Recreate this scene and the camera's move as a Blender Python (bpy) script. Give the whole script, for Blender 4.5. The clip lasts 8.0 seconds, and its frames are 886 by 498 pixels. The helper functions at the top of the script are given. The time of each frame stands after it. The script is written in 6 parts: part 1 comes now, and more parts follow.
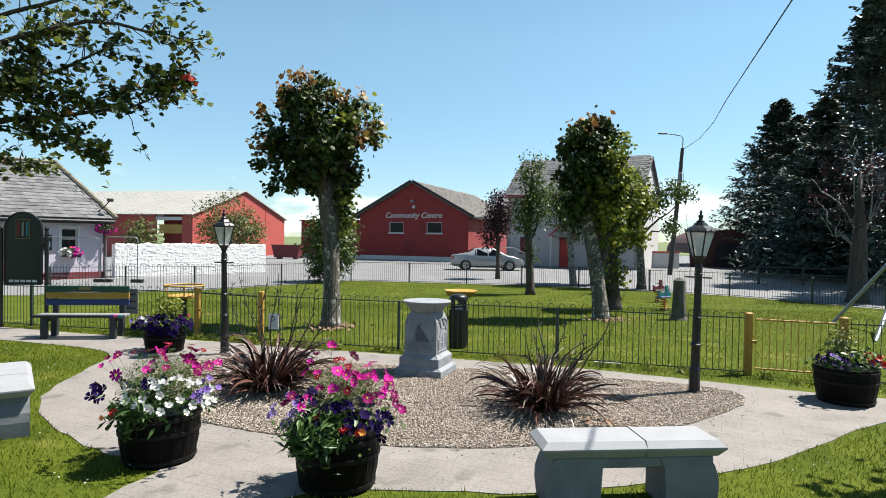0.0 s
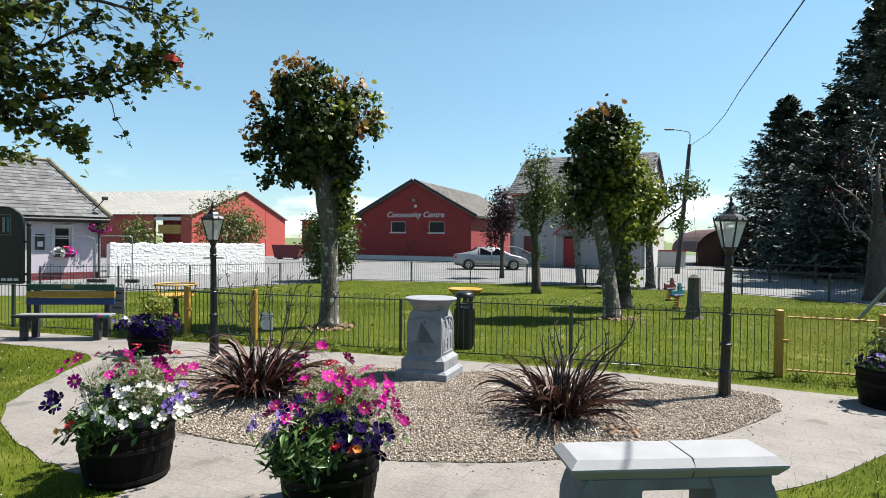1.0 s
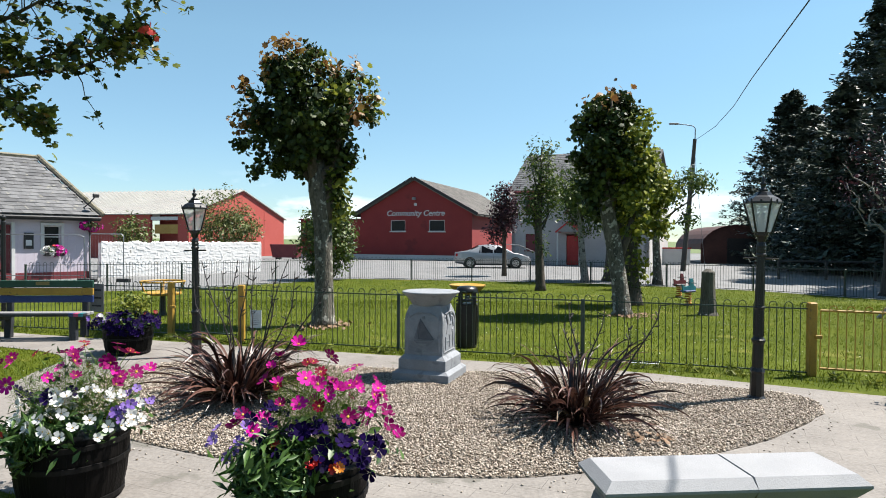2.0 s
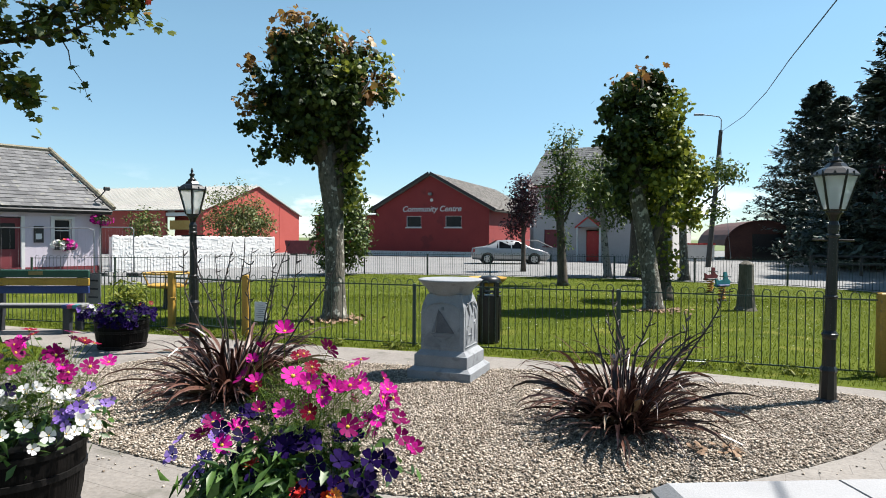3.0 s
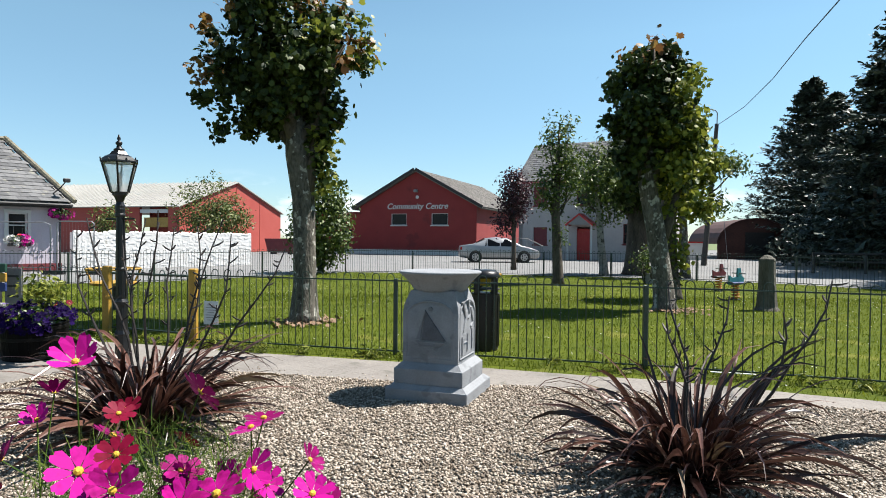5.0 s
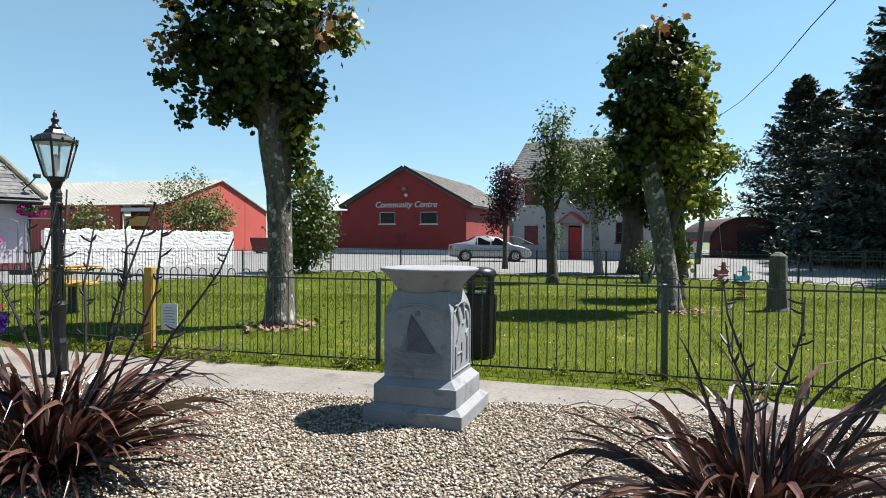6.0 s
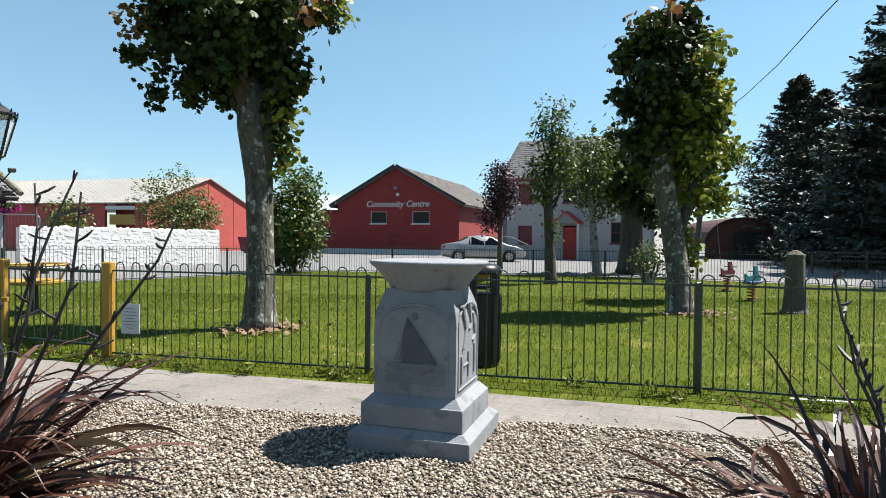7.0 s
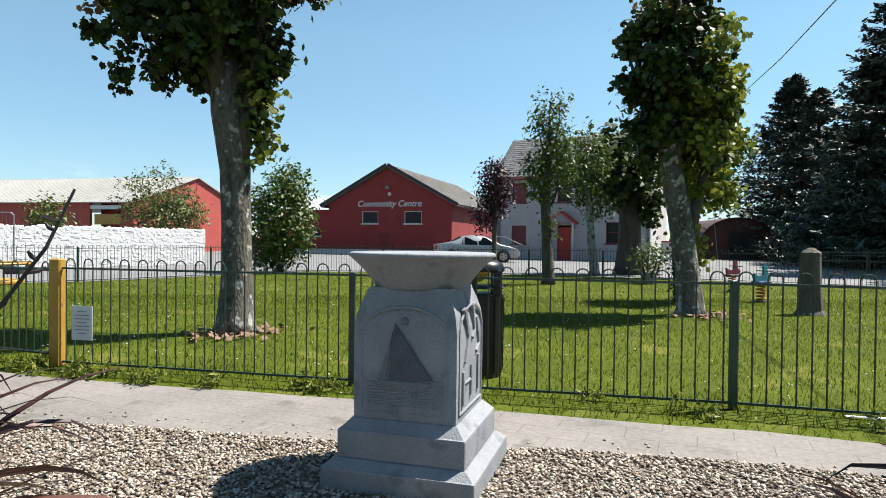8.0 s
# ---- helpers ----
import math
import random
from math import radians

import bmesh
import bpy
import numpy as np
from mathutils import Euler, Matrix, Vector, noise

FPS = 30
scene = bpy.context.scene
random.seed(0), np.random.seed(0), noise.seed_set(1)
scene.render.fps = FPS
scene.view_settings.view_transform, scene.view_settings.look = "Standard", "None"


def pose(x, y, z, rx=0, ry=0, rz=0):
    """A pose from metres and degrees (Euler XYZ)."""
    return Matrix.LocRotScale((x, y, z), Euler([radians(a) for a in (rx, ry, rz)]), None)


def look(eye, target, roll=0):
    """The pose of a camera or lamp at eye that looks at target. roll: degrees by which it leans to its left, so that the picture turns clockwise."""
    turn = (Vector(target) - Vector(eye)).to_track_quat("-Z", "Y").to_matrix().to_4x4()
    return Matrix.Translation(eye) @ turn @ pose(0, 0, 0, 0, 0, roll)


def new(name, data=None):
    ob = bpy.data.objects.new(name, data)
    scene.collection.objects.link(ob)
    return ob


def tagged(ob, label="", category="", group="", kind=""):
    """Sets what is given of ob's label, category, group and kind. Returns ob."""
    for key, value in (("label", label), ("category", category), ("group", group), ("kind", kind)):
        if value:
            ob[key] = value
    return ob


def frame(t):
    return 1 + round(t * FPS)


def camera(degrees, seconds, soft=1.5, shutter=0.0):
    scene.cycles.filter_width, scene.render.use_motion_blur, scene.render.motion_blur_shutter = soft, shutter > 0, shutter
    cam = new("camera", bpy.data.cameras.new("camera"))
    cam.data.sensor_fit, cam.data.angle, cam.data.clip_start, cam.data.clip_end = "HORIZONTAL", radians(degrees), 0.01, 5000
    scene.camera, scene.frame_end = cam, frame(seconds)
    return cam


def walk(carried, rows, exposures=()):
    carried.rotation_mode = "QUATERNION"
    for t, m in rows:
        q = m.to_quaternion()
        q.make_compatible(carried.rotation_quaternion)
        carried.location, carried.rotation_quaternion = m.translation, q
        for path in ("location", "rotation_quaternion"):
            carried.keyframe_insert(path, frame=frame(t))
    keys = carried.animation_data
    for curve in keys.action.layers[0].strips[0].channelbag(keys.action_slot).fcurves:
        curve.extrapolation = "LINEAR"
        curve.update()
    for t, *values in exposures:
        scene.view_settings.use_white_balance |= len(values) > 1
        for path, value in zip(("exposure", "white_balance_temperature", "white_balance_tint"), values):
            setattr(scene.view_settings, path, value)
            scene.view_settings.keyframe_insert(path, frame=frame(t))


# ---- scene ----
cam = camera(71.1, 8.0, soft=0.95)
PATH = [
    (0, (0.107, 0.082, 2.03), (0.072, 2.081, 1.995), 0.9),
    (0.5, (0.089, 0.452, 1.961), (0.056, 2.452, 1.926), 0.7),
    (1, (0.05, 0.791, 1.903), (0.009, 2.79, 1.871), 0.7),
    (2.3, (0.023, 1.771, 1.669), (-0.026, 3.77, 1.639), 0.2),
    (2.5, (-0.013, 1.931, 1.618), (-0.083, 3.929, 1.584), 0.4),
    (3, (-0.041, 2.365, 1.555), (-0.135, 4.362, 1.519), 0.4),
    (3.5, (-0.057, 2.738, 1.5), (-0.14, 4.736, 1.467), 0.3),
    (4, (-0.113, 3.112, 1.419), (-0.188, 5.11, 1.389), 0.5),
    (4.5, (-0.13, 3.475, 1.4), (-0.194, 5.474, 1.367), 0.5),
    (6, (-0.156, 4.777, 1.31), (-0.169, 6.777, 1.275), 0.4),
    (6.5, (-0.194, 5.155, 1.276), (-0.193, 7.155, 1.246), 0.4),
    (7, (-0.229, 5.566, 1.223), (-0.214, 7.566, 1.192), 0.6),
    (7.5, (-0.226, 5.931, 1.209), (-0.198, 7.931, 1.178), 0.6),
    (8, (-0.245, 6.274, 1.154), (-0.205, 8.274, 1.127), 0.6),
]
walk(cam, [(t, look(eye, target, roll)) for t, eye, target, roll in PATH])

# ---- world, sun, exposure ----
SUN = Vector((0.474, 0.160, 0.866))
scene.view_settings.exposure = 1.42
world = bpy.data.worlds.new("sky")
scene.world = world
world.use_nodes = True
wn, wl = world.node_tree.nodes, world.node_tree.links
wn.clear()
sky = wn.new("ShaderNodeTexSky")
sky.sky_type, sky.sun_disc = "NISHITA", False
sky.sun_elevation, sky.sun_rotation = math.asin(SUN.z), math.atan2(SUN.x, SUN.y)
sky.air_density, sky.dust_density, sky.ozone_density = 1.0, 0.0, 1.4
wc = wn.new("ShaderNodeTexCoord")
wsep = wn.new("ShaderNodeSeparateXYZ")
wl.new(wc.outputs["Generated"], wsep.inputs[0])
wmap = wn.new("ShaderNodeMapping")
wmap.inputs["Scale"].default_value = (3.0, 3.0, 9.0)
wl.new(wc.outputs["Generated"], wmap.inputs[0])
wnoise = wn.new("ShaderNodeTexNoise")
wnoise.inputs["Scale"].default_value, wnoise.inputs["Detail"].default_value = 2.2, 7
wl.new(wmap.outputs[0], wnoise.inputs["Vector"])
wlow = wn.new("ShaderNodeMapRange")
wlow.inputs["From Min"].default_value, wlow.inputs["From Max"].default_value = 0.105, 0.03
wlow.inputs["To Min"].default_value, wlow.inputs["To Max"].default_value = 0.0, 1.0
wl.new(wsep.outputs["Z"], wlow.inputs["Value"])
wthr = wn.new("ShaderNodeMapRange")
wthr.inputs["From Min"].default_value, wthr.inputs["From Max"].default_value = 0.54, 0.66
wl.new(wnoise.outputs["Fac"], wthr.inputs["Value"])
wmul = wn.new("ShaderNodeMath")
wmul.operation = "MULTIPLY"
wl.new(wlow.outputs[0], wmul.inputs[0])
wl.new(wthr.outputs[0], wmul.inputs[1])
wmix = wn.new("ShaderNodeMixRGB")
wmix.inputs["Color2"].default_value = (9.0, 9.4, 10.0, 1)
wl.new(wmul.outputs[0], wmix.inputs["Fac"])
wtint = wn.new("ShaderNodeMixRGB")
wtint.blend_type = "MULTIPLY"
wtint.inputs["Fac"].default_value, wtint.inputs["Color2"].default_value = 1.0, (0.93, 1.08, 0.97, 1)
wgrad = wn.new("ShaderNodeMapRange")
wgrad.inputs["From Min"].default_value, wgrad.inputs["From Max"].default_value = 0.0, 0.30
wl.new(wsep.outputs["Z"], wgrad.inputs["Value"])
wcol = wn.new("ShaderNodeMixRGB")
wcol.inputs["Color1"].default_value, wcol.inputs["Color2"].default_value = (0.60, 0.63, 0.84, 1), (1, 1, 1, 1)
wl.new(wgrad.outputs[0], wcol.inputs["Fac"])
whaze = wn.new("ShaderNodeMixRGB")
whaze.blend_type = "MULTIPLY"
whaze.inputs["Fac"].default_value = 1.0
wl.new(sky.outputs[0], whaze.inputs["Color1"])
wl.new(wcol.outputs[0], whaze.inputs["Color2"])
wl.new(whaze.outputs[0], wtint.inputs["Color1"])
wl.new(wtint.outputs[0], wmix.inputs["Color1"])
wbg = wn.new("ShaderNodeBackground")
wbg.inputs["Strength"].default_value = 0.064
wl.new(wmix.outputs[0], wbg.inputs["Color"])
wout = wn.new("ShaderNodeOutputWorld")
wl.new(wbg.outputs[0], wout.inputs["Surface"])
sun_data = bpy.data.lights.new("sun", "SUN")
sun_data.energy, sun_data.angle, sun_data.color = 5.0, radians(0.53), (1.0, 0.955, 0.89)
sun = new("sun", sun_data)
sun.matrix_world = look(SUN * 60, (0, 0, 0))

rng = np.random.default_rng(7)


# ---- materials ----
def mat(name, c1, c2, scale=6.0, rough=0.7, metal=0.0, bump=0.0, fine=60.0, island=0.0, piece=0.0, glow=0.0, stretch=(1, 1, 1), spots=None, spec=0.4):
    """Colour between c1 and c2 by noise at two scales; spots: (colour, scale, threshold) for lichen, stains or wear."""
    m = bpy.data.materials.new(name)
    m.use_nodes = True
    n, l = m.node_tree.nodes, m.node_tree.links
    p = n["Principled BSDF"]
    p.inputs["Roughness"].default_value, p.inputs["Metallic"].default_value = rough, metal
    p.inputs["Specular IOR Level"].default_value = spec
    g = n.new("ShaderNodeNewGeometry")
    mp = n.new("ShaderNodeMapping")
    mp.inputs["Scale"].default_value = stretch
    l.new(g.outputs["Position"], mp.inputs["Vector"])
    a = n.new("ShaderNodeTexNoise")
    a.inputs["Scale"].default_value, a.inputs["Detail"].default_value = scale, 5
    b = n.new("ShaderNodeTexNoise")
    b.inputs["Scale"].default_value, b.inputs["Detail"].default_value = fine, 3
    l.new(mp.outputs[0], a.inputs["Vector"])
    l.new(mp.outputs[0], b.inputs["Vector"])
    s = n.new("ShaderNodeMath")
    s.operation = "ADD"
    l.new(a.outputs["Fac"], s.inputs[0])
    l.new(b.outputs["Fac"], s.inputs[1])
    fac = s.outputs[0]
    for amount, socket in ((island, g.outputs["Random Per Island"]), (piece, None)):
        if amount:
            if socket is None:
                socket = n.new("ShaderNodeObjectInfo").outputs["Random"]
            k = n.new("ShaderNodeMath")
            k.operation = "MULTIPLY_ADD"
            l.new(socket, k.inputs[0])
            k.inputs[1].default_value = amount
            l.new(fac, k.inputs[2])
            sub = n.new("ShaderNodeMath")
            sub.operation = "SUBTRACT"
            l.new(k.outputs[0], sub.inputs[0])
            sub.inputs[1].default_value = amount / 2
            fac = sub.outputs[0]
    r = n.new("ShaderNodeMapRange")
    r.inputs["From Min"].default_value, r.inputs["From Max"].default_value = 0.70, 1.30
    l.new(fac, r.inputs["Value"])
    x = n.new("ShaderNodeMixRGB")
    x.inputs["Color1"].default_value, x.inputs["Color2"].default_value = (*c1, 1), (*c2, 1)
    l.new(r.outputs[0], x.inputs["Fac"])
    col = x.outputs[0]
    if spots:
        sc, ss, st = spots
        v = n.new("ShaderNodeTexNoise")
        v.inputs["Scale"].default_value, v.inputs["Detail"].default_value = ss, 6
        l.new(g.outputs["Position"], v.inputs["Vector"])
        q = n.new("ShaderNodeMapRange")
        q.inputs["From Min"].default_value, q.inputs["From Max"].default_value = st, st + 0.06
        l.new(v.outputs["Fac"], q.inputs["Value"])
        y = n.new("ShaderNodeMixRGB")
        y.inputs["Color2"].default_value = (*sc, 1)
        l.new(q.outputs[0], y.inputs["Fac"])
        l.new(col, y.inputs["Color1"])
        col = y.outputs[0]
    l.new(col, p.inputs["Base Color"])
    if glow:
        p.inputs["Transmission Weight"].default_value = 0.0
        t = n.new("ShaderNodeBsdfTranslucent")
        l.new(col, t.inputs["Color"])
        w = n.new("ShaderNodeMixShader")
        w.inputs["Fac"].default_value = glow
        l.new(p.outputs[0], w.inputs[1])
        l.new(t.outputs[0], w.inputs[2])
        l.new(w.outputs[0], n["Material Output"].inputs["Surface"])
    if bump:
        u = n.new("ShaderNodeBump")
        u.inputs["Strength"].default_value, u.inputs["Distance"].default_value = bump, 0.02
        l.new(s.outputs[0], u.inputs["Height"])
        l.new(u.outputs[0], p.inputs["Normal"])
    return m


M = {}
M["grass"] = mat("grass", (0.030, 0.045, 0.0035), (0.074, 0.090, 0.008), 0.9, 0.9, bump=0.6, fine=22, spots=((0.098, 0.102, 0.018), 1.1, 0.60), spec=0.08)
M["blade"] = mat("grass_blade", (0.050, 0.076, 0.006), (0.132, 0.157, 0.013), 1.2, 0.7, island=0.8, glow=0.45, spec=0.10)
M["field"] = mat("far_field", (0.060, 0.096, 0.024), (0.102, 0.120, 0.042), 0.05, 0.9, fine=0.6)
M["asphalt"] = mat("worn_asphalt", (0.103, 0.103, 0.103), (0.164, 0.164, 0.163), 0.5, 0.9, bump=0.3, fine=40)
M["concrete"] = mat("path_concrete", (0.124, 0.112, 0.101), (0.191, 0.174, 0.157), 1.6, 0.85, bump=0.25, fine=34, spots=((0.109, 0.101, 0.087), 2.6, 0.60))
M["gravel_base"] = mat("gravel_base", (0.089, 0.074, 0.059), (0.178, 0.151, 0.124), 30, 0.95, bump=0.6, fine=90)
M["stone_chip"] = mat("gravel_stone", (0.116, 0.087, 0.061), (0.389, 0.334, 0.274), 14, 0.75, island=1.1, fine=70)
M["granite"] = mat("blue_grey_stone", (0.156, 0.163, 0.175), (0.228, 0.238, 0.252), 5, 0.8, bump=0.3, fine=110, spots=((0.138, 0.146, 0.158), 7, 0.58))
# benches use two stone tones: pale for the lit slab, dark for shaded legs
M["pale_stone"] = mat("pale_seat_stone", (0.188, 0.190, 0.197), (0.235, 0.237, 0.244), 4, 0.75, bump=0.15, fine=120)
# dark tone for carvings and for the shade painted on the benches
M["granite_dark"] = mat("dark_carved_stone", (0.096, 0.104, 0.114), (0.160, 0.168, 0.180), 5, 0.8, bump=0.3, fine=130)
M["carved_sail"] = mat("blackened_carving", (0.046, 0.049, 0.058), (0.098, 0.104, 0.117), 9, 0.85, bump=0.4, fine=130)
M["black_paint"] = mat("black_paint", (0.0032, 0.0032, 0.0040), (0.0080, 0.0080, 0.0088), 8, 0.36, bump=0.06, fine=60)
M["barrel"] = mat("black_stained_oak", (0.0013, 0.0012, 0.0012), (0.0042, 0.0036, 0.0033), 5, 0.6, bump=0.35, fine=50, piece=0.5, stretch=(1, 1, 0.15), spec=0.08)
M["barrel_hoop"] = mat("barrel_hoop", (0.0030, 0.0030, 0.0030), (0.0072, 0.0066, 0.0066), 9, 0.5, bump=0.1, spec=0.12)
M["soil"] = mat("soil", (0.012, 0.009, 0.006), (0.03, 0.022, 0.015), 20, 0.95, bump=0.6)
M["fence"] = mat("dark_green_fence", (0.012, 0.024, 0.018), (0.03, 0.048, 0.036), 9, 0.4, bump=0.08)
M["yellow"] = mat("yellow_paint", (0.243, 0.134, 0.0182), (0.353, 0.207, 0.030), 6, 0.55, bump=0.1, spots=((0.152, 0.097, 0.030), 14, 0.63))
M["bark"] = mat("sycamore_bark", (0.025, 0.022, 0.0179), (0.128, 0.115, 0.093), 8, 0.9, bump=1.0, fine=30, stretch=(1, 1, 0.45), spots=((0.289, 0.281, 0.246), 9, 0.57))
M["bark_dark"] = mat("dark_bark", (0.028, 0.022, 0.018), (0.085, 0.07, 0.055), 7, 0.9, bump=0.8, fine=34, stretch=(1, 1, 0.3))
M["bark_pale"] = mat("pale_bark", (0.120, 0.108, 0.096), (0.276, 0.258, 0.234), 6, 0.85, bump=0.6, fine=30, stretch=(1, 1, 2.2), spots=((0.030, 0.027, 0.024), 9, 0.58))
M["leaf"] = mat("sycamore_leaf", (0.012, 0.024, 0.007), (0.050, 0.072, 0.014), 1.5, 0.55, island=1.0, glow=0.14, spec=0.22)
# paler than the sycamore leaf; also paints sunlight onto the crowns' sun side
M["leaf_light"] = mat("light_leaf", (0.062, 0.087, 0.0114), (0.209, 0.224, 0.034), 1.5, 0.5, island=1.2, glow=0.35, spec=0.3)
M["leaf_tip"] = mat("russet_new_leaf", (0.140, 0.063, 0.021), (0.238, 0.147, 0.042), 2, 0.5, island=1.0, glow=0.35)
M["leaf_red"] = mat("red_new_leaf", (0.45, 0.03, 0.03), (0.6, 0.08, 0.06), 2, 0.5, island=1.0, glow=0.35)
M["leaf_purple"] = mat("purple_leaf", (0.0126, 0.0036, 0.0063), (0.054, 0.0144, 0.022), 2, 0.45, island=1.0, glow=0.2)
M["leaf_shrub"] = mat("shrub_leaf", (0.024, 0.048, 0.0080), (0.096, 0.132, 0.022), 1.5, 0.5, island=1.0, glow=0.3)
M["leaf_olive"] = mat("olive_leaf", (0.041, 0.061, 0.0115), (0.131, 0.152, 0.037), 1.5, 0.5, island=1.0, glow=0.25)
M["needle"] = mat("conifer_needle", (0.021, 0.032, 0.024), (0.074, 0.096, 0.067), 1.2, 0.5, island=1.2, spec=0.3)
M["red_render"] = mat("red_painted_render", (0.168, 0.0187, 0.0187), (0.206, 0.027, 0.025), 0.8, 0.8, bump=0.15, fine=26, spots=((0.137, 0.0187, 0.0187), 0.9, 0.62))
M["barn_red"] = mat("barn_red_cladding", (0.282, 0.048, 0.038), (0.333, 0.064, 0.051), 0.8, 0.7, fine=20)
M["white_paint"] = mat("white_paint", (0.422, 0.422, 0.415), (0.495, 0.495, 0.489), 2, 0.7, bump=0.1)
M["whitewash"] = mat("whitewashed_rubble", (0.538, 0.530, 0.523), (0.622, 0.622, 0.615), 2.5, 0.85, bump=0.6, fine=9, piece=0.3, spots=((0.389, 0.375, 0.339), 5.5, 0.66))
M["lavender"] = mat("lavender_render", (0.375, 0.338, 0.394), (0.438, 0.400, 0.451), 0.9, 0.85, bump=0.15, fine=24)
M["house_render"] = mat("pinkish_grey_render", (0.294, 0.269, 0.269), (0.358, 0.333, 0.326), 0.8, 0.85, bump=0.15, fine=24)
M["slate"] = mat("grey_roof_slate", (0.056, 0.056, 0.059), (0.112, 0.112, 0.115), 1.2, 0.7, bump=0.3, fine=18, piece=0.6, spots=((0.154, 0.148, 0.124), 5, 0.62))
M["slate_brown"] = mat("brown_roof_tile", (0.065, 0.059, 0.053), (0.112, 0.104, 0.092), 1.2, 0.8, bump=0.3, fine=14, piece=0.6)
M["moss"] = mat("mossy_ridge_tile", (0.071, 0.065, 0.041), (0.178, 0.160, 0.118), 8, 0.9, bump=0.7, piece=0.5)
M["tin_roof"] = mat("pale_sheet_roof", (0.282, 0.272, 0.252), (0.342, 0.332, 0.307), 0.5, 0.7, fine=8, spec=0.2)
M["ochre"] = mat("ochre_sheeting", (0.255, 0.152, 0.030), (0.334, 0.219, 0.061), 1.2, 0.7, fine=12)
M["dark_trim"] = mat("dark_fascia", (0.010, 0.010, 0.011), (0.022, 0.02, 0.02), 6, 0.5)
M["maroon"] = mat("maroon_paint", (0.10, 0.015, 0.02), (0.15, 0.025, 0.03), 3, 0.6)
M["red_paint"] = mat("bright_red_paint", (0.300, 0.0112, 0.0100), (0.349, 0.0187, 0.0156), 4, 0.45)
M["dark_glass"] = mat("dark_window_glass", (0.006, 0.007, 0.009), (0.014, 0.016, 0.02), 1, 0.15, spec=0.15)
M["steel"] = mat("galvanised_steel", (0.205, 0.211, 0.218), (0.307, 0.314, 0.320), 12, 0.45, metal=0.8)
M["pole_wood"] = mat("dark_pole_timber", (0.035, 0.032, 0.03), (0.075, 0.068, 0.06), 6, 0.85, bump=0.4, stretch=(1, 1, 0.1))
M["hut"] = mat("rusty_corrugated_iron", (0.035, 0.014, 0.012), (0.07, 0.028, 0.022), 1.2, 0.75, fine=12)
M["silver"] = mat("silver_car_paint", (0.282, 0.288, 0.294), (0.320, 0.326, 0.333), 1, 0.28, metal=0.55, fine=400)
M["rubber"] = mat("tyre_rubber", (0.008, 0.008, 0.008), (0.018, 0.018, 0.018), 20, 0.85)
M["alloy"] = mat("alloy_rim", (0.360, 0.360, 0.368), (0.440, 0.440, 0.448), 8, 0.3, metal=0.9)
M["amber_red"] = mat("red_lamp_lens", (0.280, 0.0080, 0.0080), (0.360, 0.0160, 0.0160), 5, 0.15)
M["blue_paint"] = mat("blue_paint", (0.0073, 0.0182, 0.085), (0.0182, 0.036, 0.134), 5, 0.5, bump=0.1)
M["green_paint"] = mat("dark_green_paint", (0.0064, 0.036, 0.024), (0.0160, 0.060, 0.040), 5, 0.5, bump=0.1)
M["teal"] = mat("teal_paint", (0.0122, 0.122, 0.146), (0.024, 0.182, 0.207), 5, 0.5)
M["pink_paint"] = mat("pink_paint", (0.304, 0.030, 0.085), (0.365, 0.049, 0.122), 5, 0.5)
M["orange_paint"] = mat("orange_paint", (0.365, 0.103, 0.0122), (0.426, 0.152, 0.024), 5, 0.5)
M["bench_dark"] = mat("dark_recycled_plastic", (0.0096, 0.0112, 0.0144), (0.028, 0.030, 0.036), 5, 0.55, bump=0.15)
M["gold"] = mat("dull_gold_paint", (0.160, 0.112, 0.040), (0.224, 0.160, 0.064), 9, 0.5)
M["grey_print"] = mat("grey_print", (0.152, 0.152, 0.152), (0.201, 0.201, 0.201), 20, 0.7)
M["paper"] = mat("laminated_paper", (0.422, 0.435, 0.461), (0.486, 0.499, 0.512), 6, 0.4)
M["weathered"] = mat("weathered_timber", (0.042, 0.038, 0.030), (0.102, 0.093, 0.075), 7, 0.9, bump=0.8, fine=40, stretch=(1, 1, 0.25))
M["pot"] = mat("grey_pot", (0.160, 0.152, 0.144), (0.240, 0.232, 0.216), 8, 0.8)
M["flax"] = mat("bronze_flax_leaf", (0.0145, 0.0056, 0.0048), (0.101, 0.048, 0.035), 3, 0.30, piece=1.3, fine=25, glow=0.10, spec=0.38)
M["flax_dead"] = mat("dried_flax_leaf", (0.080, 0.050, 0.027), (0.141, 0.101, 0.061), 5, 0.6, piece=0.6, glow=0.1)
M["stalk"] = mat("dark_flower_stalk", (0.010, 0.008, 0.008), (0.03, 0.022, 0.02), 9, 0.6)
M["stem"] = mat("feathery_green_stem", (0.030, 0.060, 0.009), (0.105, 0.150, 0.028), 6, 0.7, island=1.2, glow=0.3, spec=0.08)
M["leaf_plant"] = mat("bedding_leaf", (0.0160, 0.045, 0.0096), (0.064, 0.122, 0.026), 6, 0.45, island=1.0, glow=0.25)
M["pet_white"] = mat("white_petal", (0.424, 0.424, 0.413), (0.483, 0.483, 0.468), 20, 0.6, glow=0.2)
M["pet_violet"] = mat("deep_violet_petal", (0.0026, 0.0005, 0.0132), (0.0092, 0.0016, 0.043), 25, 0.65, piece=0.6, glow=0.1, spec=0.06)
M["pet_lilac"] = mat("lilac_petal", (0.117, 0.062, 0.265), (0.203, 0.133, 0.367), 20, 0.65, piece=0.6, glow=0.2, spec=0.1)
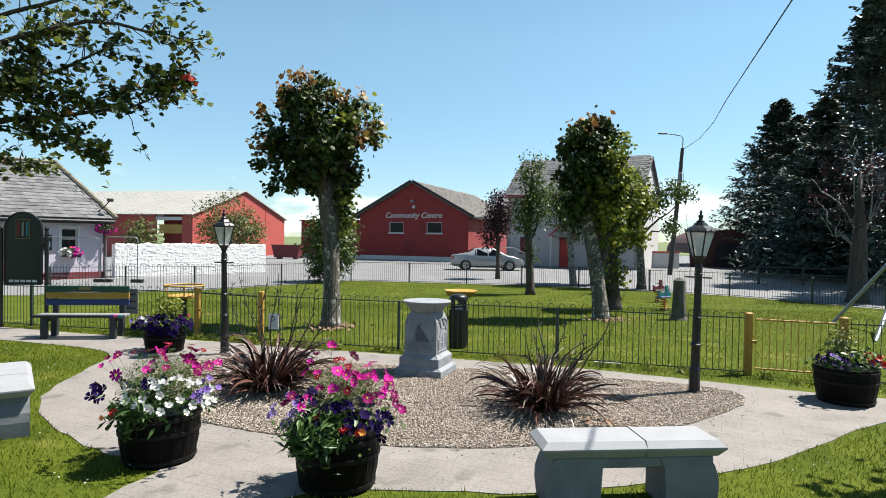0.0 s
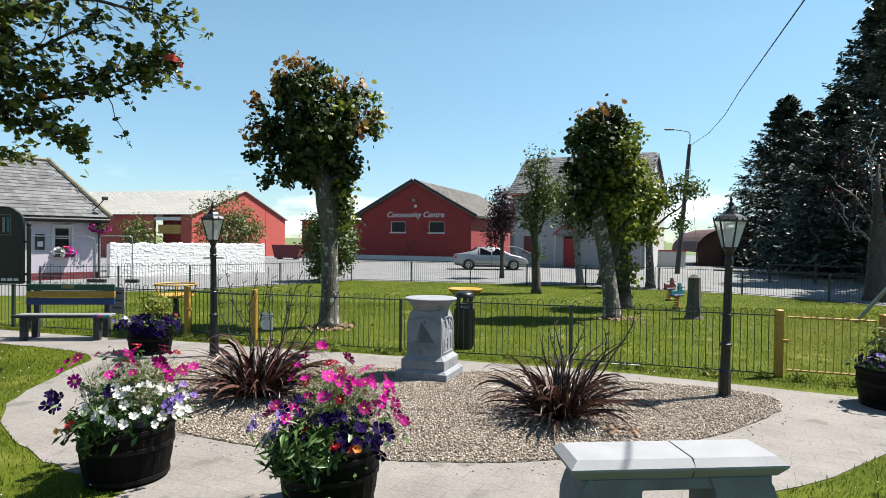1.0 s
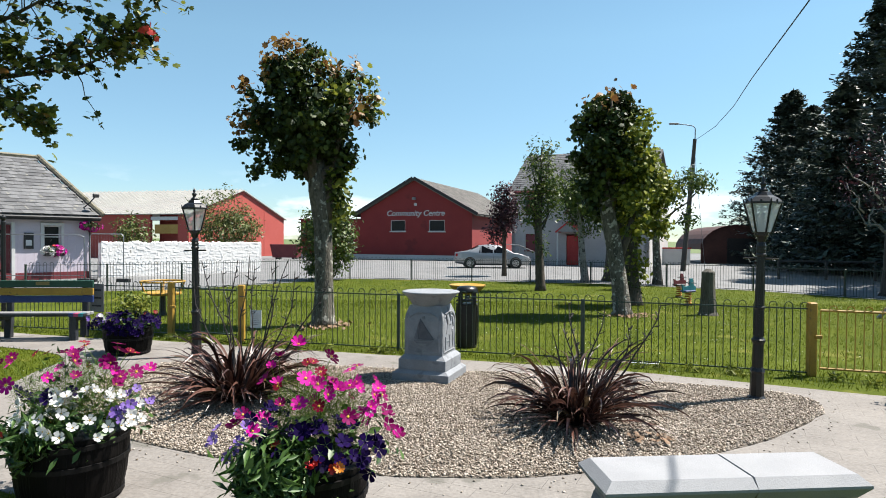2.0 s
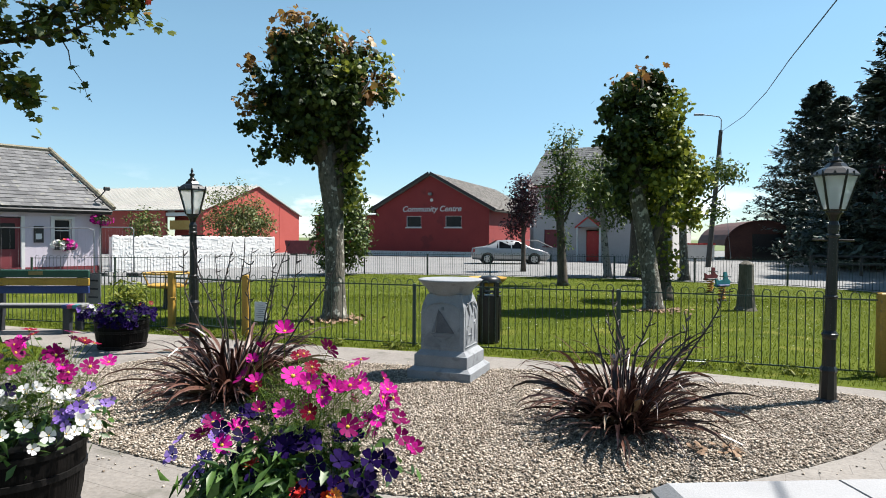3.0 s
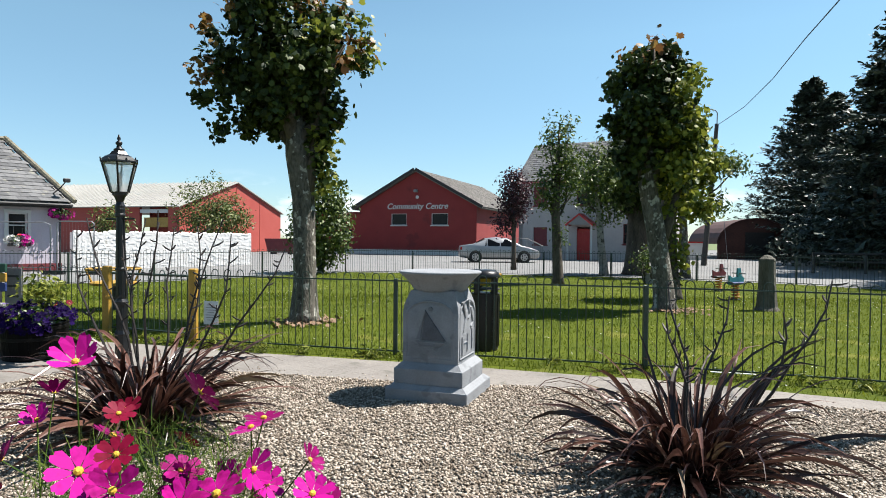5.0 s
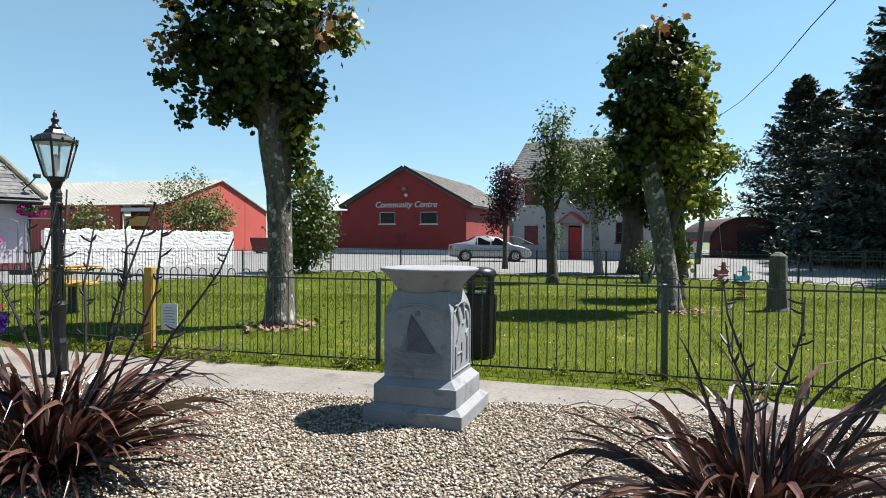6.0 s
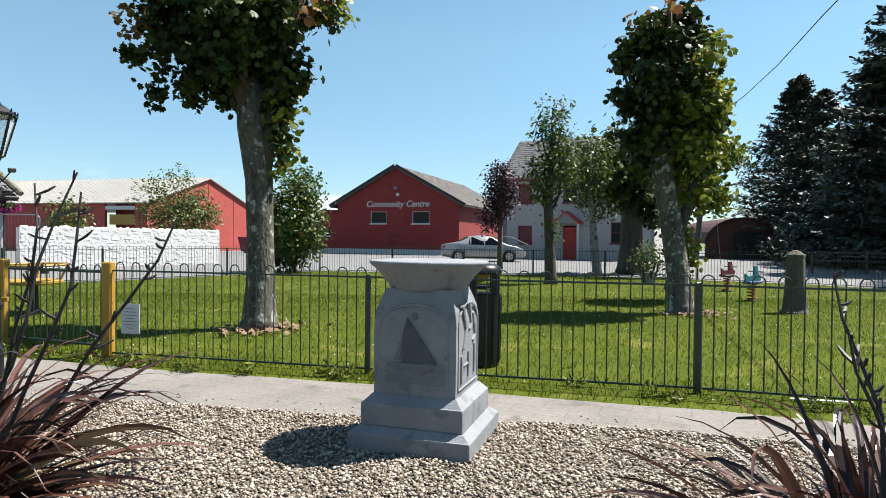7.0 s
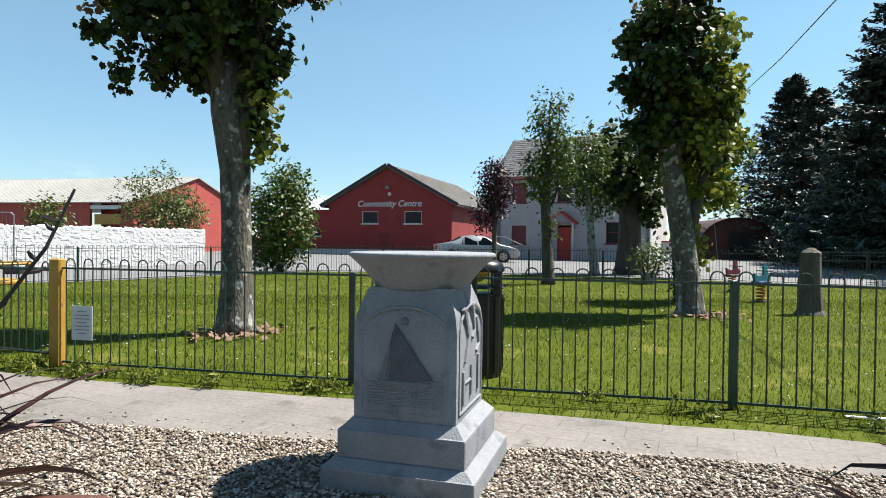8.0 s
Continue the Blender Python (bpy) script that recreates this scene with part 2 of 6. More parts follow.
M["pet_pink"] = mat("magenta_cosmos_petal", (0.135, 0.0012, 0.058), (0.37, 0.006, 0.19), 20, 0.6, piece=1.6, glow=0.12, spec=0.08)
M["pet_crimson"] = mat("crimson_petal", (0.091, 0.0014, 0.0105), (0.168, 0.0028, 0.025), 20, 0.55, piece=0.6, glow=0.08, spec=0.08)
M["pet_red"] = mat("red_petal", (0.328, 0.0062, 0.0062), (0.406, 0.0156, 0.0117), 20, 0.5, glow=0.15)
M["pet_orange"] = mat("orange_marigold_petal", (0.374, 0.094, 0.0062), (0.468, 0.187, 0.0117), 20, 0.5, glow=0.15)
M["pet_centre"] = mat("yellow_flower_centre", (0.368, 0.216, 0.0120), (0.464, 0.304, 0.024), 30, 0.7)
M["daisy"] = mat("white_clover_head", (0.446, 0.446, 0.403), (0.533, 0.533, 0.490), 20, 0.8)
M["tarp"] = mat("tan_dry_leaf", (0.120, 0.072, 0.042), (0.192, 0.120, 0.072), 9, 0.8)


def imprint(m, angle, size, depth):
    """Adds the shallow joints of an imprinted block pattern to a concrete material."""
    n, l = m.node_tree.nodes, m.node_tree.links
    p = n["Principled BSDF"]
    g = n.new("ShaderNodeNewGeometry")
    mp = n.new("ShaderNodeMapping")
    mp.inputs["Rotation"].default_value = (0, 0, radians(angle))
    l.new(g.outputs["Position"], mp.inputs["Vector"])
    bk = n.new("ShaderNodeTexBrick")
    bk.inputs["Scale"].default_value, bk.inputs["Mortar Size"].default_value, bk.inputs["Mortar Smooth"].default_value = 1.0, 0.006, 0.6
    bk.inputs["Brick Width"].default_value, bk.inputs["Row Height"].default_value = size, size / 2
    bk.inputs["Color1"].default_value, bk.inputs["Color2"].default_value, bk.inputs["Mortar"].default_value = (1, 1, 1, 1), (0.93, 0.93, 0.93, 1), (0.74, 0.72, 0.70, 1)
    l.new(mp.outputs[0], bk.inputs["Vector"])
    x = n.new("ShaderNodeMixRGB")
    x.blend_type = "MULTIPLY"
    x.inputs["Fac"].default_value = 0.3
    l.new(p.inputs["Base Color"].links[0].from_socket, x.inputs["Color1"])
    l.new(bk.outputs["Color"], x.inputs["Color2"])
    l.new(x.outputs[0], p.inputs["Base Color"])
    u = n.new("ShaderNodeBump")
    u.inputs["Strength"].default_value, u.inputs["Distance"].default_value = depth, 0.01
    u.invert = True
    l.new(bk.outputs["Fac"], u.inputs["Height"])
    l.new(p.inputs["Normal"].links[0].from_socket, u.inputs["Normal"])
    l.new(u.outputs[0], p.inputs["Normal"])


imprint(M["concrete"], 24, 0.40, 0.5)


def glass(name, tint, rough=0.02):
    """Thin pane: mostly clear, a little glossy and a little dusty."""
    m = bpy.data.materials.new(name)
    m.use_nodes = True
    n, l = m.node_tree.nodes, m.node_tree.links
    p = n["Principled BSDF"]
    p.inputs["Base Color"].default_value, p.inputs["Roughness"].default_value = (*tint, 1), rough
    t = n.new("ShaderNodeBsdfTransparent")
    x = n.new("ShaderNodeMixShader")
    x.inputs["Fac"].default_value = 0.30
    l.new(t.outputs[0], x.inputs[1])
    l.new(p.outputs[0], x.inputs[2])
    l.new(x.outputs[0], n["Material Output"].inputs["Surface"])
    return m


M["pane"] = glass("lantern_glass", (0.92, 0.95, 0.94), 0.12)


# ---- building helpers ----
def thing(name, label, category, loc=(0, 0, 0), turn=0.0, group="", kind=""):
    ob = new(name)
    ob.empty_display_size = 0.2
    ob.matrix_basis = pose(*loc, 0, 0, turn)
    return tagged(ob, label, category, group, kind)


def part(name, bm, material, parent, label="", smooth=False):
    """Links a bmesh as one mesh object under a thing or a part."""
    if isinstance(bm, bmesh.types.BMesh):
        me = bpy.data.meshes.new(name)
        bm.normal_update()
        bm.to_mesh(me)
        bm.free()
    else:
        me = bm
    if not me.materials:
        me.materials.append(M[material])
    if smooth:
        me.polygons.foreach_set("use_smooth", np.ones(len(me.polygons), dtype=bool))
    ob = new(name, me)
    if parent:
        ob.parent = parent
    return tagged(ob, label)


def solo(name, bm, material, label, category, group="", kind="", smooth=False):
    return tagged(part(name, bm, material, None, "", smooth), label, category, group, kind)


def B():
    return bmesh.new()


def box(bm, c, s, bevel=0.0, m=None):
    v0 = bmesh.ops.create_cube(bm, size=1.0, matrix=(m or Matrix()) @ Matrix.Translation(c) @ Matrix.Diagonal((*s, 1)))["verts"]
    if bevel:
        es = list({e for v in v0 for e in v.link_edges})
        bmesh.ops.bevel(bm, geom=es, offset=bevel, segments=1, affect="EDGES", profile=0.5)
    return bm


def tube(bm, pts, radii, sides=6, cap=True):
    pts = [Vector(p) for p in pts]
    if not isinstance(radii, (list, tuple)):
        radii = [radii] * len(pts)
    rings = []
    ref = None
    for i, p in enumerate(pts):
        d = (pts[min(i + 1, len(pts) - 1)] - pts[max(i - 1, 0)]).normalized()
        if ref is None:
            ref = d.orthogonal().normalized()
        ref = (ref - d * ref.dot(d)).normalized()
        w = d.cross(ref)
        rings.append([bm.verts.new(p + radii[i] * (ref * math.cos(2 * math.pi * k / sides) + w * math.sin(2 * math.pi * k / sides))) for k in range(sides)])
    for a, b in zip(rings, rings[1:]):
        for k in range(sides):
            bm.faces.new((a[k], a[(k + 1) % sides], b[(k + 1) % sides], b[k]))
    if cap:
        bm.faces.new(rings[0][::-1])
        bm.faces.new(rings[-1])
    return bm


def lathe(bm, prof, n=20, turn=0.0, m=None):
    """Turns (radius, height) pairs round the z axis."""
    m = m or Matrix()
    rings = [[bm.verts.new(m @ Vector((r * math.cos(2 * math.pi * k / n + turn), r * math.sin(2 * math.pi * k / n + turn), z))) for k in range(n)] for r, z in prof]
    for a, b in zip(rings, rings[1:]):
        for k in range(n):
            bm.faces.new((a[k], a[(k + 1) % n], b[(k + 1) % n], b[k]))
    bm.faces.new(rings[0][::-1])
    bm.faces.new(rings[-1])
    return bm


def prism(bm, outline, z0, z1, m=None):
    """A closed outline of (x, y) raised from z0 to z1."""
    m = m or Matrix()
    lo = [bm.verts.new(m @ Vector((x, y, z0))) for x, y in outline]
    hi = [bm.verts.new(m @ Vector((x, y, z1))) for x, y in outline]
    n = len(outline)
    for k in range(n):
        bm.faces.new((lo[k], lo[(k + 1) % n], hi[(k + 1) % n], hi[k]))
    bm.faces.new(lo[::-1])
    bm.faces.new(hi)
    bmesh.ops.recalc_face_normals(bm, faces=bm.faces)
    return bm


def sheet(outline, z):
    bm = B()
    f = bm.faces.new([bm.verts.new((x, y, z)) for x, y in outline])
    bmesh.ops.triangulate(bm, faces=[f])
    bmesh.ops.recalc_face_normals(bm, faces=bm.faces)
    if bm.faces[:][0].normal.z < 0:
        bmesh.ops.reverse_faces(bm, faces=bm.faces)
    return bm


def inside(pts, outline):
    x, y = pts[:, 0], pts[:, 1]
    res = np.zeros(len(pts), dtype=bool)
    for (x0, y0), (x1, y1) in zip(outline, outline[1:] + outline[:1]):
        if y0 != y1:
            res ^= ((y0 > y) != (y1 > y)) & (x < (x1 - x0) * (y - y0) / (y1 - y0) + x0)
    return res


def scattered(name, tv, tf, pos, axes, size):
    """One mesh of many small copies of a template (triangles tf over vertices tv)."""
    tv, tf = np.array(tv, float), np.array(tf, int)
    n, k = len(pos), len(tv)
    size = np.broadcast_to(np.asarray(size, float).reshape(-1, 1, 1) if np.ndim(size) else size, (n, 1, 1))
    v = (np.einsum("nij,kj->nki", axes, tv) * size + pos[:, None, :]).reshape(-1, 3)
    f = (tf[None] + (np.arange(n) * k)[:, None, None]).reshape(-1, 3)
    me = bpy.data.meshes.new(name)
    me.vertices.add(len(v))
    me.vertices.foreach_set("co", v.ravel())
    me.loops.add(f.size)
    me.loops.foreach_set("vertex_index", f.ravel().astype(np.int32))
    me.polygons.add(len(f))
    me.polygons.foreach_set("loop_start", np.arange(0, f.size, 3, dtype=np.int32))
    me.update(calc_edges=True)
    return me


def frames_for(normals, spin=None):
    """Rotation matrices whose z axis is the given normal, turned at random about it."""
    n = len(normals)
    z = normals / np.linalg.norm(normals, axis=1, keepdims=True)
    a = rng.normal(size=(n, 3)) if spin is None else spin
    x = a - z * np.sum(a * z, axis=1, keepdims=True)
    x /= np.linalg.norm(x, axis=1, keepdims=True)
    y = np.cross(z, x)
    return np.stack([x, y, z], axis=2)


LOBED_V = [(0, -0.5, 0), (0.33, -0.36, 0.03), (0.62, -0.12, -0.06), (0.43, 0.06, 0.03), (0.50, 0.42, -0.05), (0.23, 0.38, 0.02), (0, 0.72, -0.1),
           (-0.23, 0.38, 0.02), (-0.50, 0.42, -0.05), (-0.43, 0.06, 0.03), (-0.62, -0.12, -0.06), (-0.33, -0.36, 0.03)]
LOBED_F = [(0, 1, 3), (1, 2, 3), (0, 3, 5), (3, 4, 5), (0, 5, 7), (5, 6, 7), (0, 7, 9), (7, 8, 9), (0, 9, 11), (9, 10, 11)]
OVAL_V = [(0, -0.5, 0), (0.24, -0.05, 0.05), (0, 0.5, -0.04), (-0.24, -0.05, 0.05)]
LANCE_V = [(0, -0.5, 0), (0.115, 0.0, 0.03), (0, 0.5, -0.14), (-0.115, 0.0, 0.03)]
OVAL_F = [(0, 1, 2), (0, 2, 3)]


def crown_points(blobs, per_clump=12, spread=0.16, hollow=0.45):
    """Leaf places in clumps within ellipsoids: (centre, radii, leaves)."""
    out, nor = [], []
    for c, r, n in blobs:
        k = max(3, int(n / per_clump))
        d = rng.normal(size=(k, 3))
        d /= np.linalg.norm(d, axis=1, keepdims=True)
        rad = hollow + (1.06 - hollow) * rng.random((k, 1)) ** 0.6
        cen = np.array(c) + d * rad * np.array(r)
        idx = rng.integers(0, k, n)
        out.append(cen[idx] + rng.normal(size=(n, 3)) * spread)
        nor.append(d[idx] * 0.7 + rng.normal(size=(n, 3)) * 0.65 + np.array([0, 0, 0.4]))
    return np.concatenate(out), np.concatenate(nor)


def foliage(name, blobs, size, material, parent, lobed=True, per_clump=12, spread=0.16, hollow=0.45, label=""):
    p, q = crown_points(blobs, per_clump, spread, hollow)
    me = scattered(name, LANCE_V if lobed == "lance" else LOBED_V if lobed else OVAL_V, LOBED_F if lobed is True else OVAL_F, p, frames_for(q), (0.86 if lobed is True else 1.0) * size * (0.65 + 0.7 * rng.random(len(p))))
    return part(name, me, material, parent, label)


def lumps(c, r, k, rs, n):
    """k small leafy lumps over an ellipsoid, for an uneven outline."""
    out = []
    for _ in range(k):
        d = rng.normal(size=3)
        d /= np.linalg.norm(d)
        s = rs * (0.6 + 0.8 * rng.random())
        out.append((tuple(np.array(c) + d * np.array(r) * (0.72 + 0.28 * rng.random())), (s, s, s * 0.9), int(n / k)))
    return out


def rounded(outline, jitter=0.0, times=2):
    """Corner-cutting of a closed outline, with small unevenness."""
    for _ in range(times):
        nxt = []
        for a, b in zip(outline, outline[1:] + outline[:1]):
            nxt += [(a[0] * 0.75 + b[0] * 0.25, a[1] * 0.75 + b[1] * 0.25), (a[0] * 0.25 + b[0] * 0.75, a[1] * 0.25 + b[1] * 0.75)]
        outline = nxt
    return [(x + jitter * rng.normal(), y + jitter * rng.normal()) for x, y in outline]


def bent(a, b, wobble=0.05, n=6):
    a, b = Vector(a), Vector(b)
    return [a.lerp(b, i / (n - 1)) + Vector(rng.normal(size=3) * wobble * math.sin(math.pi * i / (n - 1))) for i in range(n)]


# ---- ground, path, gravel bed ----
BED = [(-2.85, 6.75), (-1.4, 6.2), (-0.2, 5.98), (1.0, 6.1), (2.2, 6.6), (3.2, 7.3), (3.85, 7.95), (4.0, 8.5), (3.5, 8.9), (2.1, 9.25), (0.8, 9.6),
       (-0.9, 9.78), (-2.4, 10.1), (-3.9, 10.2), (-4.45, 9.2), (-3.95, 7.7)]
PATH_EDGE = [(-2.55, 2.0), (-1.35, 2.0), (-1.45, 4.6), (-1.0, 4.98), (-0.15, 5.03), (0.9, 4.98), (2.66, 5.56), (3.9, 6.4), (4.87, 7.18), (6.2, 7.5), (9.0, 6.4), (9.3, 7.1),
             (6.0, 8.25), (4.6, 8.75), (3.2, 9.45), (1.65, 10.07), (-0.9, 10.78), (-3.1, 11.27), (-4.4, 11.75), (-6.5, 12.1), (-9.0, 12.85), (-13.0, 14.0), (-13.3, 12.9),
             (-8.0, 11.35), (-6.4, 10.9), (-5.5, 10.3), (-5.35, 9.5), (-5.13, 7.95), (-4.6, 7.0), (-3.9, 6.28), (-3.4, 5.92), (-2.9, 5.6), (-2.4, 5.42), (-2.4, 5.15), (-2.6, 4.7)]
BED, PATH_EDGE = rounded(BED, 0.012), rounded(PATH_EDGE, 0.016)
FRONT = [(-13.0, 14.35), (-8.9, 13.15), (-5.02, 12.42), (-3.56, 11.85), (-0.86, 11.18), (1.87, 10.54), (4.66, 9.68), (5.86, 9.28), (8.1, 8.4), (11.0, 7.0)]
BACK = [(-13.2, 20.3), (-9.2, 22.2), (-6.9, 25.2), (-4.6, 28.5), (-1.9, 28.2), (0.7, 27.8), (5.5, 26.8), (10.6, 23.8), (12.4, 21.5), (15.0, 18.0), (18.5, 13.0)]

solo("ground", sheet([(-900, -300), (900, -300), (900, 1500), (-900, 1500)], 0.0), "grass", "mown green lawn running out to fields", "ground", kind="structure")
solo("far_field", sheet([(-900, 95), (900, 95), (900, 1490), (-900, 1490)], 0.004), "field", "flat green farmland beyond the village", "field", kind="structure")
solo("road", sheet([(p[0], p[1]) for p in BACK] + [(60, 8), (60, 92), (-60, 92), (-60, 16), (-13.2, 19.5)], 0.006), "asphalt", "pale worn asphalt car park and road", "car park", kind="structure")
solo("pavement", prism(B(), PATH_EDGE, -0.05, 0.008), "concrete", "pale imprinted concrete path round the bed", "path", kind="structure")
bed = solo("gravel_bed", prism(B(), BED, 0.0, 0.013), "gravel_base", "bed of loose brown and cream gravel", "gravel bed", kind="structure")

cand = rng.random((86000, 2)) * np.array([8.6, 4.4]) + np.array([-4.5, 5.85])
cand = cand[inside(cand, BED)][:51000]
pos = np.column_stack([cand, 0.017 + 0.010 * rng.random(len(cand))])
OCT_V = [(1, 0.1, 0), (-0.2, 0.85, 0.1), (-0.9, -0.1, 0), (0.15, -0.8, -0.05), (0.1, 0.1, 0.42), (0, 0, -0.4)]
OCT_F = [(0, 1, 4), (1, 2, 4), (2, 3, 4), (3, 0, 4), (1, 0, 5), (2, 1, 5), (3, 2, 5), (0, 3, 5)]
q = rng.normal(size=(len(pos), 3)) * 0.45 + np.array([0, 0, 1.0])
size = 0.0095 + 0.0105 * rng.random(len(pos)) ** 1.4
# a second, finer layer fills the gaps between the larger stones
rng_fine = np.random.default_rng(77)
more = rng_fine.random((73000, 2)) * np.array([8.6, 4.4]) + np.array([-4.5, 5.85])
more = more[inside(more, BED)][:42000]
pos = np.concatenate([pos, np.column_stack([more, 0.015 + 0.006 * rng_fine.random(len(more))])])
q = np.concatenate([q, rng_fine.normal(size=(len(more), 3)) * 0.45 + np.array([0, 0, 1.0])])
size = np.concatenate([size, 0.0075 + 0.008 * rng_fine.random(len(more))])
solo("gravel", scattered("gravel", OCT_V, OCT_F, pos, frames_for(q), size), "stone_chip",
     "loose cream and brown gravel stones", "gravel", kind="stuff")


def blades(name, outline, lo, hi, n, height, cut=()):
    p = rng.random((n, 2)) * (np.array(hi) - np.array(lo)) + np.array(lo)
    keep = inside(p, outline)
    for c in cut:
        keep &= ~inside(p, c)
    p = p[keep]
    up = rng.normal(size=(len(p), 3)) * 0.35 + np.array([0, 0, 1.0])
    f = frames_for(up)
    tv, tf = [(-0.07, 0, 0), (0.07, 0, 0), (0.02, 0.05, 0.6), (0.16, 0.2, 1.0)], [(0, 1, 2), (2, 1, 3)]
    me = scattered(name, tv, tf, np.column_stack([p, np.zeros(len(p))]), f, height * (0.5 + rng.random(len(p))))
    return solo(name, me, "blade", "short green mown grass blades", "grass", kind="stuff")


PLAY = FRONT + BACK[::-1]
blades("grass", [(-9, 3), (3, 3), (9, 3), (9, 6), (4, 7.2), (-9, 12)], (-9, 3.0), (9, 12), 190000, 0.036, [PATH_EDGE, BED])
blades("grass", [(x, y - 0.75) for x, y in FRONT] + [(x, y + 0.25) for x, y in FRONT[::-1]], (-12, 6), (10, 14.5), 90000, 0.05, [PATH_EDGE])
blades("grass", PLAY, (-9, 9), (12, 19), 150000, 0.034)
blades("grass", PLAY, (-12, 17), (14, 29), 60000, 0.045)
cl = rng.random((2600, 2)) * np.array([22, 18]) + np.array([-10, 3.5])
cl = cl[~inside(cl, PATH_EDGE) & ~inside(cl, BED)]
cl = cl[rng.random(len(cl)) < np.where(inside(cl, PLAY), 0.75, 0.5)]
solo("clover", scattered("clover", OCT_V, OCT_F, np.column_stack([cl, np.full(len(cl), 0.05)]), frames_for(rng.normal(size=(len(cl), 3)) + np.array([0, 0, 2])), 0.012), "daisy",
     "small white clover heads in the lawn", "clover", kind="stuff")


# ---- fences ----
def along(line, s):
    for a, b in zip(line, line[1:]):
        a, b = Vector(a), Vector(b)
        d = (b - a).length
        if s <= d:
            return a + (b - a) * (s / d), math.atan2(b.y - a.y, b.x - a.x)
        s -= d
    return None


def bow(h, w=0.092, r=0.006, low=0.045):
    """One bent bar: two uprights joined by a hoop."""
    pts = [(-w / 2, 0, low), (-w / 2, 0, h - w / 2)] + [(-w / 2 * math.cos(math.pi * i / 6), 0, h - w / 2 + w / 2 * math.sin(math.pi * i / 6)) for i in range(1, 6)] + [(w / 2, 0, h - w / 2), (w / 2, 0, low)]
    me = bpy.data.meshes.new("hoop_bar")
    bm = tube(B(), pts, r, 5)
    bm.to_mesh(me)
    bm.free()
    return me


def rail(a, b, z, r, sides=4):
    return tube(B(), [(*a, z), (*b, z)], r, sides)


def bow_fence(name, line, h, label, pieces=True, material="fence"):
    f = thing(name, label, "fence", kind="")
    me = bow(h)
    me.materials.append(M[material])
    total = sum((Vector(b) - Vector(a)).length for a, b in zip(line, line[1:]))
    for i, p in enumerate(line):
        part("post", box(B(), (p[0], p[1], (h - 0.06) / 2), (0.05, 0.05, h - 0.06), 0.006), material, f)
    for a, b in zip(line, line[1:]):
        for z in (0.045, h - 0.085):
            part("rail", rail(a, b, z, 0.012), material, f)
    s, rows = 0.14, []
    while s < total:
        rows.append(along(line, s))
        s += 0.184
    if pieces:
        for p, ang in rows:
            ob = part("hoop_bar", me, material, f)
            ob.matrix_basis = pose(p.x, p.y, 0, 0, 0, math.degrees(ang))
    else:
        src = np.empty(len(me.vertices) * 3)
        me.vertices.foreach_get("co", src)
        tris = []
        for poly in me.polygons:
            vs = list(poly.vertices)
            tris += [(vs[0], vs[i], vs[i + 1]) for i in range(1, len(vs) - 1)]
        ax = np.array([[[math.cos(a), -math.sin(a), 0], [math.sin(a), math.cos(a), 0], [0, 0, 1]] for _, a in rows])
        tagged(part("hoop_bar", scattered("hoop_bar", src.reshape(-1, 3), tris, np.array([(p.x, p.y, 0) for p, _ in rows]), ax, 1.0), material, f), kind="stuff")
    return f


def split_line(line, step):
    out = [line[0]]
    for a, b in zip(line, line[1:]):
        n = max(1, round((Vector(b) - Vector(a)).length / step))
        out += [tuple(Vector(a).lerp(Vector(b), (i + 1) / n)) for i in range(n)]
    return out


bow_fence("front_fence", split_line([FRONT[0], FRONT[1], FRONT[2]], 2.75), 0.95, "dark green bow-top steel fence behind the bench", True)
bow_fence("front_fence", FRONT[3:7], 0.96, "dark green bow-top steel fence behind the plinth", True)
bow_fence("front_fence", split_line(FRONT[7:], 2.75), 0.95, "dark green bow-top steel fence beside the yellow gate", True)
bow_fence("back_fence", split_line(BACK, 2.7), 0.95, "dark bow-top steel fence along the car park", False)


def gate(a, b, label, timber):
    g = thing("gate", label, "gate")
    a, b = Vector((*a, 0)), Vector((*b, 0))
    d = (b - a).normalized()
    for p in (a, b):
        part("gate_post", box(B(), (p.x, p.y, 0.48), (0.10, 0.10, 0.96), 0.012), "yellow", g)
    a2, b2 = a + d * 0.1, b - d * 0.1
    for z in (0.11, 0.86):
        part("gate_rail", tube(B(), [(a2.x, a2.y, z), (b2.x, b2.y, z)], 0.017, 6), timber, g)
    n = int((b2 - a2).length / 0.092)
    for i in range(n + 1):
        p = a2.lerp(b2, i / n)
        part("gate_bar", tube(B(), [(p.x, p.y, 0.11), (p.x, p.y, 0.86)], 0.007, 5), timber, g)
    for i in range(1, n, 2):
        p, q2 = a2.lerp(b2, i / n), a2.lerp(b2, min(1, (i + 1) / n))
        part("gate_hoop", tube(B(), [p + Vector((0, 0, 0.86)), p.lerp(q2, 0.15) + Vector((0, 0, 0.91)), p.lerp(q2, 0.5) + Vector((0, 0, 0.93)), p.lerp(q2, 0.85) + Vector((0, 0, 0.91)), q2 + Vector((0, 0, 0.86))], 0.007, 5), timber, g)
    part("latch", box(B(), (a.x + d.x * 0.06, a.y - 0.06, 0.52), (0.09, 0.03, 0.05), 0.005), "yellow", g)
    return g


gate(FRONT[6], FRONT[7], "closed gate in the fence with yellow posts and rails", "yellow")
gate(FRONT[2], FRONT[3], "closed dark barred gate between chunky yellow timber posts", "fence")


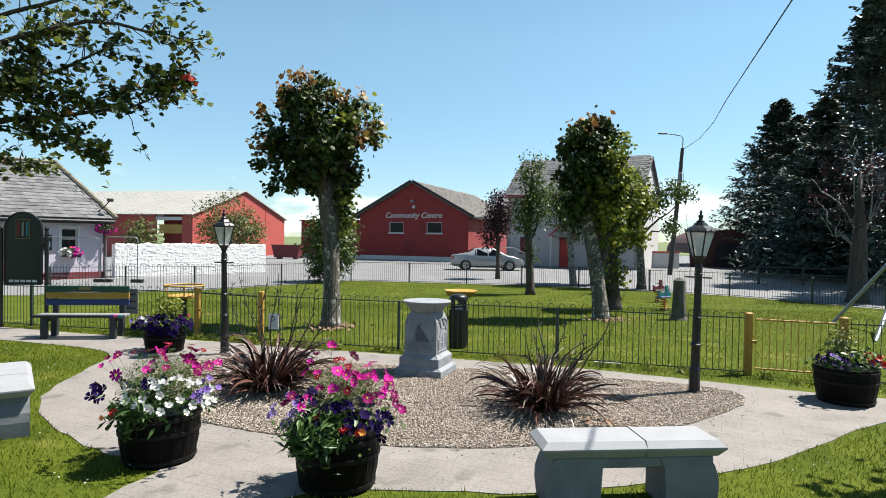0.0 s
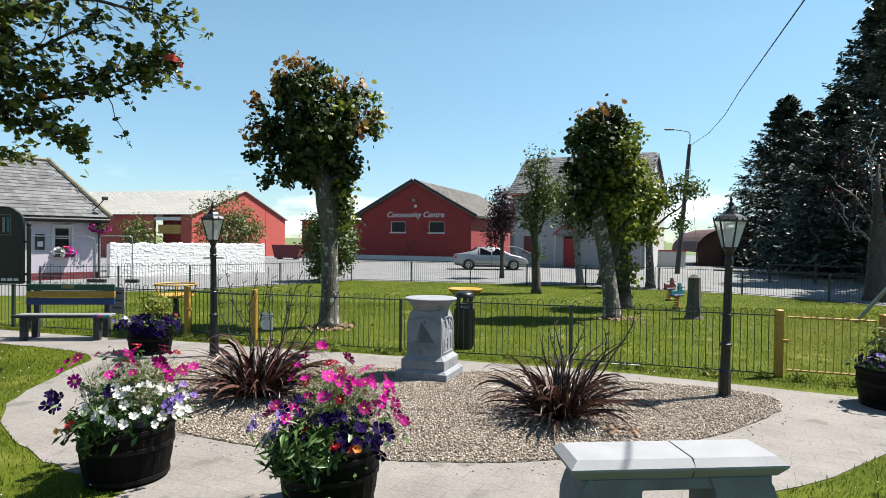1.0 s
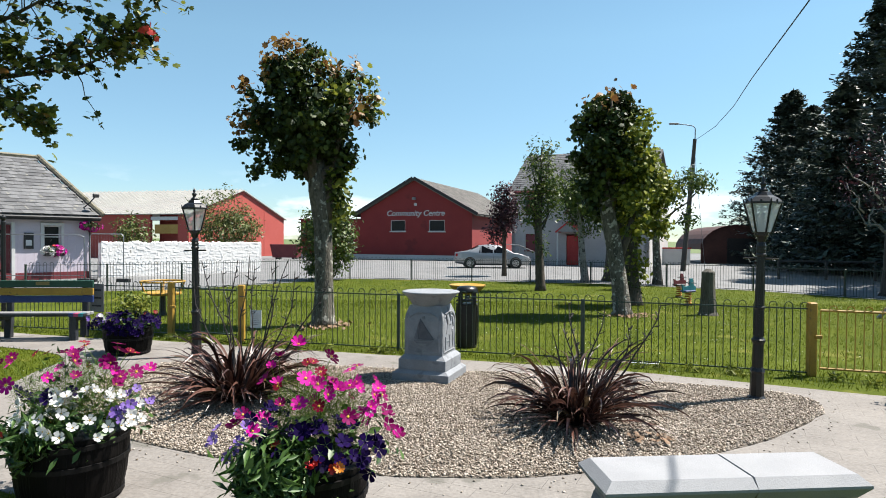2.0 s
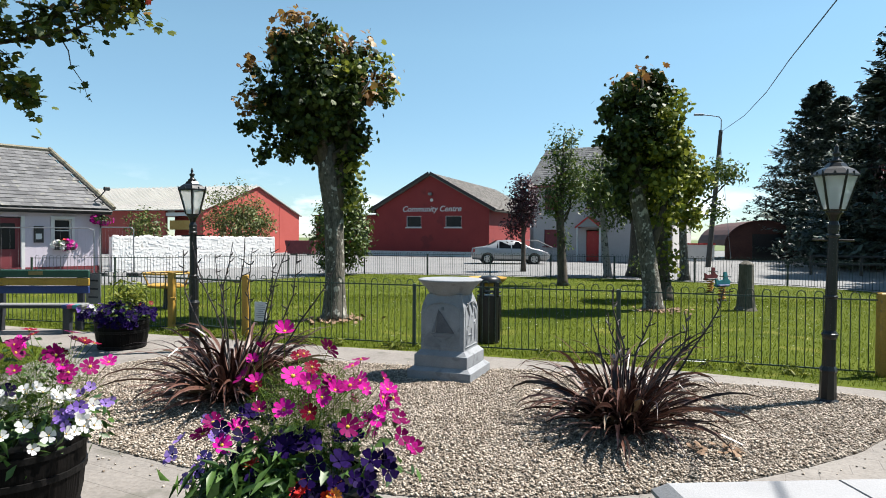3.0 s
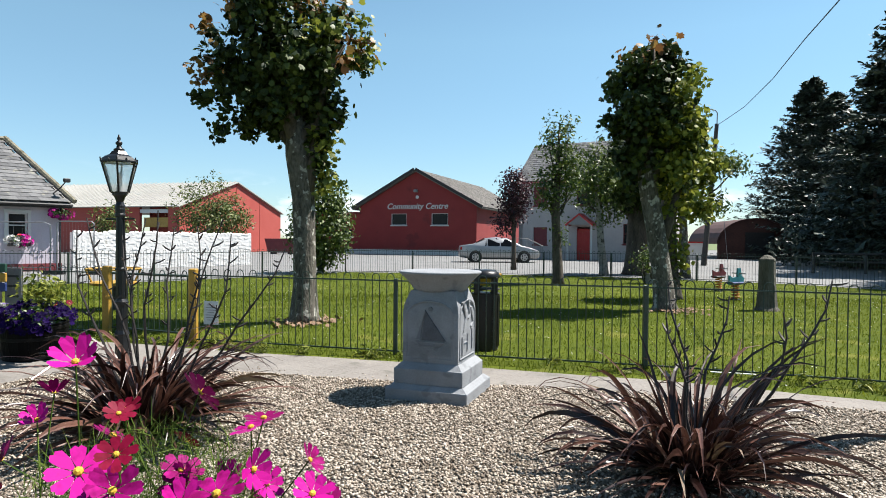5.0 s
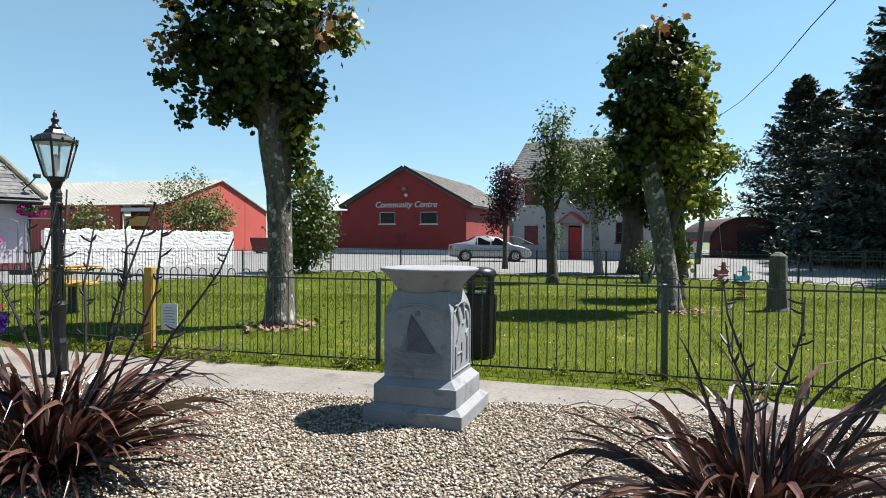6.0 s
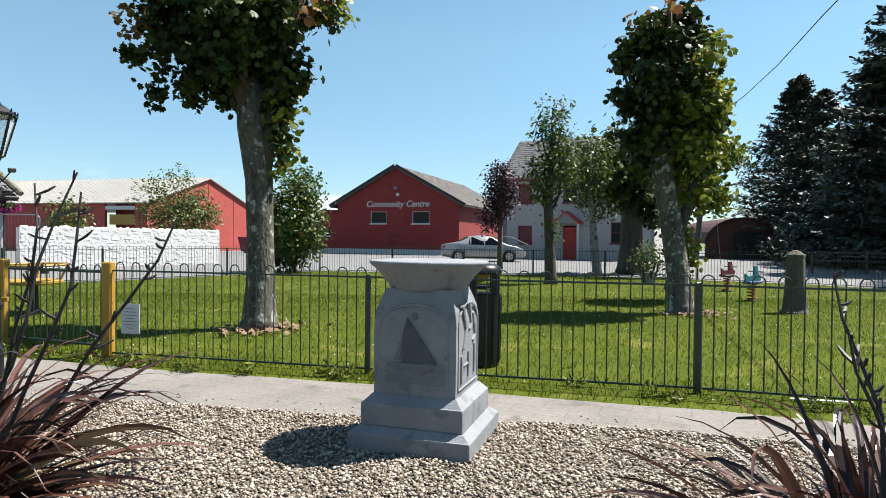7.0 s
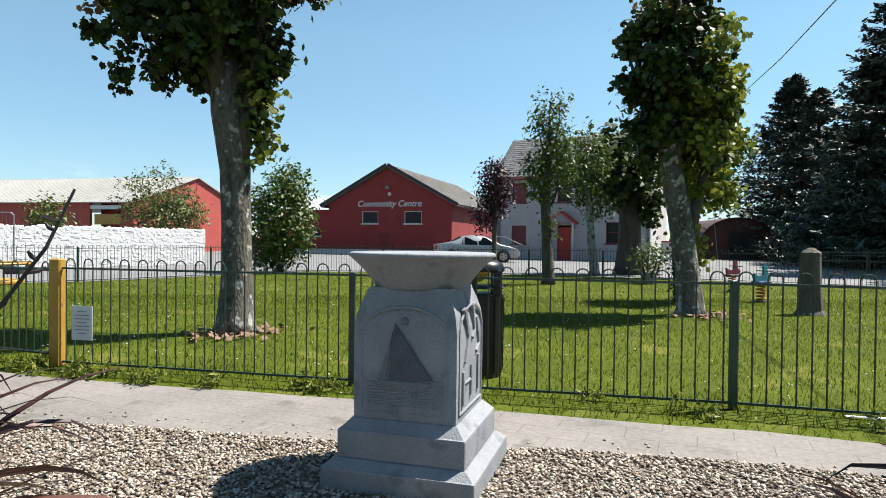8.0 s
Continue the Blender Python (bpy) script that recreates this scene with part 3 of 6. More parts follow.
# ---- buildings ----
def slab(pts, thick):
    """A flat polygon with a thickness, downwards along its normal."""
    bm = B()
    f = bm.faces.new([bm.verts.new(p) for p in pts])
    bm.normal_update()
    if f.normal.z < 0:
        bmesh.ops.reverse_faces(bm, faces=[f])
    r = bmesh.ops.extrude_face_region(bm, geom=[f])
    nrm = f.normal.copy()
    for v in [g for g in r["geom"] if isinstance(g, bmesh.types.BMVert)]:
        v.co += nrm * thick
    bmesh.ops.recalc_face_normals(bm, faces=bm.faces)
    return bm


def wall_with_holes(x0, x1, top, holes, thick=0.3):
    """A wall in the plane y=0 (outer face) from x0 to x1; top: function of x or list of (x, z); holes: (xa, xb, za, zb)."""
    bm = B()
    xs = sorted({x0, x1, *[h[0] for h in holes], *[h[1] for h in holes], *[p[0] for p in top]})
    def zt(x):
        for (xa, za), (xb, zb) in zip(top, top[1:]):
            if xa <= x <= xb:
                return za + (zb - za) * (x - xa) / (xb - xa)
        return top[-1][1]
    for xa, xb in zip(xs, xs[1:]):
        hs = sorted([h for h in holes if h[0] <= xa + 1e-6 and h[1] >= xb - 1e-6], key=lambda h: h[2])
        z = 0.0
        for h in hs + [None]:
            ta = (h[2], h[2]) if h else (zt(xa), zt(xb))
            if ta[0] - z > 0.01 or ta[1] - z > 0.01:
                v = [bm.verts.new(c) for c in ((xa, 0, z), (xb, 0, z), (xb, 0, ta[1]), (xa, 0, ta[0]), (xa, thick, z), (xb, thick, z), (xb, thick, ta[1]), (xa, thick, ta[0]))]
                for fc in ((0, 1, 2, 3), (5, 4, 7, 6), (4, 0, 3, 7), (1, 5, 6, 2), (3, 2, 6, 7), (4, 5, 1, 0)):
                    bm.faces.new([v[i] for i in fc])
            if h:
                z = h[3]
    bmesh.ops.remove_doubles(bm, verts=bm.verts, dist=0.0005)
    return bm


def window(parent, xa, xb, za, zb, frame_mat, bars=1, sill=True, y=0.0, sill_mat=None):
    w = part("window", box(B(), ((xa + xb) / 2, y + 0.14, (za + zb) / 2), (xb - xa - 0.02, 0.012, zb - za - 0.02)), "dark_glass", parent, "dark glazed window")
    t = 0.045
    for c, s in ((((xa + xb) / 2, y + 0.08, zb - t / 2), (xb - xa, 0.1, t)), (((xa + xb) / 2, y + 0.08, za + t / 2), (xb - xa, 0.1, t)),
                 ((xa + t / 2, y + 0.08, (za + zb) / 2), (t, 0.1, zb - za - 2 * t)), ((xb - t / 2, y + 0.08, (za + zb) / 2), (t, 0.1, zb - za - 2 * t))):
        part("window_frame", box(B(), c, s, 0.008), frame_mat, w)
    if bars:
        part("window_bar", box(B(), ((xa + xb) / 2, y + 0.09, (za + zb) / 2), (xb - xa - 2 * t, 0.05, 0.045)), frame_mat, w)
    if sill:
        part("sill", box(B(), ((xa + xb) / 2, y - 0.03, za - 0.045), (xb - xa + 0.16, 0.14, 0.09), 0.01), sill_mat or "white_paint", w)
    return w


def roof_courses(parent, a, b, c, d, n_u, n_v, material, name="slate"):
    """Overlapping slates on the slope a-b (eaves) to d-c (ridge); each a thin tilted piece."""
    a, b, c, d = map(Vector, (a, b, c, d))
    nrm = (b - a).cross(d - a).normalized()
    if nrm.z < 0:
        nrm = -nrm
    verts, faces = [], []
    for j in range(n_v):
        l0, r0 = a.lerp(d, j / n_v), b.lerp(c, j / n_v)
        l1, r1 = a.lerp(d, min(1, (j + 1.12) / n_v)), b.lerp(c, min(1, (j + 1.12) / n_v))
        for i in range(n_u):
            o = 0.5 * (j % 2)
            u0, u1 = max(0, (i - o + 0.015) / n_u), min(1, (i + 1 - o - 0.015) / n_u)
            if u1 <= u0:
                continue
            lift = 0.018 + 0.012 * rng.random()
            k = len(verts)
            p0, p1, p2, p3 = l0.lerp(r0, u0), l0.lerp(r0, u1), l1.lerp(r1, u1), l1.lerp(r1, u0)
            verts += [p0 + nrm * lift, p1 + nrm * lift, p2 + nrm * 0.004, p3 + nrm * 0.004, p0, p1]
            faces += [(k, k + 1, k + 2, k + 3), (k + 4, k + 5, k + 1, k)]
    me = bpy.data.meshes.new(name)
    me.from_pydata(verts, [], faces)
    return tagged(part(name, me, material, parent), kind="stuff")


M["slate_i"] = mat("grey_slate_course", (0.056, 0.056, 0.059), (0.118, 0.118, 0.121), 1.0, 0.65, bump=0.3, fine=18, island=0.7, spots=((0.160, 0.154, 0.130), 4.5, 0.62))
M["tile_i"] = mat("brown_tile_course", (0.059, 0.053, 0.047), (0.118, 0.107, 0.095), 1.0, 0.8, bump=0.3, fine=14, island=0.7)

# community hall: front along +x of its own frame, depth along +y
hall = thing("community_hall", "single-storey red rendered hall with a gabled grey roof", "hall", (-8.5, 56.56, 0), -19.0)
LH = 10.4
part("wall", wall_with_holes(0, LH, [(0, 4.0), (LH / 2, 6.85), (LH, 4.0)], [(2.95, 4.33, 2.45, 3.4), (6.55, 7.98, 2.45, 3.4)]), "red_render", hall, "dark red rendered gable wall")
part("wall", box(B(), (LH - 0.15, 9.15, 2.0), (0.3, 17.7, 4.0)), "red_render", hall)
part("wall", box(B(), (0.15, 9.15, 2.0), (0.3, 17.7, 4.0)), "red_render", hall)
part("wall", wall_with_holes(0, LH, [(0, 4.0), (LH / 2, 6.85), (LH, 4.0)], []).copy(), "red_render", hall).matrix_basis = pose(0, 18.0, 0)
part("plinth_band", box(B(), (LH / 2, -0.03, 0.2), (LH + 0.1, 0.08, 0.4)), "white_paint", hall, "white painted base band")
for xa, xb in ((2.95, 4.33), (6.55, 7.98)):
    window(hall, xa, xb, 2.45, 3.4, "white_paint", 0)
ov = 0.55
ez = 4.0 - ov * (2.85 / 5.2)
r1 = part("roof", slab([(LH / 2, -0.35, 6.95), (LH + ov, -0.35, ez + 0.1), (LH + ov, 18.5, ez + 0.1), (LH / 2, 18.5, 6.95)], 0.1), "slate_brown", hall, "grey-brown tiled roof")
roof_courses(r1, (LH + ov, -0.35, ez + 0.2), (LH + ov, 18.5, ez + 0.2), (LH / 2, 18.5, 7.06), (LH / 2, -0.35, 7.06), 40, 22, "tile_i", "tile")
part("roof", slab([(LH / 2, -0.35, 6.95), (-ov, -0.35, ez + 0.1), (-ov, 18.5, ez + 0.1), (LH / 2, 18.5, 6.95)], 0.1), "slate_brown", hall)
for sgn in (-1, 1):
    e = LH / 2 + sgn * (LH / 2 + ov)
    part("bargeboard", slab([(LH / 2, -0.42, 6.93), (e, -0.42, ez + 0.08), (e, -0.36, ez + 0.08), (LH / 2, -0.36, 6.93)], -0.22), "dark_trim", hall, "dark bargeboard")
part("annex_wall", box(B(), (-3.1, 2.0, 1.72), (6.2, 4.0, 3.44)), "red_render", hall, "low flat-roofed red side block")
part("annex_fascia", box(B(), (-3.1, 1.95, 3.5), (6.4, 4.3, 0.12)), "maroon", hall)
part("annex_band", box(B(), (-3.1, -0.03, 0.2), (6.3, 0.08, 0.4)), "white_paint", hall)
wa = part("annex_window", box(B(), (-1.2, -0.01, 1.75), (0.9, 0.04, 0.6)), "dark_glass", hall, "small dark window")
part("sill", box(B(), (-1.2, -0.05, 1.4), (1.1, 0.12, 0.1)), "white_paint", wa)
part("floodlight", box(B(), (LH / 2, -0.15, 5.25), (0.3, 0.3, 0.22), 0.03), "grey_print", hall, "small grey floodlight")
part("vent", lathe(B(), [(0.14, 0), (0.14, 0.04)], 12, m=pose(LH / 2 + 0.1, -0.02, 4.75, 90)), "white_paint", hall)
txt = bpy.data.curves.new("letters", "FONT")
txt.body, txt.size, txt.align_x, txt.extrude = "Community Centre", 0.68, "CENTER", 0.02
txt.shear = 0.25
txt.offset = 0.008
txt.materials.append(M["white_paint"])
letters = new("letters", txt)
letters.parent = hall
letters.matrix_basis = pose(LH / 2 + 0.05, -0.03, 3.78, 90)
tagged(letters, "raised white letters reading Community Centre")

# two-storey house behind the trees
house = thing("house", "two-storey pinkish-grey rendered house with red windows and porch", "house", (4.16, 47.85, 0), -28.5)
LW, LD, EV, RG = 9.9, 7.0, 5.35, 8.3
part("wall", wall_with_holes(0, LW, [(0, EV), (LW, EV)], [(1.1, 2.1, 1.0, 2.2), (1.1, 2.1, 3.7, 5.0), (4.2, 5.1, 0.0, 2.2), (7.3, 8.2, 1.1, 2.4), (4.2, 5.1, 3.7, 5.0), (7.3, 8.2, 3.7, 5.0)]), "house_render", house, "pinkish-grey rendered front")
gb = wall_with_holes(0, LD, [(0, EV), (LD / 2, RG - 0.1), (LD, EV)], [])
part("wall", gb, "white_paint", house, "white gable end").matrix_basis = pose(LW, 0, 0, 0, 0, 90)
gb = wall_with_holes(0, LD, [(0, EV), (LD / 2, RG - 0.1), (LD, EV)], [])
part("wall", gb, "house_render", house).matrix_basis = pose(0.3, 0, 0, 0, 0, 90)
part("wall", box(B(), (LW / 2, LD - 0.15, EV / 2), (LW, 0.3, EV)), "house_render", house)
rf = part("roof", slab([(-0.2, -0.3, EV - 0.1), (LW + 0.2, -0.3, EV - 0.1), (LW + 0.2, LD / 2, RG), (-0.2, LD / 2, RG)], 0.12), "slate", house, "grey slate roof")
roof_courses(rf, (-0.2, -0.3, EV + 0.03), (LW + 0.2, -0.3, EV + 0.03), (LW + 0.2, LD / 2, RG + 0.13), (-0.2, LD / 2, RG + 0.13), 30, 18, "slate_i")
part("roof", slab([(-0.2, LD + 0.3, EV - 0.1), (LW + 0.2, LD + 0.3, EV - 0.1), (LW + 0.2, LD / 2, RG), (-0.2, LD / 2, RG)], 0.12), "slate", house)
part("gutter", tube(B(), [(-0.2, -0.38, EV - 0.1), (LW + 0.2, -0.38, EV - 0.1)], 0.07, 6), "maroon", house)
for xa, xb, za, zb, boarded in ((1.1, 2.1, 1.0, 2.2, 1), (1.1, 2.1, 3.7, 5.0, 1), (7.3, 8.2, 1.1, 2.4, 0), (4.2, 5.1, 3.7, 5.0, 0), (7.3, 8.2, 3.7, 5.0, 0)):
    if boarded:
        sh = part("window", box(B(), ((xa + xb) / 2, 0.12, (za + zb) / 2), (xb - xa, 0.06, zb - za)), "maroon", house, "maroon shuttered window")
        part("sill", box(B(), ((xa + xb) / 2, -0.03, za - 0.04), (xb - xa + 0.16, 0.14, 0.08)), "maroon", sh)
    else:
        window(house, xa, xb, za, zb, "maroon", 1, sill_mat="maroon")
dr = part("door", box(B(), (4.65, 0.12, 1.05), (0.9, 0.06, 2.1), 0.01), "red_paint", house, "bright red panelled front door")
for zc, hh in ((0.45, 0.6), (1.45, 0.9)):
    for xo in (-0.2, 0.2):
        part("door_panel", box(B(), (4.65 + xo, 0.085, zc), (0.3, 0.02, hh), 0.008), "red_paint", dr)
porch = part("porch", slab([(3.7, -1.0, 2.35), (3.7, 0, 2.35), (4.65, 0, 3.1), (4.65, -1.0, 3.1)], 0.1), "red_paint", house, "red gabled porch canopy")
part("porch_slope", slab([(5.6, -1.0, 2.35), (5.6, 0, 2.35), (4.65, 0, 3.1), (4.65, -1.0, 3.1)], 0.1), "red_paint", porch)
part("porch_fascia", prism(B(), [(3.85, 2.35), (5.45, 2.35), (4.65, 2.98)], 0, 0.05, pose(0, -0.9, 0, 90)), "grey_print", porch)
for xo in (3.85, 5.45):
    part("porch_post", tube(B(), [(xo, -0.85, 0), (xo, -0.85, 2.4)], 0.06, 8), "white_paint", porch)

# steps with rails between the hall and the house
ramp = thing("handrail", "galvanised handrails beside the hall steps", "handrail", (0, 0, 0))
for y0 in (44.6, 45.4):
    part("rail", tube(B(), [(3.4, y0, 0.0), (3.4, y0, 1.45), (4.4, y0, 1.4), (5.4, y0, 0.95), (5.4, y0, 0.0)], 0.022, 6), "grey_print", ramp)
    part("rail", tube(B(), [(3.4, y0, 0.85), (4.4, y0, 0.8), (5.4, y0, 0.5)], 0.016, 6), "grey_print", ramp)
    for xp in (3.9, 4.4, 4.9):
        part("upright", tube(B(), [(xp, y0, 0), (xp, y0, 1.2)], 0.016, 6), "grey_print", ramp)

# barn
barn = thing("barn", "long red barn with a pale sheet-metal roof", "barn", (-19.7, 58.2, 0), 75.0)
HW, EVB, RGB = 7.3, 3.75, 6.15
g1 = wall_with_holes(-HW, HW, [(-HW, EVB), (0, RGB), (HW, EVB)], [])
part("wall", g1, "barn_red", barn, "bright red gable cladding")
for k in range(1, 4):
    xk = -HW + k * HW / 2
    part("cladding_rib", box(B(), (xk, -0.015, (RGB - abs(xk) * (RGB - EVB) / HW) / 2), (0.05, 0.03, RGB - abs(xk) * (RGB - EVB) / HW - 0.05)), "barn_red", barn)
part("roof", slab([(-HW - 0.3, -0.2, EVB - 0.05), (0, -0.2, RGB + 0.05), (0, 24, RGB + 0.05), (-HW - 0.3, 24, EVB - 0.05)], 0.08), "tin_roof", barn, "pale corrugated sheet roof")
part("roof", slab([(HW + 0.3, -0.2, EVB - 0.05), (0, -0.2, RGB + 0.05), (0, 24, RGB + 0.05), (HW + 0.3, 24, EVB - 0.05)], 0.08), "tin_roof", barn)
for k in range(0, 49):
    yk = k * 0.5
    part("roof_rib", tube(B(), [(-HW - 0.3, yk, EVB + 0.05), (0, yk, RGB + 0.15)], 0.03, 4), "tin_roof", barn)
part("wall", box(B(), (-HW + 0.15, 0.6, EVB / 2), (0.25, 0.9, EVB)), "barn_red", barn)
part("wall", box(B(), (-HW + 0.2, 2.4, EVB - 0.42), (0.25, 2.7, 0.28)), "paper", barn, "white strip under the eaves")
part("wall", box(B(), (-HW + 0.18, 2.2, EVB - 1.3), (0.25, 2.3, 0.75)), "ochre", barn, "ochre sheeting below the open eaves")
part("wall", box(B(), (-HW + 1.6, 2.4, EVB / 2), (0.2, 3.4, EVB)), "barn_red", barn)
part("wall", box(B(), (-HW + 0.2, 13.9, EVB / 2), (0.25, 20.2, EVB)), "barn_red", barn)
part("wall", box(B(), (0, 23.9, EVB / 2), (2 * HW, 0.2, EVB)), "barn_red", barn)
# tapered box standing in for a small dark red vehicle
skip = thing("skip", "small dark red vehicle beside the barn, built as a tapered box", "skip", (-14.4, 54.0, 0))
part("body", prism(B(), [(-1.0, 0.15), (1.0, 0.15), (1.25, 1.25), (-1.25, 1.25)], -0.7, 0.7, pose(0, 0, 0, 90)), "maroon", skip)
for xo in (-0.7, 0.7):
    part("foot", box(B(), (xo, 0, 0.08), (0.15, 1.3, 0.16)), "dark_trim", skip)

# cottage with the hipped slate roof
cot = thing("cottage", "lavender rendered cottage with a hipped slate roof", "cottage", (-15.58, 27.65, 0), 50.0)
part("wall", wall_with_holes(-12, 0, [(-12, 2.6), (0, 2.6)], [(-1.74, -1.12, 1.28, 2.2), (-3.85, -2.85, 0.0, 2.25)]), "lavender", cot, "lavender rendered front wall")
part("wall", box(B(), (-0.15, 3.3, 1.3), (0.3, 6.0, 2.6)), "lavender", cot)
part("wall", box(B(), (-6, 6.45, 1.3), (12, 0.3, 2.6)), "lavender", cot)
part("base_band", box(B(), (-6, -0.02, 0.15), (12.04, 0.05, 0.3)), "maroon", cot, "maroon painted base band")
wd = window(cot, -1.74, -1.12, 1.28, 2.2, "white_paint", 1)
for c, s in (((-1.43, -0.03, 2.26), (0.86, 0.05, 0.11)), ((-1.80, -0.03, 1.73), (0.1, 0.05, 1.0)), ((-1.06, -0.03, 1.73), (0.1, 0.05, 1.0))):
    part("surround", box(B(), c, s), "white_paint", wd)
dc = part("door", box(B(), (-3.35, 0.14, 1.1), (1.0, 0.06, 2.2)), "maroon", cot, "dark maroon door")
part("door_glass", box(B(), (-3.35, 0.10, 1.5), (0.65, 0.02, 1.0)), "dark_glass", dc)
for xo in (-3.91, -2.79):
    part("surround", box(B(), (xo, -0.03, 1.15), (0.12, 0.05, 2.3)), "white_paint", dc)
ridge_e, eave = Vector((-1.15, 3.0, 5.15)), 2.57
e1, e2, e3 = Vector((0.3, -0.3, eave)), Vector((-12.3, -0.3, eave)), Vector((0.3, 6.6, eave))
rl = Vector((-12.3, 3.0, 5.15))
rc = part("roof", slab([e2, e1, ridge_e, rl], 0.08), "slate", cot, "grey slate roof")
part("roof", slab([e1, e3, ridge_e], 0.08), "slate", cot)
part("roof", slab([e3, Vector((-12.3, 6.6, eave)), rl, ridge_e], 0.08), "slate", cot)
roof_courses(rc, e2 + Vector((0, 0, 0.09)), e1 + Vector((0, 0, 0.09)), ridge_e + Vector((0, 0, 0.09)), rl + Vector((0, 0, 0.09)), 36, 17, "slate_i")
part("hip_edge", tube(B(), [e1 + Vector((0, 0, 0.1)), ridge_e + Vector((0, 0, 0.1))], 0.05, 6), "dark_trim", cot)
for k in range(22):
    p = e1.lerp(ridge_e, (k + 0.5) / 22) + Vector((0.08, 0.04, 0.15))
    me_h = lathe(B(), [(0.10, -0.16), (0.12, 0.0), (0.10, 0.16)], 7)
    o = part("hip_tile", me_h, "moss", cot)
    o.matrix_basis = Matrix.Translation(p) @ (ridge_e - e1).to_track_quat("Z", "Y").to_matrix().to_4x4()
part("ridge", tube(B(), [ridge_e + Vector((0, 0, 0.12)), rl + Vector((0, 0, 0.12))], 0.1, 6), "moss", cot)
part("fascia", box(B(), (-6, -0.31, 2.5), (12.6, 0.04, 0.16)), "dark_trim", cot)
part("gutter", tube(B(), [(-12.3, -0.38, 2.53), (0.3, -0.38, 2.53)], 0.06, 6), "dark_trim", cot)
part("downpipe", tube(B(), [(-0.05, -0.36, 2.5), (-0.05, -0.1, 2.3), (-0.05, -0.08, 0)], 0.035, 6), "dark_trim", cot)
part("notice", box(B(), (-2.27, -0.03, 1.58), (0.33, 0.05, 0.65)), "dark_trim", cot, "dark framed wall notice")
part("notice_paper", box(B(), (-2.27, -0.06, 1.5), (0.2, 0.01, 0.22)), "paper", cot)
part("floodlight", box(B(), (0.12, -0.3, 3.5), (0.24, 0.14, 0.16), 0.03), "dark_trim", cot, "black floodlight on a bracket")
part("floodlight_arm", tube(B(), [(-0.3, 0.2, 2.9), (-0.05, -0.1, 3.2), (0.1, -0.25, 3.45)], 0.025, 6), "dark_trim", cot)

# whitewashed rubble wall
ww = thing("rubble_wall", "whitewashed rubble stone wall with an uneven top", "wall")
wa, wb = Vector((-15.25, 27.9, 0)), Vector((-10.2, 33.85, 0))
wd_ = (wb - wa).normalized()
wang = math.degrees(math.atan2(wd_.y, wd_.x))
wlen = (wb - wa).length
part("wall_core", box(B(), (wlen / 2, 0.17, 0.75), (wlen, 0.36, 1.50)), "whitewash", ww).matrix_basis = pose(wa.x, wa.y, 0, 0, 0, wang)
def lump(w, h, d=0.17):
    """A rough stone: a bevelled block with its corners pushed about."""
    bm = box(B(), (0, 0, 0), (w, d, h), min(w, h) * 0.28)
    for v in bm.verts:
        v.co += Vector(rng.normal(size=3) * np.array([0.013, 0.006, 0.013]))
    return bm


for j in range(10):
    x = 0.0
    while x < wlen - 0.05:
        w = min(0.13 + 0.30 * rng.random() ** 1.5, wlen - x)
        hgt = 0.155 + 0.05 * rng.random()
        o = part("stone", lump(w + 0.02, hgt + 0.02), "whitewash", ww)
        o.matrix_basis = pose(wa.x, wa.y, 0, 0, 0, wang) @ pose(x + w / 2, 0.074 - 0.009 * rng.random(), j * 0.152 + 0.08 + 0.02 * rng.normal(), 1.5 * rng.normal(), 5 * rng.normal(), 1.2 * rng.normal())
        x += w

# corrugated hut
hut = thing("hut", "dark rusty corrugated iron hut with a rounded roof", "hut", (21.9, 50.5, 0), -8)
arc = [(2.6 * math.cos(a), 1.1 + 1.9 * math.sin(a)) for a in np.linspace(0, math.pi, 15)]
part("front_wall", prism(B(), [(2.6, 0)] + arc + [(-2.6, 0)], -0.1, 0.1, pose(0, 0, 0, 90)), "hut", hut)
for k, ((xa, za), (xb, zb)) in enumerate(zip(arc, arc[1:])):
    part("roof_sheet", slab([(xa * 1.05, -0.3, za * 1.02), (xb * 1.05, -0.3, zb * 1.02), (xb * 1.05, 9, zb * 1.02), (xa * 1.05, 9, za * 1.02)], 0.06), "hut", hut)
part("door", box(B(), (0.3, -0.13, 1.0), (2.0, 0.08, 2.0)), "dark_trim", hut)

# small red-capped boundary wall and field gate
bw = thing("boundary_wall", "white boundary wall with a red coping", "wall")
part("wall", box(B(), (15.6, 47.5, 0.6), (3.2, 0.25, 1.2)), "white_paint", bw)
part("coping", box(B(), (15.6, 47.5, 1.24), (3.3, 0.35, 0.1)), "red_paint", bw)
part("pier", box(B(), (14.0, 47.4, 0.75), (0.4, 0.4, 1.5)), "red_paint", bw)


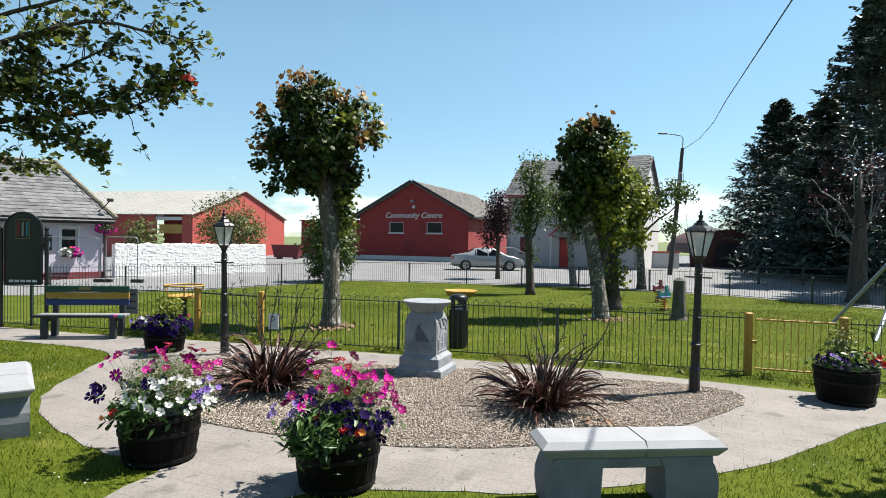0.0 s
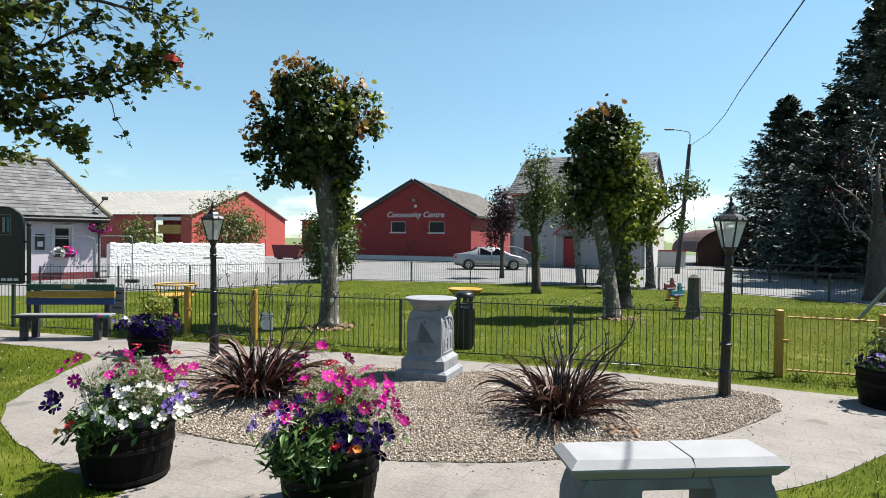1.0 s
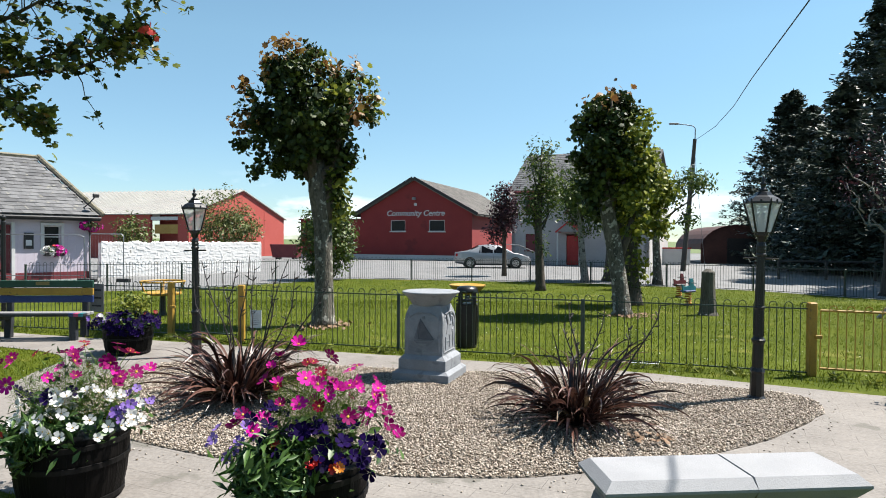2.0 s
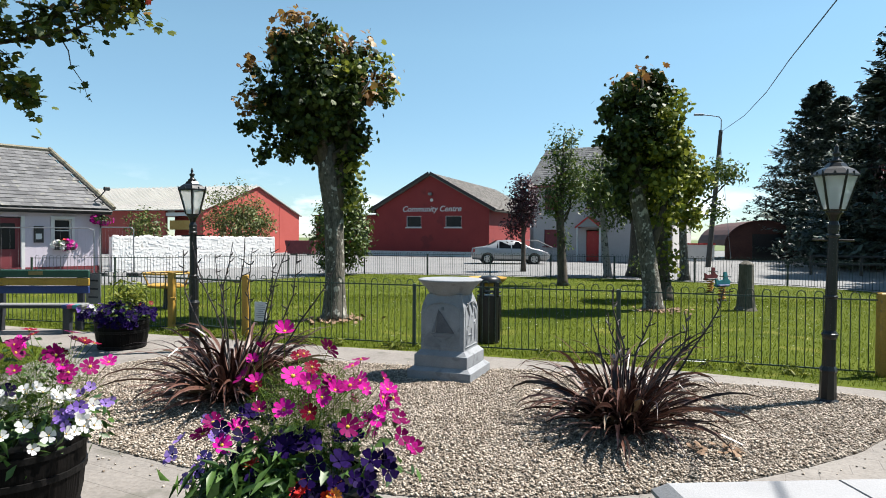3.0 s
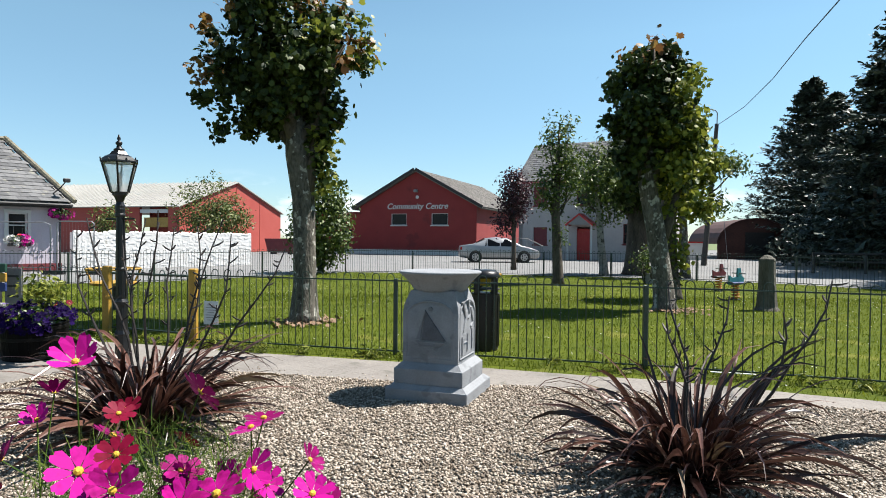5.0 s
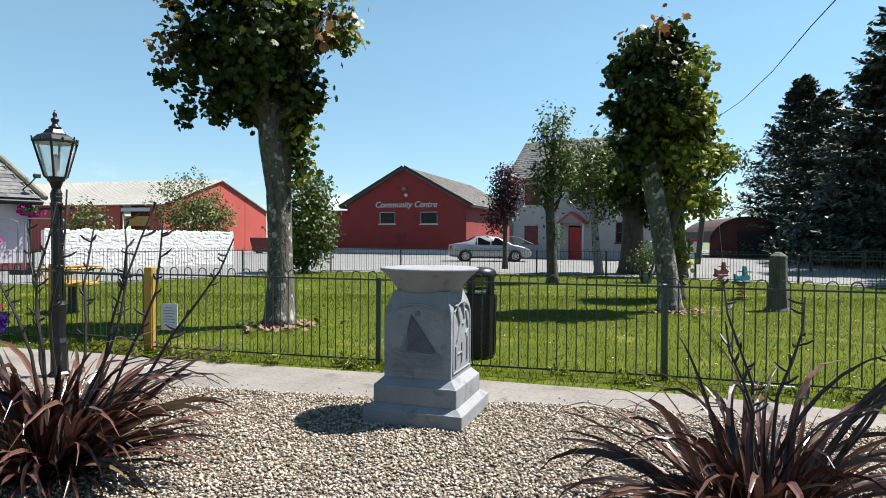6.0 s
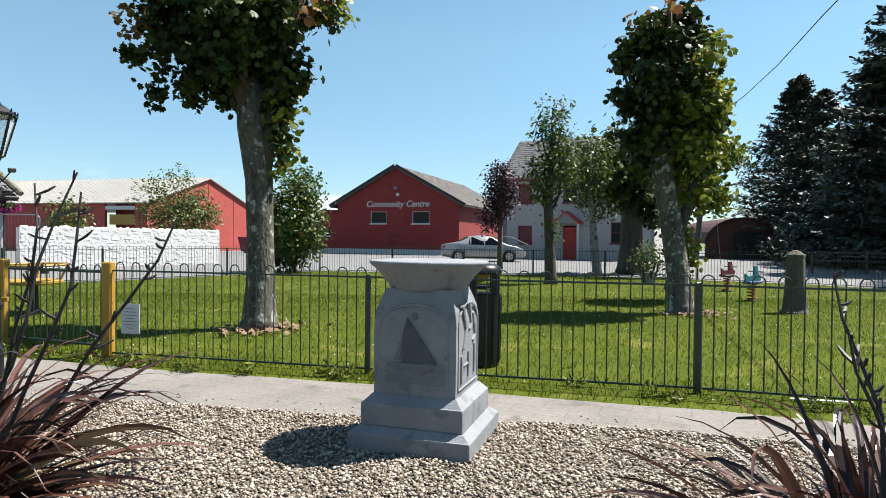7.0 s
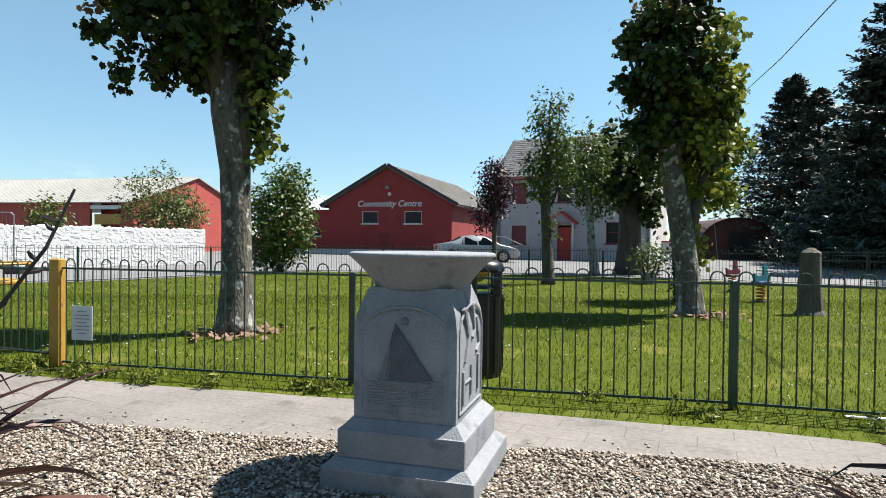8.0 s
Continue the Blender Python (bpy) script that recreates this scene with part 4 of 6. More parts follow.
# ---- carved stone plinth ----
plinth = thing("stone_plinth", "carved blue-grey stone plinth with a round dished top", "plinth", (-0.284, 9.35, 0.0), -18.0)
plinth.matrix_basis = pose(-0.284, 9.35, 0, 0, 0, -18) @ Matrix.Scale(0.975, 4)
def block(h0, h1, z0, z1, bev=0.0):
    bm = B()
    lo = [bm.verts.new((sx * h0, sy * h0, z0)) for sx, sy in ((-1, -1), (1, -1), (1, 1), (-1, 1))]
    hi = [bm.verts.new((sx * h1, sy * h1, z1)) for sx, sy in ((-1, -1), (1, -1), (1, 1), (-1, 1))]
    bm.faces.new(lo[::-1])
    bm.faces.new(hi)
    for k in range(4):
        bm.faces.new((lo[k], lo[(k + 1) % 4], hi[(k + 1) % 4], hi[k]))
    if bev:
        bmesh.ops.bevel(bm, geom=bm.edges[:], offset=bev, segments=2, affect="EDGES", profile=0.6)
    return bm
part("base", block(0.375, 0.375, 0.0, 0.118, 0.012), "granite", plinth)
part("base_slope", block(0.366, 0.324, 0.116, 0.15), "granite", plinth)
part("step", block(0.316, 0.316, 0.146, 0.285, 0.012), "granite", plinth)
part("step_slope", block(0.307, 0.262, 0.283, 0.33), "granite", plinth)
bm = B()
rings = []
for hw, z in ((0.255, 0.325), (0.257, 0.6), (0.256, 0.76), (0.247, 0.83), (0.228, 0.89), (0.21, 0.935), (0.205, 0.955)):
    rings.append([bm.verts.new((sx * hw, sy * hw, z)) for sx, sy in ((-1, -1), (1, -1), (1, 1), (-1, 1))])
for r0, r1_ in zip(rings, rings[1:]):
    for k in range(4):
        bm.faces.new((r0[k], r0[(k + 1) % 4], r1_[(k + 1) % 4], r1_[k]))
bm.faces.new(rings[0][::-1])
bm.faces.new(rings[-1])
shaft = part("shaft", bm, "granite", plinth, "carved stone shaft")
part("cap", lathe(B(), [(0.222, 0.945), (0.24, 0.955), (0.256, 0.985), (0.29, 1.03), (0.335, 1.075), (0.362, 1.098), (0.37, 1.104), (0.372, 1.118), (0.36, 1.124), (0.3, 1.12), (0.05, 1.112)], 40), "granite", plinth, "round flared stone cap", True)
arch = [(-0.215, 0.37), (0.215, 0.37), (0.215, 0.74)] + [(0.215 * math.cos(a), 0.74 + 0.13 * math.sin(a)) for a in np.linspace(0.2, math.pi - 0.2, 9)] + [(-0.215, 0.74)]
def frame_strip(face):
    for a, b in zip(arch, arch[1:] + arch[:1]):
        part("border", tube(B(), [(a[0], -0.256, a[1]), (b[0], -0.256, b[1])], 0.008, 5), "granite", shaft).matrix_basis = pose(0, 0.004, 0, 0, 0, 90 * face)
for face in range(4):
    frame_strip(face)
part("sail", prism(B(), [(-0.075, 0.53), (0.145, 0.53), (-0.045, 0.79)], 0, 0.014, pose(0, -0.254, 0, 90)), "carved_sail", shaft, "dark sail carving")
part("jib", prism(B(), [(-0.125, 0.54), (-0.09, 0.53), (-0.055, 0.75)], 0, 0.010, pose(0, -0.254, 0, 90)), "granite_dark", shaft)
part("hull", prism(B(), [(-0.13, 0.52), (0.14, 0.52), (0.10, 0.48), (-0.09, 0.48)], 0, 0.016, pose(0, -0.254, 0, 90)), "granite_dark", shaft)
part("boss", lathe(B(), [(0.022, 0), (0.018, 0.012)], 12, m=pose(0, -0.249, 0.80, 90)), "granite_dark", shaft)
for j in range(11):
    z = 0.40 + 0.0135 * j
    pts = [(x, -0.259, z + 0.004 * math.sin(x * 60 + j * 1.7)) for x in np.linspace(-0.19, 0.19, 14)]
    part("wave", tube(B(), pts, 0.0045, 4), "granite", shaft)
for pts, ww_ in (([(-0.14, 0.86), (-0.06, 0.72), (-0.12, 0.60)], 0.016), ([(0.02, 0.87), (0.06, 0.74), (0.02, 0.70)], 0.014), ([(-0.15, 0.56), (-0.15, 0.40)], 0.014), ([(0.0, 0.57), (0.0, 0.42)], 0.014),
                 ([(0.14, 0.6), (0.14, 0.42)], 0.014), ([(-0.15, 0.5), (0.0, 0.5)], 0.01), ([(0.1, 0.8), (0.16, 0.66), (0.1, 0.62)], 0.014)):
    part("carving", tube(B(), [(x, -0.256, z) for x, z in pts], ww_, 5), "granite", shaft).matrix_basis = pose(0, 0, 0, 0, 0, 90)


# ---- lamp posts ----
def lamp_post(loc, lean, turn):
    lp = thing("lamp_post", "black Victorian-style lamp post with a glazed lantern", "lamp post", loc, turn, "lamp posts")
    lp.matrix_basis = pose(*loc, lean[0], lean[1], turn)
    part("foot", lathe(B(), [(0.095, 0), (0.095, 0.03), (0.075, 0.05), (0.068, 0.30), (0.078, 0.32), (0.062, 0.36)], 8), "black_paint", lp)
    part("column", lathe(B(), [(0.058, 0.35), (0.056, 0.62), (0.066, 0.64), (0.066, 0.67), (0.050, 0.70), (0.047, 1.0), (0.042, 1.35), (0.039, 1.60)], 14), "black_paint", lp, smooth=False)
    for z, r in ((0.66, 0.072), (1.02, 0.058), (1.60, 0.056), (1.66, 0.05)):
        part("collar", lathe(B(), [(r * 0.8, z - 0.02), (r, z - 0.008), (r, z + 0.008), (r * 0.8, z + 0.02)], 14), "black_paint", lp)
    for k in range(8):
        a = 2 * math.pi * k / 8
        part("flute", tube(B(), [(0.049 * math.cos(a), 0.049 * math.sin(a), 0.71), (0.039 * math.cos(a), 0.039 * math.sin(a), 1.58)], 0.006, 4), "black_paint", lp)
    part("neck", lathe(B(), [(0.045, 1.6), (0.05, 1.70), (0.035, 1.74), (0.055, 1.80), (0.075, 1.82), (0.075, 1.835)], 12), "black_paint", lp)
    part("crossbar", tube(B(), [(-0.17, 0, 1.56), (0.17, 0, 1.56)], 0.011, 6), "black_paint", lp)
    lan = part("lantern", lathe(B(), [(0.09, 1.835), (0.10, 1.85)], 6), "black_paint", lp, "six-sided tapered lantern")
    c0 = [(0.095 * math.cos(math.pi * k / 3), 0.095 * math.sin(math.pi * k / 3), 1.85) for k in range(6)]
    c1 = [(0.185 * math.cos(math.pi * k / 3), 0.185 * math.sin(math.pi * k / 3), 2.17) for k in range(6)]
    for k in range(6):
        a0, b0, a1, b1 = c0[k], c0[(k + 1) % 6], c1[k], c1[(k + 1) % 6]
        part("bar", tube(B(), [a0, a1], 0.011, 5), "black_paint", lan)
        part("bar", tube(B(), [a1, b1], 0.012, 5), "black_paint", lan)
        bm = B()
        bm.faces.new([bm.verts.new(v) for v in (a0, b0, b1, a1)])
        bmesh.ops.solidify(bm, geom=bm.faces[:], thickness=0.004)
        g = part("pane", bm, "pane", lan, "clear glass pane")
        g.visible_shadow = False
        mid = [(a1[i] + b1[i]) / 2 for i in range(3)]
        part("crest", tube(B(), [(mid[0], mid[1], 2.17), (mid[0] * 1.08, mid[1] * 1.08, 2.205)], [0.02, 0.006], 5), "black_paint", lan)
        part("horn", tube(B(), [a1, (a1[0] * 1.07, a1[1] * 1.07, 2.215)], [0.014, 0.004], 5), "black_paint", lan)
    part("burner", lathe(B(), [(0.03, 1.85), (0.03, 1.92), (0.018, 1.94), (0.022, 2.04), (0.012, 2.06)], 10), "grey_print", lan)
    bm = B()
    lathe(bm, [(0.20, 2.165), (0.20, 2.18), (0.15, 2.225), (0.10, 2.25), (0.075, 2.285), (0.05, 2.295)], 6)
    part("roof", bm, "black_paint", lan)
    part("finial", lathe(B(), [(0.05, 2.29), (0.055, 2.31), (0.03, 2.325), (0.022, 2.35), (0.034, 2.37), (0.034, 2.385), (0.012, 2.40), (0.02, 2.425), (0.012, 2.445), (0.004, 2.47)], 12), "black_paint", lan, smooth=True)
    return lp


lamp_post((3.36, 8.43, 0.0), (0, 0.9), -31)
lamp_post((-3.75, 10.5, 0.0), (0, -1.0), -8)


# ---- stone seats ----
def stone_seat(loc, turn, label, length):
    s = thing("stone_bench", label, "bench", loc, turn, "stone benches")
    w = 0.44
    for x0, x1 in ((-length / 2, length * 0.06), (length * 0.06 + 0.002, length / 2)):
        bm = B()
        rr = [[bm.verts.new((x, y, z)) for x, y in ((x0 + a, -w / 2 + e), (x1 - b, -w / 2 + e), (x1 - b, w / 2 - e), (x0 + a, w / 2 - e))]
              for e, z in ((0.05, 0.40), (0.0, 0.465), (0.0, 0.48), (0.05, 0.525))
              for a, b in ((e if x0 < -0.1 else 0.16 * e, e if x1 > 0.2 else 0.08 * e),)]
        for r0, r1_ in zip(rr, rr[1:]):
            for k in range(4):
                bm.faces.new((r0[k], r0[(k + 1) % 4], r1_[(k + 1) % 4], r1_[k]))
        bm.faces.new(rr[0][::-1])
        bm.faces.new(rr[-1])
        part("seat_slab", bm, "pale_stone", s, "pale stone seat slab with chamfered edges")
    # apron and legs take the darker tone, painting shade below the slab
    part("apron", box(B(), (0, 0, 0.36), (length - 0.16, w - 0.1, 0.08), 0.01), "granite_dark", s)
    for sgn in (-1, 1):
        prof = [(0.0, 0.0), (0.40, 0.0), (0.40, 0.16), (0.41, 0.32), (0.45, 0.4), (0.06, 0.4), (0.015, 0.33), (-0.015, 0.24), (-0.02, 0.15)]
        prof = [(sgn * (length / 2 - 0.06 - x), z) for x, z in prof]
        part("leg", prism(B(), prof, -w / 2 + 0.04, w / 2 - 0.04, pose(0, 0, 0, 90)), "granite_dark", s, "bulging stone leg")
    return s


stone_seat((1.46, 4.89, 0.01), 6.5, "blue-grey stone bench with thick curved legs on the path edge", 1.42)
stone_seat((-4.6, 6.55, 0.0), -54, "blue-grey stone bench standing on the grass", 1.42)


# ---- painted bench ----
pb = thing("painted_bench", "recycled plastic bench with green, yellow and blue back slats", "bench", (-7.02, 11.9, 0.008), 7)
for xo in (-0.62, 0.62):
    for yo in (-0.18, 0.2):
        part("leg", box(B(), (xo, yo, 0.20), (0.11, 0.1, 0.40), 0.008), "bench_dark", pb)
    part("foot_rail", box(B(), (xo, 0.0, 0.36), (0.10, 0.44, 0.08), 0.006), "bench_dark", pb)
    part("back_post", box(B(), (xo, 0.25, 0.60), (0.1, 0.07, 0.75), 0.008), "bench_dark", pb)
for i, yo in enumerate((-0.19, -0.06, 0.07)):
    part("seat_slat", box(B(), (0, yo, 0.43), (1.62, 0.115, 0.05), 0.008), "grey_print" if i else "bench_dark", pb)
for xo, m_ in ((0.76, "teal"), (0.68, "pink_paint"), (0.60, "blue_paint")):
    part("painted_end", box(B(), (xo, -0.19, 0.43), (0.075, 0.122, 0.056), 0.004), m_, pb)
for z, m_ in ((0.92, "green_paint"), (0.79, "yellow"), (0.66, "blue_paint")):
    part("back_slat", box(B(), (0, 0.19, z), (1.55, 0.045, 0.12), 0.008), m_, pb, {"green_paint": "dark green slat", "yellow": "yellow slat", "blue_paint": "blue slat"}[m_])
part("plaque", box(B(), (-0.05, 0.165, 0.93), (0.22, 0.006, 0.06)), "gold", pb)


# ---- arched notice board ----
nb = thing("notice_board", "black arched notice board on two posts with ball finials", "notice board", (-8.96, 13.0, 0.0), 3)
for xo in (-0.47, 0.47):
    part("post", lathe(B(), [(0.04, 0), (0.04, 2.02), (0.03, 2.04), (0.045, 2.08), (0.045, 2.11), (0.01, 2.15)], 10, m=pose(xo, 0, 0)), "black_paint", nb)
    for z in (1.1, 1.75):
        part("bracket", box(B(), (xo * 0.88, 0, z), (0.08, 0.03, 0.04)), "black_paint", nb)
brd = [(-0.38, 0.92), (0.38, 0.92), (0.38, 2.1)] + [(0.38 * math.cos(a), 2.1 + 0.34 * math.sin(a)) for a in np.linspace(0.15, math.pi - 0.15, 11)] + [(-0.38, 2.1)]
board = part("board", prism(B(), brd, -0.03, 0.03, pose(0, 0, 0, 90)), "black_paint", nb)
for a, b in zip(brd, brd[1:] + brd[:1]):
    part("rim", tube(B(), [(a[0], -0.035, a[1]), (b[0], -0.035, b[1])], 0.014, 5), "black_paint", board)
for xo, m_ in ((-0.09, "maroon"), (0.0, "grey_print"), (0.09, "teal")):
    part("emblem_bar", box(B(), (xo, -0.036, 2.08), (0.05, 0.01, 0.3)), m_, board)
for xo in (-0.14, 0.14):
    part("emblem_edge", box(B(), (xo, -0.036, 2.08), (0.012, 0.012, 0.4)), "gold", board)
for zo in (1.88, 2.28):
    part("emblem_edge", box(B(), (0, -0.036, zo), (0.29, 0.012, 0.012)), "gold", board)
for k in range(5):
    part("text_bar", box(B(), (-0.24 + k * 0.12, -0.036, 0.99), (0.09, 0.008, 0.05)), "paper", board)


# ---- litter bin, signs, posts, play things ----
bn = thing("litter_bin", "black plastic litter bin behind the fence", "bin", (0.215, 11.6, 0.0))
bn.matrix_basis = pose(0.215, 11.6, 0) @ Matrix.Diagonal((0.82, 0.82, 0.96, 1))
part("body", lathe(B(), [(0.19, 0.0), (0.2, 0.02), (0.21, 0.72), (0.2, 0.74)], 24), "black_paint", bn)
for k in range(12):
    a = 2 * math.pi * k / 12
    part("rib", tube(B(), [(0.205 * math.cos(a), 0.205 * math.sin(a), 0.05), (0.215 * math.cos(a), 0.215 * math.sin(a), 0.7)], 0.008, 4), "black_paint", bn)
for z in (0.73, 0.79):
    part("band", lathe(B(), [(0.216, z - 0.008), (0.222, z), (0.216, z + 0.008)], 24), "rubber", bn)
for k in range(4):
    a = math.pi / 4 + math.pi / 2 * k
    part("hood_post", box(B(), (0.185 * math.cos(a), 0.185 * math.sin(a), 0.84), (0.09, 0.09, 0.22), 0.01), "black_paint", bn)
part("hood", lathe(B(), [(0.215, 0.93), (0.22, 0.95), (0.20, 1.0), (0.14, 1.03), (0.03, 1.04)], 24), "black_paint", bn, smooth=True)

sg = thing("fence_sign", "white laminated notice tied to the fence", "sign", (-3.29, 11.755, 0.0), -14)
part("sheet", box(B(), (0, 0, 0.40), (0.21, 0.006, 0.30), 0.0), "paper", sg)
for j in range(7):
    part("text_bar", box(B(), (0.0, -0.005, 0.50 - j * 0.032), (0.15 if j % 3 else 0.1, 0.002, 0.008)), "grey_print", sg)
sg2 = thing("fence_sign", "grey metal notice on the fence beside the bench", "sign", (-6.37, 12.45, 0.0), -14)
part("plate", box(B(), (0, 0, 0.66), (0.3, 0.01, 0.5)), "grey_print", sg2)
for j in range(3):
    part("text_bar", box(B(), (0.0, -0.008, 0.8 - j * 0.14), (0.2, 0.004, 0.03)), "bench_dark", sg2)

st = thing("timber_post", "weathered old timber post with a pointed top", "post", (6.0, 16.33, 0.0), 12)
part("shaft", lathe(B(), [(0.25, 0.0), (0.20, 0.08), (0.185, 0.25), (0.165, 0.5), (0.15, 0.98)], 9), "weathered", st)
part("cap", lathe(B(), [(0.155, 0.98), (0.15, 1.02), (0.06, 1.09), (0.02, 1.10)], 9), "weathered", st, "pale weathered cap")


def springer(loc, c_body, c_trim, label):
    s = thing("spring_rider", label, "spring rider", loc, 30, "spring riders")
    pts = [(0.08 * math.cos(a), 0.08 * math.sin(a), 0.03 + 0.34 * a / (2 * math.pi * 5)) for a in np.linspace(0, 2 * math.pi * 5, 60)]
    part("spring", tube(B(), pts, 0.016, 5), "orange_paint", s, "orange coil spring")
    part("base_plate", lathe(B(), [(0.12, 0), (0.12, 0.03)], 12), "dark_trim", s)
    part("seat", box(B(), (0, 0, 0.40), (0.42, 0.2, 0.05), 0.02), c_trim, s)
    part("side_panel", prism(B(), [(-0.22, 0.36), (0.24, 0.36), (0.30, 0.50), (0.20, 0.56), (0.16, 0.74), (0.06, 0.74), (0.05, 0.54), (-0.12, 0.52), (-0.24, 0.58)], -0.02, 0.02, pose(0, 0, 0, 90)), c_body, s)
    part("handle", tube(B(), [(0.12, -0.17, 0.62), (0.12, 0.17, 0.62)], 0.014, 6), "steel", s)
    return s


springer((6.3, 18.4, 0), "teal", "blue_paint", "teal and blue spring rider on an orange spring")
springer((6.95, 20.9, 0), "maroon", "dark_trim", "dark red spring rider on an orange spring")

dish = thing("spinning_dish", "yellow play spinner dish on a short stem", "play equipment", (0.3, 16.0, 0))
part("stem", lathe(B(), [(0.08, 0), (0.06, 0.3), (0.06, 0.5)], 10), "dark_trim", dish)
part("bowl", lathe(B(), [(0.10, 0.47), (0.26, 0.52), (0.38, 0.62), (0.43, 0.69), (0.42, 0.70), (0.36, 0.63), (0.1, 0.53)], 24), "yellow", dish, smooth=True)
rb = thing("roundabout_seat", "small play roundabout with a yellow ring handrail", "play equipment", (-6.55, 15.3, 0))
part("stem", lathe(B(), [(0.10, 0), (0.07, 0.1), (0.06, 0.5)], 10), "dark_trim", rb)
part("platform", lathe(B(), [(0.36, 0.46), (0.40, 0.48), (0.40, 0.51), (0.36, 0.53)], 24), "yellow", rb)
ring = [(0.46 * math.cos(a), 0.46 * math.sin(a), 0.76) for a in np.linspace(0, 2 * math.pi, 25)]
part("handrail", tube(B(), ring, 0.022, 6), "yellow", rb)
for k in range(4):
    a = 2 * math.pi * k / 4 + 0.4
    part("spoke", tube(B(), [(0.35 * math.cos(a), 0.35 * math.sin(a), 0.5), (0.46 * math.cos(a), 0.46 * math.sin(a), 0.76)], 0.018, 6), "yellow", rb)

sw = thing("swing_frame", "galvanised steel swing frame", "swing", (0, 0, 0))
for f0, f1 in (((9.76, 16.0), (11.35, 15.1)), ((8.97, 13.2), (10.6, 14.6))):
    part("leg", tube(B(), [(f0[0], f0[1], 0), (11.1, 15.0, 2.35)], 0.045, 8), "steel", sw)
part("top_bar", tube(B(), [(11.1, 15.0, 2.35), (14.3, 13.6, 2.35)], 0.045, 8), "steel", sw)
for f0 in ((13.4, 15.0), (13.3, 12.0)):
    part("leg", tube(B(), [(*f0, 0), (14.3, 13.6, 2.35)], 0.045, 8), "steel", sw)

# mesh site fencing by the cottage
def mesh_panel(a, b, h, label):
    p = thing("site_fence_panel", label, "fence panel", group="site fence panels")
    a, b = Vector((*a, 0)), Vector((*b, 0))
    part("frame", tube(B(), [a, a + Vector((0, 0, h - 0.08)), a.lerp(b, 0.06) + Vector((0, 0, h)), a.lerp(b, 0.94) + Vector((0, 0, h)), b + Vector((0, 0, h - 0.08)), b], 0.022, 6), "steel", p)
    part("rail", tube(B(), [a + Vector((0, 0, 0.25)), b + Vector((0, 0, 0.25))], 0.014, 5), "steel", p)
    for i in range(1, 12):
        q0 = a.lerp(b, i / 12)
        part("wire", tube(B(), [q0 + Vector((0, 0, 0.25)), q0 + Vector((0, 0, h))], 0.002, 3), "steel", p)
    for q0 in (a, b):
        part("block", box(B(), (q0.x, q0.y, 0.07), (0.5, 0.2, 0.14), 0.02), "dark_trim", p)
mesh_panel((-18.0, 24.8), (-14.35, 25.2), 1.83, "galvanised mesh fence panel standing before the cottage")
mesh_panel((-14.15, 25.25), (-12.89, 25.34), 1.87, "narrow galvanised mesh fence panel by the rubble wall")


# ---- street lamp, wire, car ----
sl = thing("street_lamp", "dark timber pole with a bracket street lamp", "street lamp", (13.26, 38.0, 0))
part("pole", tube(B(), [(0, 0, 0), (0.33, 0, 4.0), (0.6, 0, 7.7)], [0.15, 0.13, 0.10], 10), "pole_wood", sl)
part("bracket", tube(B(), [(0.6, 0, 7.2), (0.62, 0, 8.3), (0.5, 0, 8.45), (0.1, 0, 8.52), (-0.5, 0, 8.58)], 0.03, 6), "steel", sl)
part("lamp_head", box(B(), (-0.62, 0, 8.58), (0.55, 0.18, 0.1), 0.03), "grey_print", sl)
part("switch_box", box(B(), (0.45, -0.15, 5.9), (0.2, 0.15, 0.6), 0.02), "grey_print", sl)
part("stay", tube(B(), [(0.6, 0, 7.0), (0.9, -1.0, 0)], 0.012, 4), "steel", sl)
wire = solo("overhead_wire", tube(B(), [(13.86, 38.0, 7.62), (12.75, 34.0, 7.25), (11.95, 30.5, 7.06), (10.35, 25.0, 6.80), (8.67, 20.0, 6.54), (5.32, 10.0, 5.79), (3.64, 5.0, 5.41), (1.97, 0.0, 5.03), (-0.7, -8.0, 4.4)], 0.014, 5), "dark_trim",
     "black overhead cable from the street pole", "cable")

car = thing("car", "silver saloon car parked across the car park", "car", (2.25, 40.4, 0), 3.0)
ST = [(-2.33, 0.42, 0.62, 0.62, 0.62), (-2.27, 0.30, 0.92, 0.95, 0.74), (-1.75, 0.22, 0.96, 1.03, 0.86), (-1.45, 0.20, 0.95, 1.08, 0.88), (-0.75, 0.19, 0.93, 1.41, 0.89), (-0.1, 0.19, 0.92, 1.46, 0.89),
      (0.45, 0.19, 0.91, 1.40, 0.89), (1.25, 0.19, 0.89, 0.97, 0.89), (1.7, 0.20, 0.82, 0.88, 0.87), (2.15, 0.24, 0.68, 0.74, 0.80), (2.36, 0.36, 0.52, 0.55, 0.60)]
bm = B()
rows_ = []
for x, z0, zb, zr, w in ST:
    half = [(0.0, z0), (w * 0.85, z0), (w, z0 + 0.14), (w * 1.0, (z0 + zb) / 2 + 0.05), (w * 0.95, zb), (w * (0.95 if zr - zb < 0.2 else 0.72), zb + (zr - zb) * 0.92), (w * 0.5, zr), (0.0, zr + 0.01)]
    ringp = half + [(-y, z) for y, z in half[-2:0:-1]]
    rows_.append([bm.verts.new((x, y, z)) for y, z in ringp])
for r0, r1_ in zip(rows_, rows_[1:]):
    n_ = len(r0)
    for k in range(n_):
        bm.faces.new((r0[k], r0[(k + 1) % n_], r1_[(k + 1) % n_], r1_[k]))
bm.faces.new(rows_[0])
bm.faces.new(rows_[-1][::-1])
